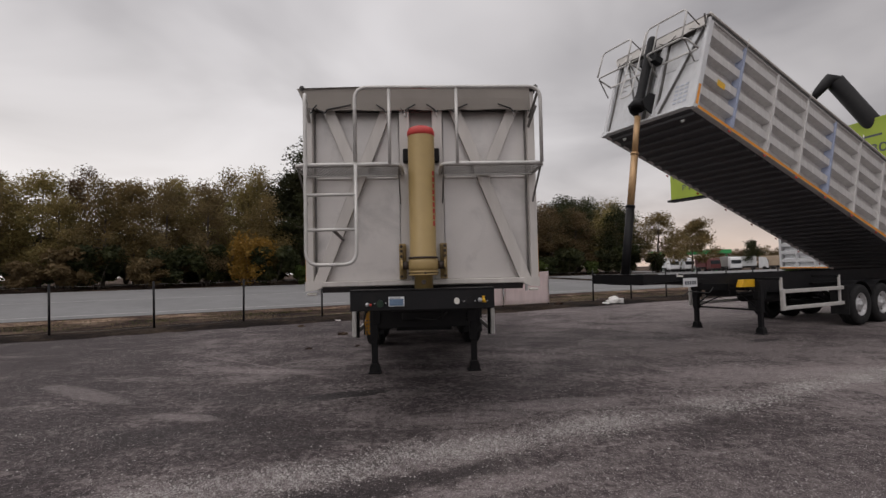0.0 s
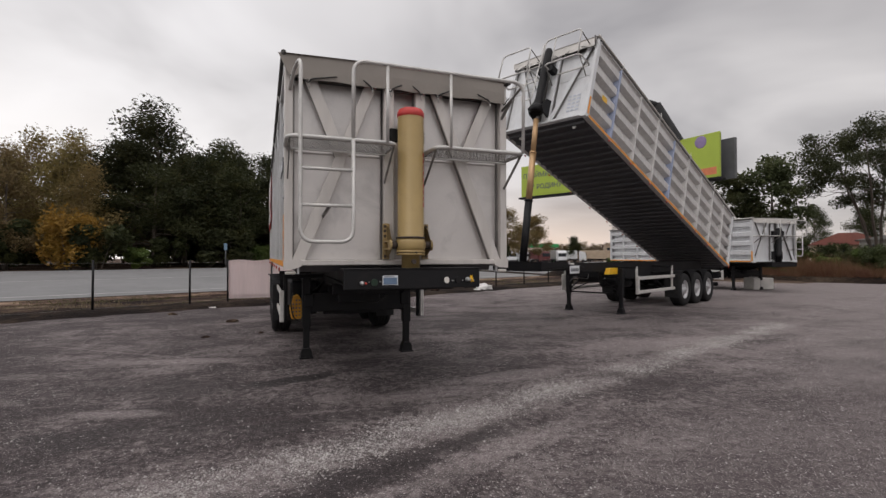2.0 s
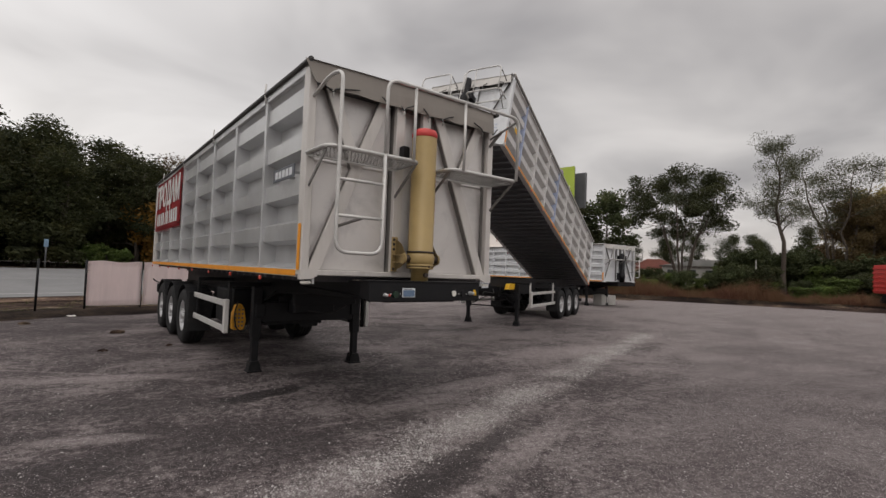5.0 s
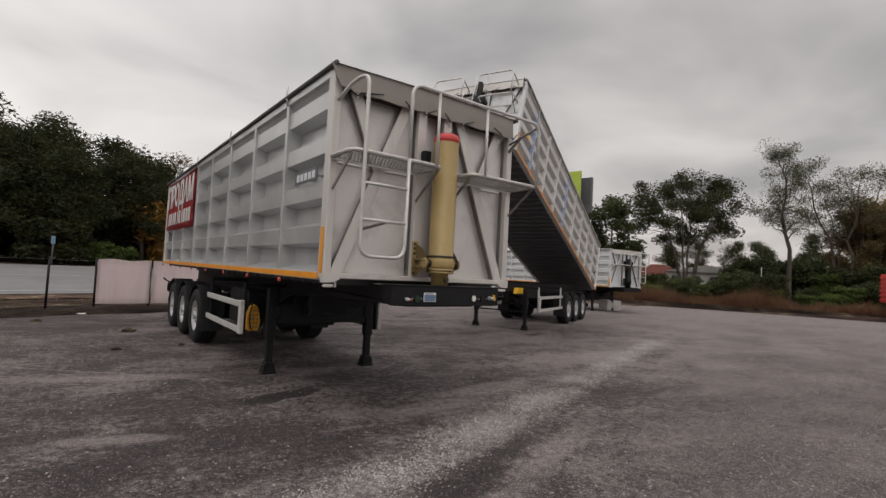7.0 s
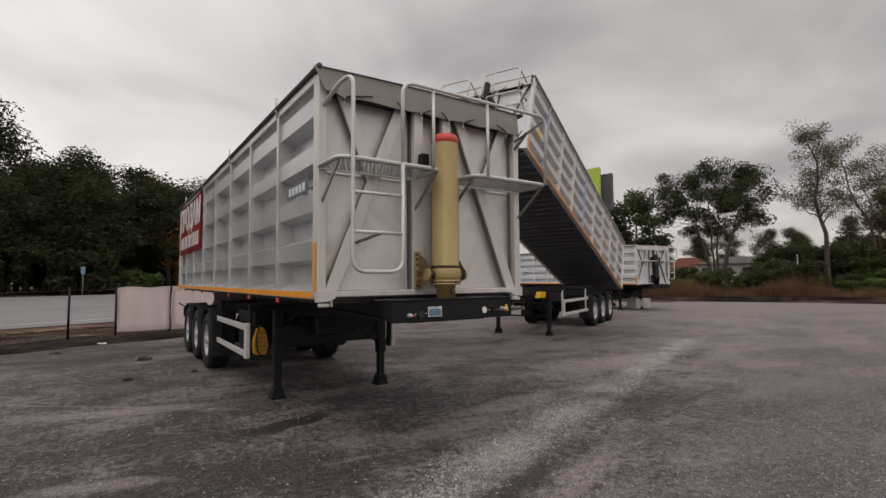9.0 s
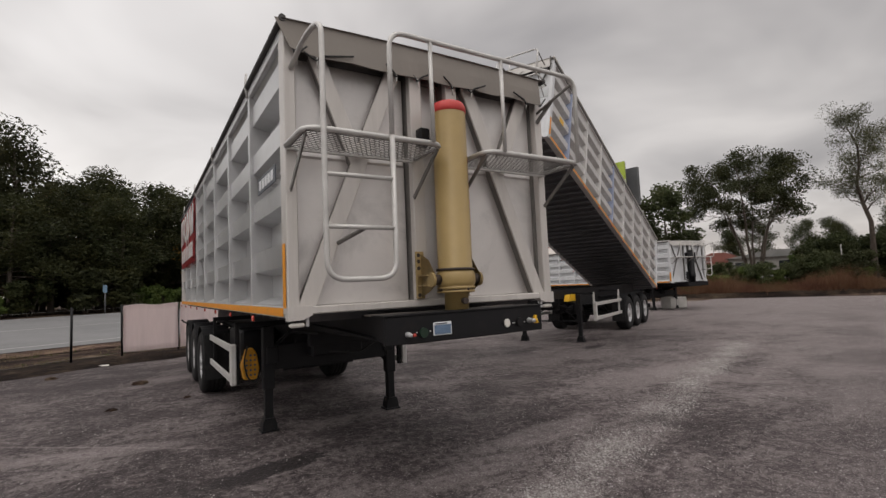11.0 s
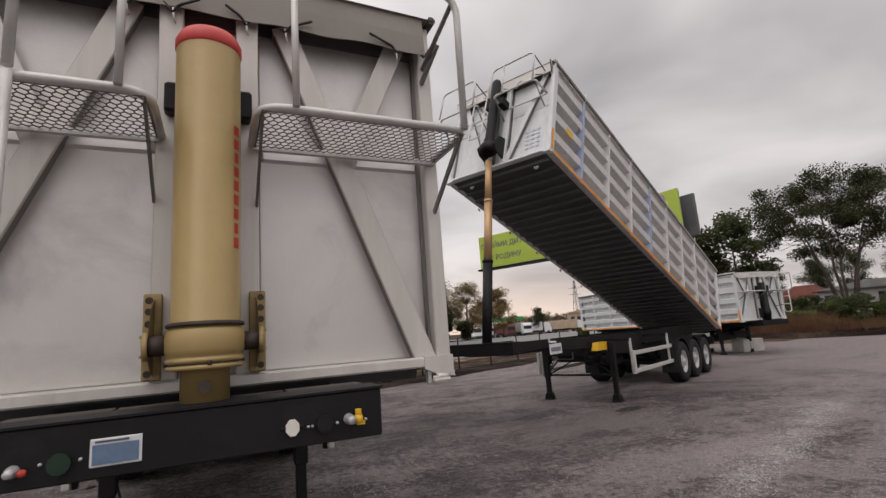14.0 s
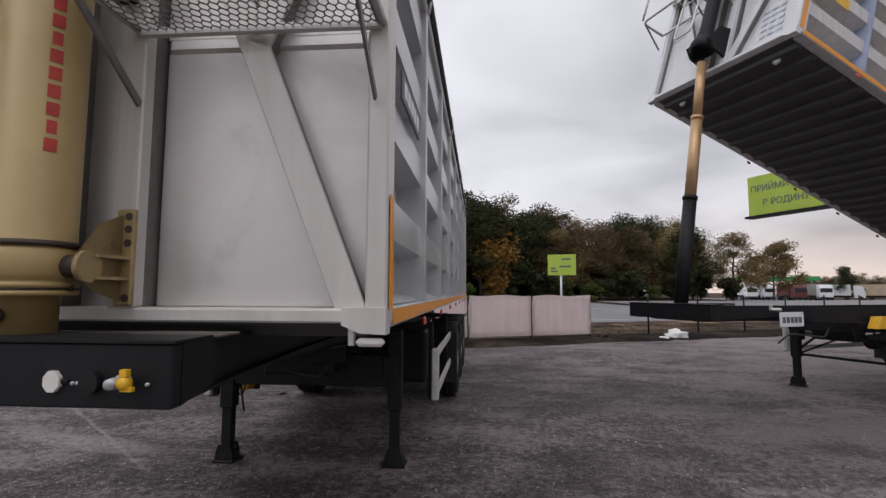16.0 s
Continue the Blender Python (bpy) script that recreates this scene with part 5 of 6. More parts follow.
def nose_fittings(root):
    """Sockets, air couplings and the maker's plate on the nose beam."""
    y = -0.446
    pl = part("maker_plate", box(-0.350, -0.195, y - 0.006, y, 1.300, 1.394, 0.003), M_PLATE, root, "white and blue maker's plate")
    part("plate_print", box(-0.342, -0.204, y - 0.009, y - 0.006, 1.308, 1.374), M_BLUE, pl)
    bars("plate_bars", pl, M_GREYINK, [(-0.335, 1.380, 0.10)], Matrix.Translation((0, y - 0.0065, 0)), 0.007)
    bm = bmesh.new()
    add_prism(bm, [(0.320 + 0.028 * math.cos(0.3927 + 0.7854 * k), 1.340 + 0.034 * math.sin(0.3927 + 0.7854 * k)) for k in range(8)], y - 0.014, y, "y")
    soc = part("trailer_socket", bm, M_LIGHTW, root, "white capped electrical socket")
    part("socket_flange", box(0.272, 0.368, y - 0.006, y, 1.332, 1.348, 0.004), M_BLACK, soc)
    bm = bmesh.new()
    add_prism(bm, [(0.445 + 0.031 * math.cos(0.5236 * k), 1.340 + 0.035 * math.sin(0.5236 * k)) for k in range(12)], y - 0.022, y, "y")
    part("dark_socket", bm, M_BLACK, root)
    cp = part("air_coupling", lathe([(0.0, -0.07), (0.016, -0.07), (0.018, -0.05), (0.014, -0.04), (0.022, -0.02), (0.022, 0.0)], 12, "y", (0.548, y, 1.345)), M_RIM, root, "steel air coupling with a yellow cap")
    bm = lathe([(0.0, 0.048), (0.016, 0.046), (0.021, 0.034), (0.018, 0.016), (0.0, 0.014)], 12, "x", (0.548, y - 0.045, 1.345))
    add_box(bm, 0.570, 0.605, y - 0.052, y - 0.036, 1.322, 1.335)
    add_box(bm, 0.568, 0.590, y - 0.055, y - 0.036, 1.365, 1.385)
    part("coupling_cap", bm, M_YELLOW, cp)
    cp2 = part("air_coupling", lathe([(0.0, -0.055), (0.013, -0.055), (0.015, -0.03), (0.020, -0.02), (0.020, 0.0)], 12, "y", (-0.555, y, 1.325)), M_RIM, root, "steel air coupling with a red cap")
    part("coupling_cap", lathe([(0.0, 0.046), (0.010, 0.044), (0.013, 0.032), (0.010, 0.022), (0.0, 0.02)], 10, "x", (-0.555, y - 0.040, 1.322)), M_REDINK, cp2)
    bm = bmesh.new()
    add_prism(bm, [(-0.432 + 0.034 * math.cos(0.5236 * k), 1.330 + 0.036 * math.sin(0.5236 * k)) for k in range(12)], y - 0.02, y, "y")
    part("green_socket", bm, M_DGREEN, root, "dark green capped socket")
    for x in (0.382, 0.398, 0.50, 0.62, -0.375, -0.485):
        part("bolt", lathe([(0.0, -0.008), (0.006, -0.008), (0.006, 0.0)], 6, "y", (x, y, 1.335)), M_RIM, root)


def sill_lamp(root, sx):
    x = sx * 1.19
    lamp = part("front_lamp", box(x - 0.055, x + 0.055, -0.010, 0.03, 1.403, 1.435, 0.012), M_LIGHTW, root, "white front position lamp")
    part("lamp_bracket", box(x - sx * 0.075 - 0.012, x - sx * 0.075 + 0.012, 0.0, 0.03, 1.405, 1.475, 0.003), M_RIM, lamp)


nose_fittings(trailer_a)
for _r in (trailer_a, trailer_b):
    sill_lamp(_r, -1)
    sill_lamp(_r, 1)
chock(trailer_a, -0.93, 3.32, 0.56)
bm = bmesh.new()
add_tube(bm, rounded([(-0.55, 2.7, 1.2), (-0.78, 2.9, 0.95), (-0.80, 3.0, 0.62), (-0.74, 2.95, 0.42)], 0.08, 4), 0.011, 6)
part("air_hose", bm, M_CORD, trailer_a)
bm = bmesh.new()
add_tube(bm, rounded([(0.35, 2.2, 1.0), (0.2, 2.4, 0.86), (-0.15, 2.5, 0.90), (-0.3, 2.6, 0.88)], 0.08, 4), 0.013, 6)
part("brake_pipe", bm, M_CORD, trailer_a)
bm = bmesh.new()
add_tube(bm, rounded([(-0.99, 3.10, 1.00), (-1.03, 3.14, 0.80), (-0.98, 3.16, 0.58), (-0.86, 3.15, 0.52), (-0.80, 3.12, 0.70)], 0.08, 4), 0.010, 6)
part("chock_cord", bm, M_CORD, trailer_a)

# plates and reflectors on the raised trailer's chassis
part("maker_plate", box(0.713, 0.718, 0.71, 1.16, 1.17, 1.36, 0.002), M_PLATE, trailer_b, "white maker's plate")
bars("plate_bars", trailer_b, M_GREYINK, [(k * 0.075, 0.09, 0.055) for k in range(5)], pose(0.719, 0.76, 1.13, 0, 0, 90), 0.075)
bm = bmesh.new()
add_prism(bm, [(2.66, 1.10), (3.26, 1.10), (3.17, 1.27), (2.76, 1.27)], 0.60, 0.74, "x")
part("wheel_chock", bm, M_YELLOW, trailer_b, "yellow plastic wheel chock in its bracket")
bm = bmesh.new()
add_tube(bm, rounded([(0.50, 2.0, 1.12), (0.75, 1.5, 1.02), (0.70, 0.9, 1.08), (0.80, 0.55, 0.98)], 0.1, 4), 0.012, 6)
part("air_hose", bm, M_CORD, trailer_b)
for x in (-0.78, 0.80):
    bm = lathe([(0.0, -0.03), (0.05, -0.03), (0.05, 0.0)], 12, "y", (x, 0.3, Z0 - 0.07))
    bm.transform(TB)
    part("body_stop", bm, M_TUBE, trailer_b)
bm = box(W2 + 0.009, W2 + 0.012, 0.55, 0.80, 2.22, 2.36)
bm.transform(TB)
part("yellow_sticker", bm, M_YELLOW, trailer_b)
for k in range(3):
    for j in range(5):
        bm = box(0.62 + 0.12 * k, 0.70 + 0.12 * k, 0.098, 0.103, 1.75 + 0.1 * j, 1.79 + 0.1 * j)
        bm.transform(TB)
        part("blue_print", bm, M_BLUEF, trailer_b)

_lad = tube(rounded([(-0.02, -0.46, 3.56), (-0.02, -0.52, 1.92), (-0.34, -0.52, 1.92), (-0.34, -0.46, 3.10)], 0.08, 5), 0.015, 8)
_lad.transform(TB)
_lad = part("ladder", _lad, M_TUBE, trailer_b, "thin tube ladder")
for _z in (2.22, 2.55, 2.86):
    bm = tube([(-0.02, -0.50, _z), (-0.34, -0.50, _z)], 0.012, 6)
    bm.transform(TB)
    part("rung", bm, M_TUBE, _lad)

# name plate on the side of the near trailer: a logo as plain shapes
for _sx in (-1, 1):
    a, b = sorted((_sx * (W2 + 0.006), _sx * (W2 - 0.004)))
    bm = box(a, b, 0.29, 0.93, 2.500, 2.640, 0.003)
    lp = part("logo_plate", bm, M_GREYINK, trailer_a, "dark grey logo plate with white print")
    for k in range(5):
        x = _sx * (W2 + 0.0085)
        y = 0.350 + 0.108 * k
        part("logo_bar", box(min(x, x - _sx * 0.003), max(x, x - _sx * 0.003), y, y + 0.080, 2.530, 2.610), M_PLATE, lp)
    for y in (0.42, 0.78):
        a, b = sorted((_sx * (W2 - 0.004), _sx * (W2 - 0.185)))
        part("plate_bracket", box(a, b, y, y + 0.03, 2.555, 2.585), M_SIDE, lp)


def hung_banner():
    """The red sale banner tied over the side of the near trailer."""
    root = holder("banner", A_POSE, "red vinyl sale banner with white letters tied to the trailer side", "banner")
    bm = bmesh.new()
    y0, y1, z0, z1 = 6.72, 10.30, 2.32, 3.55
    nx, nz = 16, 8
    g = []
    for j in range(nz + 1):
        g.append([])
        for i in range(nx + 1):
            u, v = i / nx, j / nz
            wob = 0.008 * noise.noise(Vector((u * 5, v * 3, 7)))
            g[-1].append(bm.verts.new((-W2 - 0.020 + wob, y0 + (y1 - y0) * u, z0 + (z1 - z0) * v - 0.03 * math.sin(math.pi * u) * v)))
    for a, b in zip(g, g[1:]):
        for i in range(nx):
            bm.faces.new((a[i], b[i], b[i + 1], a[i + 1])).smooth = True
    bmesh.ops.solidify(bm, geom=bm.faces[:], thickness=0.004)
    sheet = part("sheet", bm, M_BANNER, root)
    m = pose(-W2 - 0.036, (y0 + y1) / 2, 3.12, 90, 0, -90)
    text_mesh("lettering", "ПРОДАМ", 0.74, M_INK, m, root, 0.02)
    for k, w in enumerate((0.16, 0.14, 0.16, 0.07, 0.16, 0.07, 0.16, 0.10, 0.16, 0.14)):
        y = 7.05 + 0.30 * k
        part("print_bar", box(-W2 - 0.038, -W2 - 0.034, y, y + w + 0.05, 2.44, 2.74), M_INK, root)
    for y, z in ((y0 + 0.05, z1 - 0.03), (y1 - 0.05, z1 - 0.03), (y0 + 0.05, z0 + 0.05), (y1 - 0.05, z0 + 0.05)):
        bm = tube([(-W2 - 0.05, y, z), (-W2 + 0.01, y, z + 0.08)], 0.006, 5)
        part("tie", bm, M_CORD, root)


hung_banner()


# ---- fence between yard and road ----


def fence_line(s):
    return float(np.interp(s, (-60, -4, 1.5, 4.2, 5.5, 6.9, 9.3, 13.9, 60), (17.2, 17.2, 17.65, 18.1, 18.35, 17.9, 17.4, 17.25, 17.6)))


def fence():
    root = holder("fence", Matrix.Identity(4), "low post fence with thin dark steel posts along the road", "fence")
    pts = []
    stops = [-3.62 - 2.6 * k for k in range(21, 0, -1)] + [-3.62, -1.09, 1.48, 4.19, 5.5, 6.9, 9.25, 11.57, 13.9, 16.5] + [16.5 + 2.45 * k for k in range(1, 19)]
    for s in stops:
        d = fence_line(s) + 0.05 * noise.noise(Vector((s, 0, 5)))
        p = along(s, d)
        lean = 0.05 * noise.noise(Vector((s * 2.1, 3, 0)))
        pts.append((s, p))
        bm = bmesh.new()
        add_tube(bm, [(p.x, p.y, -0.1), (p.x + lean * 0.5, p.y + lean * 0.3, 0.75), (p.x + lean, p.y + lean * 0.6, 1.50)], 0.032, 8)
        part("post", bm, M_BLACK, root)
    for z in (0.12, 1.42):
        bm = bmesh.new()
        for (_, a), (_, b) in zip(pts, pts[1:]):
            add_tube(bm, [(a.x, a.y, z), ((a.x + b.x) / 2, (a.y + b.y) / 2, z - 0.02), (b.x, b.y, z)], 0.003, 4)
        part("wire", bm, M_TUBED, root)
    return pts


FENCE = fence()


def sheet_panel(s0, s1):
    """A faded sheet stretched between fence posts."""
    bm = bmesh.new()
    nx, nz = 14, 7
    rows = []
    for j in range(nz + 1):
        row = []
        for i in range(nx + 1):
            u, v = i / nx, j / nz
            p = along(s0 + (s1 - s0) * u, fence_line(s0 + (s1 - s0) * u) - 0.06 + 0.05 * noise.noise(Vector((s0 + u * 4, v * 3, 1))))
            row.append(bm.verts.new((p.x, p.y, 0.12 + 1.36 * v + 0.02 * math.sin(u * 9 + s0) * v)))
        rows.append(row)
    for a, b in zip(rows, rows[1:]):
        for i in range(nx):
            bm.faces.new((a[i], a[i + 1], b[i + 1], b[i])).smooth = True
    bmesh.ops.solidify(bm, geom=bm.faces[:], thickness=0.006)
    return tagged(part("fence_sheet", bm, M_PINK), "faded pinkish white sheet tied to the fence", "fence sheet", "fence sheets")


for s0, s1 in ((5.5, 6.86), (6.92, 9.22), (9.28, 11.54), (11.6, 13.9)):
    sheet_panel(s0, s1)

# ---- billboards ----


def billboard(p, q, z0, h, words, label, stand=0.5):
    """A lime poster board on a steel column between two ground points p and q."""
    p, q = Vector((*p, 0)), Vector((*q, 0))
    x = (q - p).normalized()
    m = Matrix(((x.x, -x.y, 0, p.x), (x.y, x.x, 0, p.y), (0, 0, 1, 0), (0, 0, 0, 1)))
    root = holder("billboard", m, label, "billboard")
    w = (q - p).length
    board = part("board", box(0, w, 0, 0.16, z0, z0 + h, 0.01), M_LIME, root)
    part("back_frame", box(0.05, w - 0.05, 0.165, 0.30, z0 + 0.05, z0 + h - 0.05, 0.01), M_STEELG, root)
    part("catwalk", box(-0.1, w * max(1.0, stand) + 0.1, -0.35, 0.5, z0 - 0.22, z0 - 0.06, 0.01), M_BLACK, root)
    part("column", tube([(w * stand, 0.6, -0.2), (w * stand, 0.6, z0 + h * 0.7)], 0.28, 16), M_STEELG, root)
    for u, v, s, t in words:
        text_mesh("lettering", t, s, M_GREYINK, pose(w * u, -0.006, z0 + h * v, 90, 0, 0), root, 0.01)
    return root, w


bb1, w1 = billboard((21.6, 30.6), (23.1, 24.7), 6.55, 2.80, [(0.60, 0.42, 0.85, "вої")], "lime green billboard on a dark steel column")
part("lilac_spot", lathe([(0.0, -0.012), (0.36, -0.012), (0.40, 0.0), (0.0, 0.0)], 20, "y", (w1 * 0.80, -0.004, 6.55 + 2.35)), M_LILAC, bb1)
part("coral_patch", box(w1 * 0.80, w1 * 0.97, -0.012, -0.004, 6.72, 7.18, 0.002), M_CORAL, bb1)
part("print_bars", box(w1 * 0.30, w1 * 0.62, -0.012, -0.004, 8.35, 8.46), M_GREYINK, bb1)
part("side_board", box(w1 - 1.2, w1 + 0.42, 0.9, 1.15, 6.45, 9.0, 0.01), M_STEELG, bb1, "grey back of a second board")
bb2, w2 = billboard((17.8, 42.5), (21.8, 35.57), 7.2, 2.85, [(0.38, 0.66, 0.62, "ПРИЙМИ ДИТИНУ"), (0.34, 0.28, 0.62, "В РОДИНУ")], "lime green billboard with dark hand lettering across the road", 1.45)
part("print_figure", box(w2 * 0.70, w2 * 0.76, -0.012, -0.004, 7.8, 8.6, 0.002), M_TARPW, bb2)


def road_sign_board():
    root = holder("sign_board", pose(4.35, 44.6, 0, 0, 0, -8), "small lime green sign board on a white post beyond the road", "sign")
    zb = rise(4.35, 44.6)
    part("post", tube([(0, 0.05, zb - 0.3), (0, 0.05, 3.2)], 0.09, 10), M_PLATE, root)
    part("board", box(-1.05, 1.2, -0.06, 0.04, 2.95, 4.65, 0.02), M_LIME, root)
    bars("print_bars", root, M_GREYINK, [(-0.8, 3.2, 0.55), (-0.8, 3.45, 0.4), (-0.1, 3.6, 0.9), (0.1, 4.2, 0.7)], Matrix.Translation((0, -0.061, 0)), 0.14)


road_sign_board()


def grain_auger():
    """A long dark auger tube that slants up behind the trailers, with a bent spout."""
    top, low = Vector((20.84, 27.78, 11.65)), Vector((26.6, 27.45, 3.8))
    root = holder("grain_auger", Matrix.Translation((low.x, low.y, 0)), "long dark grain auger tube slanting up behind the trailers", "auger")
    o = Vector((low.x, low.y, 0))
    d = (top - low).normalized()
    bm = bmesh.new()
    add_tube(bm, [low - o - d * 3.6, top - o], 0.44, 20)
    part("tube", bm, M_BLACK, root)
    bm = bmesh.new()
    a = top - o - d * 0.2
    add_tube(bm, [a, a + d * 0.3 + Vector((-0.2, 0, -0.02)), a + Vector((-0.85, 0.1, -0.30)), a + Vector((-1.25, 0.15, -0.80))], 0.44, 14, 0.16)
    part("spout", bm, M_BLACK, root)
    bm = bmesh.new()
    for sx in (-1, 1):
        add_beam(bm, Vector((sx * 1.0, 0.8, 0.0)), low - o + d * 3.0, 0.14, 0.14)
        add_beam(bm, Vector((1.6 + 0.0 * sx, sx * 0.9, 0.0)), low - o - d * 1.8, 0.14, 0.14)
    part("frame", bm, M_BLACK, root)
    for sx in (-1, 1):
        part("wheel", lathe([(0.0, sx * 1.0), (0.20, sx * 1.0), (0.42, sx * 1.05), (0.42, sx * 1.22), (0.0, sx * 1.24)], 20, "x", (0, 0.8, 0.42)), M_TYRE, root)


grain_auger()


# ---- trees and bushes ----


def leaf_cloud(bm, rng, centre, rad, count, size, flat=0.75):
    """Many small bent leaf sprays, thicker towards the outside of a clump."""
    for _ in range(count):
        v = Vector((rng.gauss(0, 1), rng.gauss(0, 1), rng.gauss(0, 1)))
        v.normalize()
        p = Vector(centre) + Vector((v.x * rad, v.y * rad, v.z * rad * flat)) * (rng.random() ** 0.45)
        s = size * rng.uniform(0.55, 1.35)
        t = Vector((rng.gauss(0, 1), rng.gauss(0, 1), rng.gauss(0, 0.7))).normalized()
        b = t.cross(Vector((rng.gauss(0, 1), rng.gauss(0, 1), rng.gauss(0, 1)))).normalized()
        n = t.cross(b)
        a = bm.verts.new(p - t * s)
        c = bm.verts.new(p + b * s * 0.42 + n * s * 0.18)
        e = bm.verts.new(p + t * s)
        g = bm.verts.new(p - b * s * 0.42 + n * s * 0.18)
        bm.faces.new((a, c, e))
        bm.faces.new((a, e, g))


def grow(rng, height, spread, stems=1, fork=0.45, clumps=26, leaves=220, leaf=0.22, clump=0.16, lean=0.0, flat=0.7, low=0.35, bend=0.25):
    """A tree: tapered stems that fork into limbs, each limb ending in leaf clumps. Returns trunk and crown meshes."""
    tr, cr = bmesh.new(), bmesh.new()
    ends = []
    for k in range(stems):
        a = 2 * math.pi * (k + rng.random() * 0.4) / stems
        out = spread * (0.45 if stems > 1 else 0.08)
        top = Vector((out * math.cos(a) + lean, out * math.sin(a), height * rng.uniform(0.80, 0.92)))
        pts = []
        for i in range(9):
            u = i / 8
            w = Vector((rng.gauss(0, 1), rng.gauss(0, 1), 0)) * (bend * 0.10 * height * 0.12 * (u > 0))
            pts.append(Vector((top.x * u ** 1.15 + (0.12 * math.cos(a) if stems > 1 else 0), top.y * u ** 1.15, -0.2 + (top.z + 0.2) * u)) + w)
        r0 = 0.016 * height * (0.75 if stems > 1 else 1.1)
        add_tube(tr, pts, r0, 8, r0 * 0.16)
        per = max(3, clumps // stems)
        for j in range(per):
            u = low + (1 - low) * (j + rng.random() * 0.8) / per
            i = min(7, int(u * 8))
            base = pts[i].lerp(pts[i + 1], u * 8 - i)
            ang = rng.random() * 2 * math.pi
            reach = spread * rng.uniform(0.35, 1.0) * (1.0 - 0.65 * max(0, (u - 0.6)) / 0.4) * (0.6 if stems > 1 else 1.0)
            tip = base + Vector((math.cos(ang) * reach, math.sin(ang) * reach, height * rng.uniform(0.02, 0.16)))
            mid = base.lerp(tip, 0.5) + Vector((0, 0, -0.02 * height + rng.gauss(0, 0.02) * height))
            rr = r0 * (1 - 0.8 * u) * 0.5
            add_tube(tr, [base, base.lerp(mid, 0.5) + Vector((0, 0, 0.01 * height)), mid, tip], max(0.012, rr), 5, 0.008)
            ends.append((tip, 1.0))
            ends.append((mid.lerp(tip, 0.55) + Vector((rng.gauss(0, 0.25), rng.gauss(0, 0.25), 0.1)), 0.8))
        ends.append((pts[-1], 1.1))
    for p, k in ends:
        leaf_cloud(cr, rng, p, height * clump * k * rng.uniform(0.7, 1.25), int(leaves * k), leaf, flat)
    return tr, cr


def tree(name, m, label, mat, group="", **kw):
    rng = random.Random(kw.pop("seed", 1))
    root = holder(name, m, label, "tree" if name == "tree" else "bush", group)
    tr, cr = grow(rng, **kw)
    part("trunk", tr, M_BARK, root)
    part("crown", cr, mat, root)
    return root


def place(x, y, rz=0.0, s=1.0):
    return Matrix.Translation((x, y, rise(x, y))) @ pose(0, 0, 0, 0, 0, rz) @ Matrix.Diagonal((s, s, s, 1))


def belt():
    """The wood beyond the road."""
    rng = random.Random(11)
    kinds = []
    specs = [(M_LEAF, "dark green leafy tree in the roadside wood", dict(height=12.6, spread=3.7, clumps=32, leaves=190, leaf=0.145, clump=0.125, low=0.20, flat=0.8)),
             (M_LEAFO, "olive green leafy tree in the roadside wood", dict(height=12.0, spread=3.8, clumps=32, leaves=190, leaf=0.14, clump=0.13, low=0.16, flat=0.8)),
             (M_LEAF, "tall dark leafy tree in the roadside wood", dict(height=14.0, spread=3.4, clumps=34, leaves=185, leaf=0.145, clump=0.11, low=0.22, flat=0.85)),
             (M_LEAFB, "brownish autumn tree in the roadside wood", dict(height=11.8, spread=3.5, clumps=30, leaves=180, leaf=0.135, clump=0.125, low=0.14, flat=0.8)),
             (M_LEAFO, "broad olive tree in the roadside wood", dict(height=11.6, spread=4.4, clumps=34, leaves=180, leaf=0.14, clump=0.125, low=0.14, flat=0.75))]
    s = -60.0
    n = 0
    while s < 66:
        for row in range(3):
            d = 46.8 + 4.2 * row + rng.uniform(-1.2, 1.2)
            p = along(s + rng.uniform(-1.4, 1.4), d)
            if s > (55.0, 57.0, 57.5)[row]:
                continue
            k = rng.choice((1, 1, 3, 4, 1, 4, 3)) if s < 7 else rng.choice((0, 2, 0, 0, 2, 0, 3)) if s < 27 else rng.choice((0, 1, 4, 2, 3, 1))
            sc = rng.uniform(0.80, 0.97) * (0.84, 0.95, 1.05)[row] * (0.91 if s < 6 else 0.97 if s < 27 else 0.88)
            wide = 1.0 if s < 7 else 1.4
            m = Matrix.Translation(p) @ pose(0, 0, 0, 0, 0, rng.uniform(0, 360)) @ Matrix.Diagonal((sc * wide, sc * wide, sc, 1))
            mat, lab, kw = specs[k]
            if len(kinds) <= k or kinds[k] is None:
                while len(kinds) <= k:
                    kinds.append(None)
                kinds[k] = tree("tree", m, lab, mat, "roadside wood", seed=20 + k, **kw)
            else:
                copy_tree(kinds[k], m)
            n += 1
        s += 4.1
    # a few that stand above the rest
    for s_, d_, sc in ((11.6, 52.5, 1.13), (18.8, 56.0, 0.98), (22.5, 61.0, 0.95), (54.0, 58.0, 0.86)):
        p = along(s_, d_)
        copy_tree(kinds[2], Matrix.Translation(p) @ pose(0, 0, 0, 0, 0, 40 * s_) @ Matrix.Diagonal((sc * 1.2, sc * 1.2, sc, 1)))


def copy_tree(ob, m):
    c = copy_thing(ob, m)
    c.matrix_basis = m
    return c


belt()


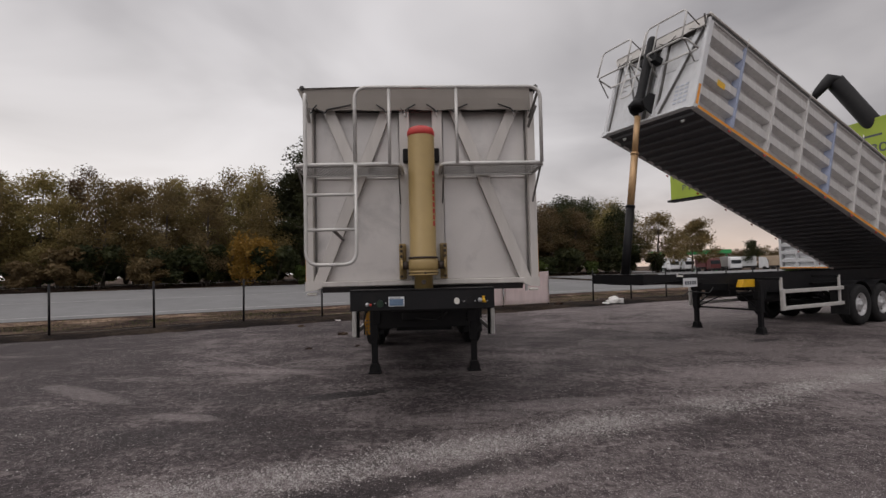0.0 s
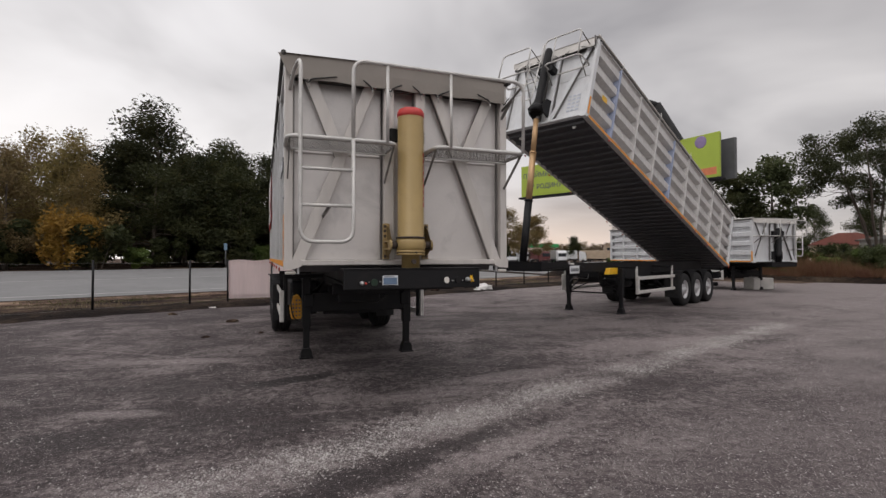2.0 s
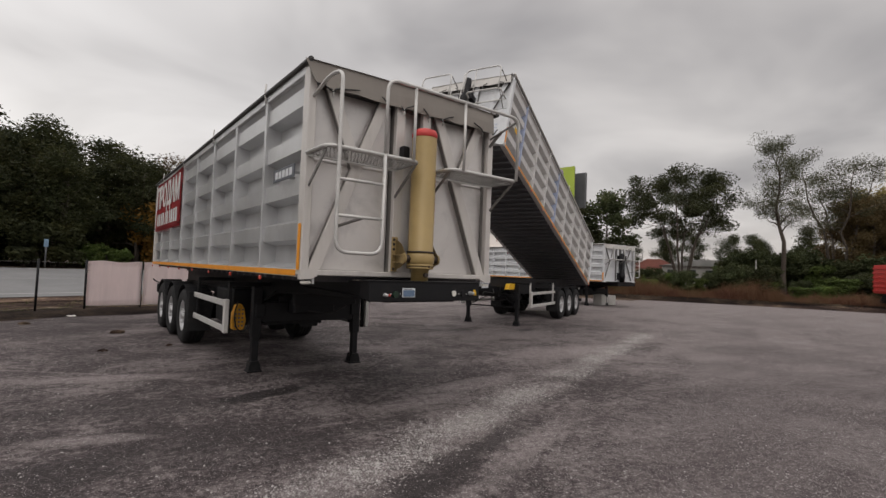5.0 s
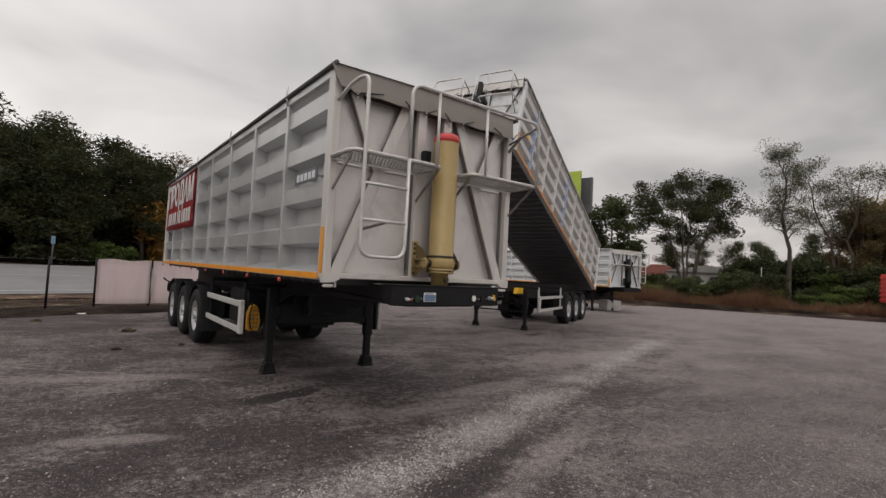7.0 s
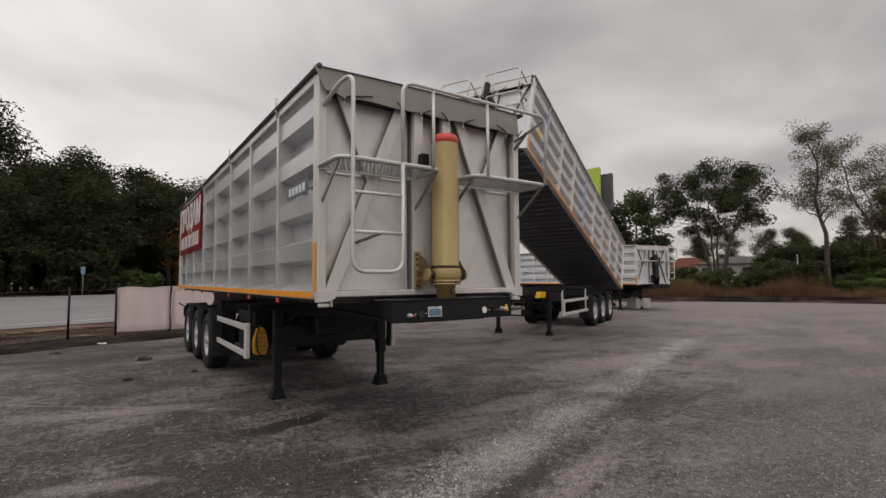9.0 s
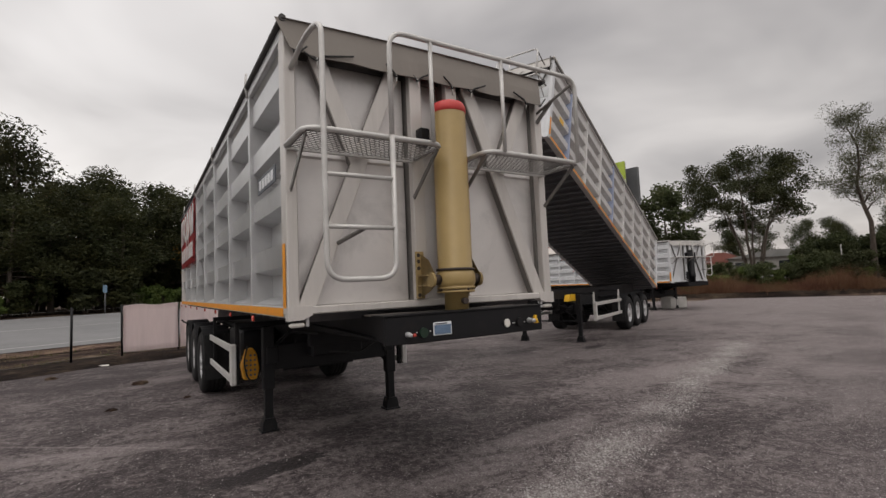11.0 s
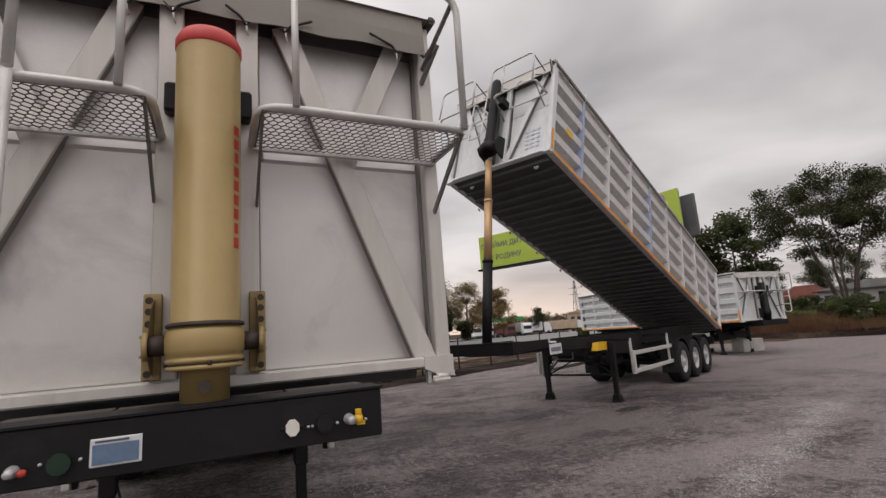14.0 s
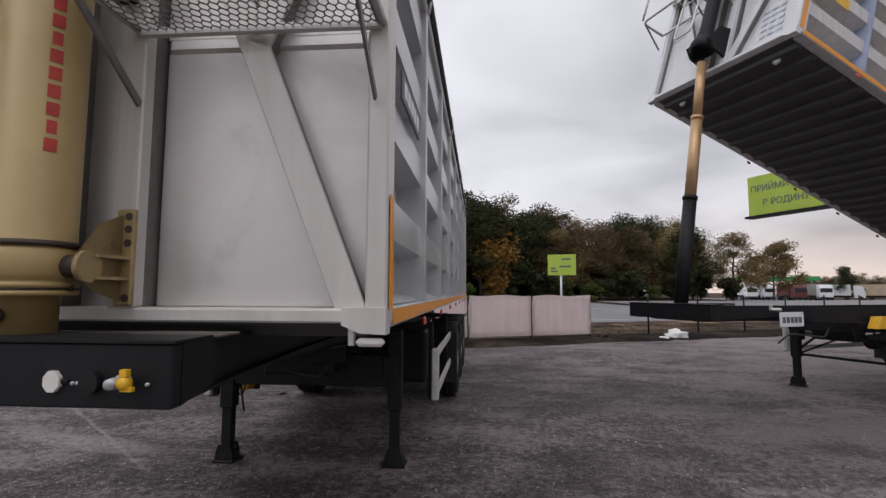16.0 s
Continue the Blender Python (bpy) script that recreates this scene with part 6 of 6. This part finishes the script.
def understorey():
    rng = random.Random(5)
    kinds = {}
    for i in range(46):
        s = -58 + 2.45 * i + rng.uniform(-0.8, 0.8)
        if s > 53:
            continue
        p = along(s, 44.2 + rng.uniform(-0.6, 1.4))
        k = rng.choice((0, 0, 1, 0, 0, 2))
        if i in (25, 33):
            k = 3
        sc = rng.uniform(0.7, 1.35)
        m = Matrix.Translation(p) @ pose(0, 0, 0, 0, 0, rng.uniform(0, 360)) @ Matrix.Diagonal((sc, sc, sc, 1))
        if k in kinds:
            copy_tree(kinds[k], m)
        else:
            mat, lab = ((M_LEAF, "dark green bush at the edge of the wood"), (M_LEAFB, "brownish bush at the edge of the wood"), (M_WEED, "fresh green weeds at the edge of the wood"), (M_LEAFY, "yellow autumn bush at the edge of the wood"))[k]
            kinds[k] = tree("bush", m, lab, mat, "roadside bushes", seed=60 + k, height=(2.6, 2.3, 1.7, 4.4)[k], spread=(1.7, 1.6, 1.2, 1.7)[k], stems=3, clumps=12, leaves=110, leaf=0.17, clump=0.24, low=0.15)


understorey()


def back_scrub():
    """Scrub behind the wood that closes it near the ground."""
    rng = random.Random(6)
    src = [o for o in scene.objects if o.name.startswith("bush") and o.parent is None][:2]
    for i in range(54):
        p = along(-62 + 2.2 * i + rng.uniform(-0.6, 0.6), 59.0 + rng.uniform(-1.5, 1.5))
        sc = rng.uniform(1.7, 2.4)
        copy_tree(src[i % 2], Matrix.Translation(p) @ pose(0, 0, 0, 0, 0, rng.uniform(0, 360)) @ Matrix.Diagonal((sc * 1.2, sc * 1.2, sc, 1)))


back_scrub()


def far_side():
    """Trees and scrub on the bank at the far side of the yard."""
    tree("tree", place(40.5, 27.4, 20), "wide dark acacia with several stems behind the bank", M_LEAFM, "bank trees", seed=3, height=11.3, spread=7.6, stems=6, clumps=66, leaves=330, leaf=0.095, clump=0.09, flat=0.72, low=0.50, bend=0.6)
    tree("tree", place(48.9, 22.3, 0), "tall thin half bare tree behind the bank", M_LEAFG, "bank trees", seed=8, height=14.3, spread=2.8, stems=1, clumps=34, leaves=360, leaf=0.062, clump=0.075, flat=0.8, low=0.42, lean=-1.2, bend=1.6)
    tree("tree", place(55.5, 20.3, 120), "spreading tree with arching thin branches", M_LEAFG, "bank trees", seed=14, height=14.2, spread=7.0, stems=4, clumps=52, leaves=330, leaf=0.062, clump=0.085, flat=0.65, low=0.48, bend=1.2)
    tree("tree", place(34.6, 31.0, 60), "dark leafy tree behind the white trailer", M_LEAFM, "bank trees", seed=17, height=9.0, spread=3.0, clumps=24, leaves=110, leaf=0.19, clump=0.12, low=0.30)
    tree("tree", place(31.5, 32.6, 60), "dark leafy tree behind the white trailer", M_LEAFM, "bank trees", seed=18, height=8.0, spread=3.0, clumps=24, leaves=110, leaf=0.19, clump=0.12, low=0.30)
    rng = random.Random(31)
    kinds = {}
    for i in range(1, 22):
        x, y = 57 + 3.0 * (i % 3) + rng.uniform(-1, 1), 22.5 - 1.5 * i + rng.uniform(-1, 1)
        k = rng.choice((0, 0, 1))
        sc = rng.uniform(1.0, 1.35)
        m = place(x, y, rng.uniform(0, 360), sc)
        if k in kinds:
            copy_tree(kinds[k], m)
        else:
            kinds[k] = tree("tree", m, ("dense brownish tree beyond the bank", "dense olive tree beyond the bank")[k], (M_LEAFB, M_LEAFO)[k], "bank trees", seed=40 + k, height=9.0, spread=3.4, clumps=34, leaves=300, leaf=0.12, clump=0.12, low=0.10)
    kinds = {}
    for i in range(84):
        e = 38.4 + rng.uniform(-0.5, 4.5)
        u = -26 + 0.62 * i + rng.uniform(-0.5, 0.5)
        p = EN * (e + 0.6) + Vector((0.61, -0.79, 0)) * (u - 6)
        if p.dot(FN) > 21:
            continue
        k = rng.choice((0, 1, 0, 1, 1, 0)) if e > 39.6 else rng.choice((1, 1, 0))
        m = place(p.x, p.y, rng.uniform(0, 360), rng.uniform(0.6, 1.15))
        if k in kinds:
            copy_tree(kinds[k], m)
        else:
            kinds[k] = tree("bush", m, ("dark green bush on the bank", "fresh green weeds on the bank")[k], (M_LEAFM, M_WEED)[k], "bank bushes", seed=80 + k, height=(2.2, 1.5)[k], spread=(1.5, 1.3)[k], stems=4, clumps=18, leaves=170, leaf=0.085, clump=0.20, low=0.1)
    for i in range(30):
        p = Vector((50.5, 28.0, 0)).lerp(Vector((59.0, 4.0, 0)), i / 29) + Vector((rng.uniform(-1.5, 1.5), rng.uniform(-1, 1), 0))
        copy_tree(kinds[0] if i % 4 else kinds[1], place(p.x, p.y, rng.uniform(0, 360), rng.uniform(1.3, 2.0)))
    tree("tree", Matrix.Translation((42.6, 94.4, -0.2)), "round crowned tree beside the far end of the wood", M_LEAFO, "distant trees", seed=51, height=10.4, spread=5.4, clumps=40, leaves=170, leaf=0.18, clump=0.14, low=0.22)
    tree("tree", Matrix.Translation((75.8, 133.6, -0.3)), "small dark tree by the filling station", M_LEAF, "distant trees", seed=52, height=8.4, spread=2.6, clumps=18, leaves=80, leaf=0.24, clump=0.17, low=0.3)
    # low dark tree line on the horizon behind the filling station
    src = [o for o in scene.objects if o.name.startswith("tree") and o.parent is None][0]
    for i in range(16):
        u = i / 15
        p = Vector((86 + 24 * u + rng.uniform(-1, 1), 174 - 16 * u + rng.uniform(-2, 2), -0.5))
        sc = rng.uniform(0.48, 0.62)
        copy_tree(src, Matrix.Translation(p) @ pose(0, 0, 0, 0, 0, rng.uniform(0, 360)) @ Matrix.Diagonal((sc * 1.5, sc * 1.5, sc, 1)))
    # distant wood
    dark = [o for o in scene.objects if o.name.startswith("tree") and o.parent is None and any(c.data.materials[0] is M_LEAF for c in o.children)][:3]
    for i in range(26):
        x, y = 62 + 2.0 * i + rng.uniform(-2, 2), 56 - 2.6 * i + rng.uniform(-2, 2)
        copy_tree(dark[i % len(dark)], place(x + 10, y, rng.uniform(0, 360), rng.uniform(0.5, 0.8)))


far_side()


def dry_grass():
    """Tufts of dry grass along the bank and the verge."""
    rng = random.Random(77)
    bm = bmesh.new()
    spots = []
    for _ in range(17000):
        e = 37.3 + abs(rng.gauss(0, 1.3)) + 0.5 * noise.noise(Vector((_ * 0.37, 0, 0)))
        u = rng.uniform(-24, 40)
        p = EN * e + Vector((0.61, -0.79, 0)) * (u - 6)
        if p.dot(FN) < 18:
            tall = noise.noise(p * 0.28) + 0.5 * noise.noise(p * 0.9)
            spots.append((p, rng.uniform(0.45, 1.0) * max(0.25, 0.95 + 1.1 * tall)))
    for p, h in spots:
        z = rise(p.x, p.y) - 0.03
        for _ in range(6):
            a = rng.random() * 6.28
            w = 0.011
            b = Vector((p.x + rng.gauss(0, 0.16), p.y + rng.gauss(0, 0.16), z))
            t = b + Vector((rng.gauss(0, 0.28) * h, rng.gauss(0, 0.28) * h, h * rng.uniform(0.5, 1.15)))
            d = Vector((math.cos(a), math.sin(a), 0)) * w
            bm.faces.new([bm.verts.new(v) for v in (b - d, b + d, t)])
    tagged(part("dry_grass", bm, M_DRY), "reddish dry grass on the bank at the yard edge", "grass", kind="stuff")
    for nm, mat, lab, count, lo, hi, gate in (("verge_grass", M_STRAW, "low straw coloured dry grass on the verge", 11000, 0.04, 0.13, 0.08), ("verge_weeds", M_WEED, "sparse low weeds on the verge by the fence", 5000, 0.04, 0.14, 0.22)):
        bm = bmesh.new()
        for _ in range(count):
            s, d = rng.uniform(-40, 26), 18.4 + rng.random() * 5.1
            if noise.noise(Vector((s * 0.33, d * 0.9, 9 if mat is M_WEED else 2))) < gate + rng.uniform(-0.12, 0.12):
                continue
            p = along(s, d, -0.03)
            h = rng.uniform(lo, hi)
            for _ in range(3):
                a = rng.random() * 6.28
                b = p + Vector((rng.gauss(0, 0.07), rng.gauss(0, 0.07), 0))
                t = b + Vector((rng.gauss(0, 0.6) * h, rng.gauss(0, 0.6) * h, h))
                q = Vector((math.cos(a), math.sin(a), 0)) * 0.010
                bm.faces.new([bm.verts.new(v) for v in (b - q, b + q, t)])
        tagged(part(nm, bm, mat), lab, "grass", kind="stuff")


dry_grass()


# ---- houses, filling station and vehicles far off ----


def house(x, y, w, l, h, roof_h, rz, wall, roof, label, windows=3, sink=0.05):
    root = holder("house", Matrix.Translation((x, y, rise(x, y) - sink)) @ pose(0, 0, 0, 0, 0, rz), label, "house")
    part("wall", box(-w / 2, w / 2, -l / 2, l / 2, 0, h), wall, root)
    bm = bmesh.new()
    add_prism(bm, [(-w / 2 - 0.4, h), (w / 2 + 0.4, h), (w / 2 * 0.25, h + roof_h), (-w / 2 * 0.25, h + roof_h)], -l / 2 - 0.4, l / 2 + 0.4, "y")
    part("roof", bm, roof, root)
    for k in range(windows):
        xx = -w / 2 + (k + 0.5) * w / windows
        win = part("window", box(xx - 0.6, xx + 0.6, -l / 2 - 0.05, -l / 2 + 0.05, h * 0.35, h * 0.8, 0.02), M_GLASS, root)
        part("sill", box(xx - 0.7, xx + 0.7, -l / 2 - 0.12, -l / 2 - 0.05, h * 0.33, h * 0.35), M_CONC, win)


house(71.5, 52.0, 8, 8, 3.2, 1.6, -50, M_WALLB, M_ROOFR, "house with a low red tiled roof beyond the bank", 3, 0.9)
house(66.8, 39.6, 12, 6, 2.7, 0.9, -55, M_CONC, M_ROOFG, "long low shed with a grey sheet roof", 5)
house(98.0, 144.0, 8, 8, 6.0, 1.0, -28, M_WALLB, M_WALLB, "beige building beyond the road", 4)


def filling_station():
    root = holder("filling_station", Matrix.Translation((62.0, 137.0, -1.9)) @ pose(0, 0, 0, 0, 0, -24), "green canopied filling station beyond the road", "filling station")
    part("canopy", box(-11, 9, -4, 4, 6.3, 7.3, 0.05), M_GREEN, root)
    for x in (-9, -3, 3, 8):
        part("column", box(x - 0.2, x + 0.2, -0.2, 0.2, 0, 6.3), M_GREEN, root)
    for x in (-6, 0, 5.5):
        pump = part("fuel_pump", box(x - 0.5, x + 0.5, -0.9, -0.3, 0.2, 2.1, 0.05), M_TRUCKW, root)
        part("pump_panel", box(x - 0.4, x + 0.4, -0.93, -0.905, 1.1, 1.9), M_GREEN, pump)
    part("kiosk", box(-8, 2, 5, 9, 0, 3.2), M_TRUCKW, root)
    part("kiosk_window", box(-6, 0, 4.92, 5.02, 0.9, 2.5), M_GLASS, root)


filling_station()


def lorry(x, y, rz, cab_mat, box_mat, label, box_len=9.0):
    root = holder("lorry", Matrix.Translation((x, y, rise(x, y))) @ pose(0, 0, 0, 0, 0, rz), label, "lorry", "parked lorries")
    bm = bmesh.new()
    add_prism(bm, [(0, 0.6), (0, 1.9), (0.25, 2.9), (0.5, 3.3), (2.1, 3.5), (2.1, 0.6)], -1.22, 1.22, "x")
    cab = part("cab", bm, cab_mat, root)
    part("windscreen", box(-1.08, 1.08, -0.04, 0.24, 1.85, 2.75, 0.03), M_GLASS, cab)
    part("bumper", box(-1.2, 1.2, -0.12, 0.05, 0.35, 0.85, 0.04), M_BLACK, cab)
    part("load_body", box(-1.25, 1.25, 2.6, 2.6 + box_len, 1.15, 3.7, 0.04), box_mat, root)
    part("chassis", box(-0.5, 0.5, 0.6, 2.5 + box_len, 0.7, 1.1), M_BLACK, root)
    for yy in (0.9, 3.4, 2.0 + box_len * 0.75, 3.3 + box_len * 0.75):
        for sx in (-1, 1):
            part("wheel", lathe([(0.0, sx * 0.9), (0.3, sx * 0.9), (0.5, sx * 0.93), (0.5, sx * 1.22), (0.3, sx * 1.25), (0.0, sx * 1.2)], 18, "x", (0, yy, 0.5)), M_TYRE, root)


lorry(60.6, 122.0, -2, M_TRUCKR, M_TRUCKR, "dark red lorry parked by the filling station", 6.0)
lorry(65.2, 121.4, -12, M_TRUCKW, M_CONC, "lorry with a white cab beside the dark red one", 6.0)
lorry(58.2, 130.5, 0, M_TRUCKW, M_TRUCKW, "white lorry parked under the green canopy", 6)
lorry(54.4, 130.5, 0, M_TRUCKW, M_TRUCKW, "white lorry parked under the green canopy", 6)
lorry(79.0, 132.0, 60, M_TRUCKW, M_TRUCKW, "white lorry parked in a row beyond the road")
lorry(88.0, 128.0, 60, M_TRUCKW, M_WALLB, "white lorry with a beige body beyond the road")


def red_wagon():
    """A red farm wagon that stands at the far edge of the yard."""
    root = holder("farm_wagon", pose(37.6, 11.65, 0, 0, 0, -128), "red ribbed farm wagon at the far edge of the yard", "wagon")
    body = part("body", box(-1.2, 1.2, 0, 5.2, 1.15, 3.0, 0.02), M_REDB, root)
    for k in range(6):
        z = 1.27 + 0.29 * k
        for sx in (-1, 1):
            a, b = sorted((sx * 1.2, sx * 1.26))
            part("rib", box(a, b, 0.02, 5.18, z, z + 0.11, 0.01), M_REDB, body)
        part("rib", box(-1.2, 1.2, -0.06, 0.0, z, z + 0.11, 0.01), M_REDB, body)
    part("chassis", box(-0.6, 0.6, 0.1, 5.1, 0.75, 1.14), M_BLACK, root)
    for yy in (0.7, 4.4):
        for sx in (-1, 1):
            w_ = part("wheel", lathe([(0.0, sx * 0.8), (0.28, sx * 0.8), (0.48, sx * 0.84), (0.48, sx * 1.08), (0.28, sx * 1.12), (0.0, sx * 1.08)], 20, "x", (0, yy, 0.48)), M_TYRE, root)
            part("rim", lathe([(0.0, sx * 1.10), (0.12, sx * 1.11), (0.27, sx * 1.125), (0.27, sx * 1.06)], 18, "x", (0, yy, 0.48)), M_YELLOW, w_)


red_wagon()


def pole(x, y, h, label, name="utility_pole", r=0.12, lean=0.0, mat=None):
    root = holder(name, Matrix.Translation((x, y, rise(x, y))), label, "pole")
    part("shaft", tube([(0, 0, -0.3), (lean * 0.5, 0, h / 2), (lean, 0, h)], r, 8, None, r * 0.65), mat or M_CONC, root)
    return root


pole(27.6, 73.6, 6.2, "leaning grey concrete utility pole", lean=-0.7)
pole(44.3, 22.6, 3.0, "thin pale fence post on the bank", "fence_post", 0.07)
pole(56.5, 14.0, 7.0, "grey concrete utility pole beyond the bank")


def mast():
    root = holder("lattice_mast", Matrix.Translation((112.0, 166.0, 0)), "thin grey lattice mast on the horizon", "mast")
    H = 19.0
    for sx, sy in ((-1, -1), (1, -1), (1, 1), (-1, 1)):
        bm = bmesh.new()
        add_beam(bm, (sx * 1.4, sy * 1.4, 0), (sx * 0.2, sy * 0.2, H), 0.14, 0.14)
        part("leg", bm, M_STEELG, root)
    bm = bmesh.new()
    for k in range(10):
        z0, z1 = H * k / 10, H * (k + 1) / 10
        a0, a1 = 1.4 - 1.2 * k / 10, 1.4 - 1.2 * (k + 1) / 10
        for sx, sy, tx, ty in ((-1, -1, 1, -1), (1, -1, 1, 1), (1, 1, -1, 1), (-1, 1, -1, -1)):
            add_beam(bm, (sx * a0, sy * a0, z0), (tx * a1, ty * a1, z1), 0.07, 0.07)
    part("lattice", bm, M_STEELG, root)
    for z in (13.5, 16.0):
        part("cross_arm", box(-2.6, 2.6, -0.1, 0.1, z, z + 0.15), M_STEELG, root)


mast()


def blue_sign():
    x, y = -8.28, 44.25
    root = holder("road_sign", Matrix.Translation((x, y, rise(x, y))), "small blue road sign on a post beyond the road", "road sign")
    part("post", tube([(0, 0, -0.2), (0, 0, 2.05)], 0.05, 8), M_STEELG, root)
    part("plate", box(-0.13, 0.13, -0.06, -0.03, 1.50, 2.05, 0.02), M_SIGNB, root)


blue_sign()


# ---- loose things on the ground ----


def lump(name, x, y, size, mat, label, category, seed, flat=0.6, group=""):
    rng = random.Random(seed)
    bm = bmesh.new()
    bmesh.ops.create_icosphere(bm, subdivisions=3, radius=1.0)
    for v in bm.verts:
        v.co *= 1 + 0.55 * noise.noise(v.co * 1.7 + Vector((seed, 0, 0))) + 0.18 * noise.noise(v.co * 5 + Vector((0, seed, 0)))
        v.co.z = max(v.co.z, -0.45) * flat
        v.co *= size
    lo = min(v.co.z for v in bm.verts)
    bm.transform(Matrix.Translation((x, y, rise(x, y) - lo - 0.012)))
    return tagged(part(name, bm, mat, None, "", True), label, category, group)


lump("plastic_bag", 6.75, 22.1, 0.34, M_BAG, "crumpled white plastic bag of rubbish by the fence", "rubbish", 4)
lump("plastic_bag", 6.25, 21.75, 0.17, M_BAG, "small torn white plastic bag by the fence", "rubbish", 5, 0.4)
lump("soil_clod", 4.2, 21.6, 0.22, M_SOIL, "dark clod of soil at the yard edge", "clod", 6, 0.5)
for i, (x, y, s) in enumerate(((-3.07, 12.96, 0.12), (-3.2, 10.6, 0.07), (-2.2, 10.9, 0.06), (-4.9, 15.0, 0.10))):
    lump("soil_clod", x, y, s, M_SOIL, "dark clod of soil on the asphalt", "clod", 10 + i, 0.45, "clods")
_rng = random.Random(9)
for i in range(14):
    s, d = -12 + 1.45 * i + _rng.uniform(-0.5, 0.5), 17.0 + _rng.uniform(-0.4, 1.8)
    p = along(s, d)
    lump("litter", p.x, p.y, _rng.uniform(0.05, 0.13), M_CORAL if i == 5 else _rng.choice((M_BAG, M_STONE, M_STONE, M_SOIL)), "scrap of litter lying on the verge", "litter", 30 + i, 0.3, "verge litter")
tagged(part("concrete_block", box(19.0, 20.2, 18.6, 19.2, 0.0, 0.54, 0.03), M_TARPW), "pale grey concrete block under the white trailer", "concrete block")


def gravel():
    """Loose chippings, thickest along a drift across the yard."""
    rng = random.Random(123)
    bm = bmesh.new()
    n = 0
    while n < 30000:
        if n < 19000:
            x = rng.uniform(-3.0, 9.5)
            p = Vector((x, (4.05 + rng.gauss(0, 0.17) + 0.415 * x) / 0.88, 0))
            if noise.noise(p * 1.6) < rng.uniform(-0.5, 0.35):
                continue
        else:
            p = Vector((rng.uniform(-7, 10), 1.5 + 10 * rng.random() ** 1.3, 0))
            if noise.noise(p * 0.9) < rng.uniform(-0.5, 0.5):
                continue
        n += 1
        r = 0.0032 + 0.0085 * rng.random() ** 3.0
        top = bm.verts.new((p.x + rng.uniform(-.3, .3) * r, p.y + rng.uniform(-.3, .3) * r, r * rng.uniform(0.7, 1.3)))
        ring = []
        for k in range(5):
            a = 1.2566 * k + rng.uniform(-0.3, 0.3)
            q = r * rng.uniform(0.75, 1.35)
            ring.append(bm.verts.new((p.x + q * math.cos(a), p.y + q * math.sin(a), rng.uniform(0.0, 0.35) * r)))
        for k in range(5):
            bm.faces.new((ring[k], ring[(k + 1) % 5], top))
    tagged(part("gravel", bm, M_STONE), "pale loose chippings scattered on the asphalt", "gravel", kind="stuff")


gravel()
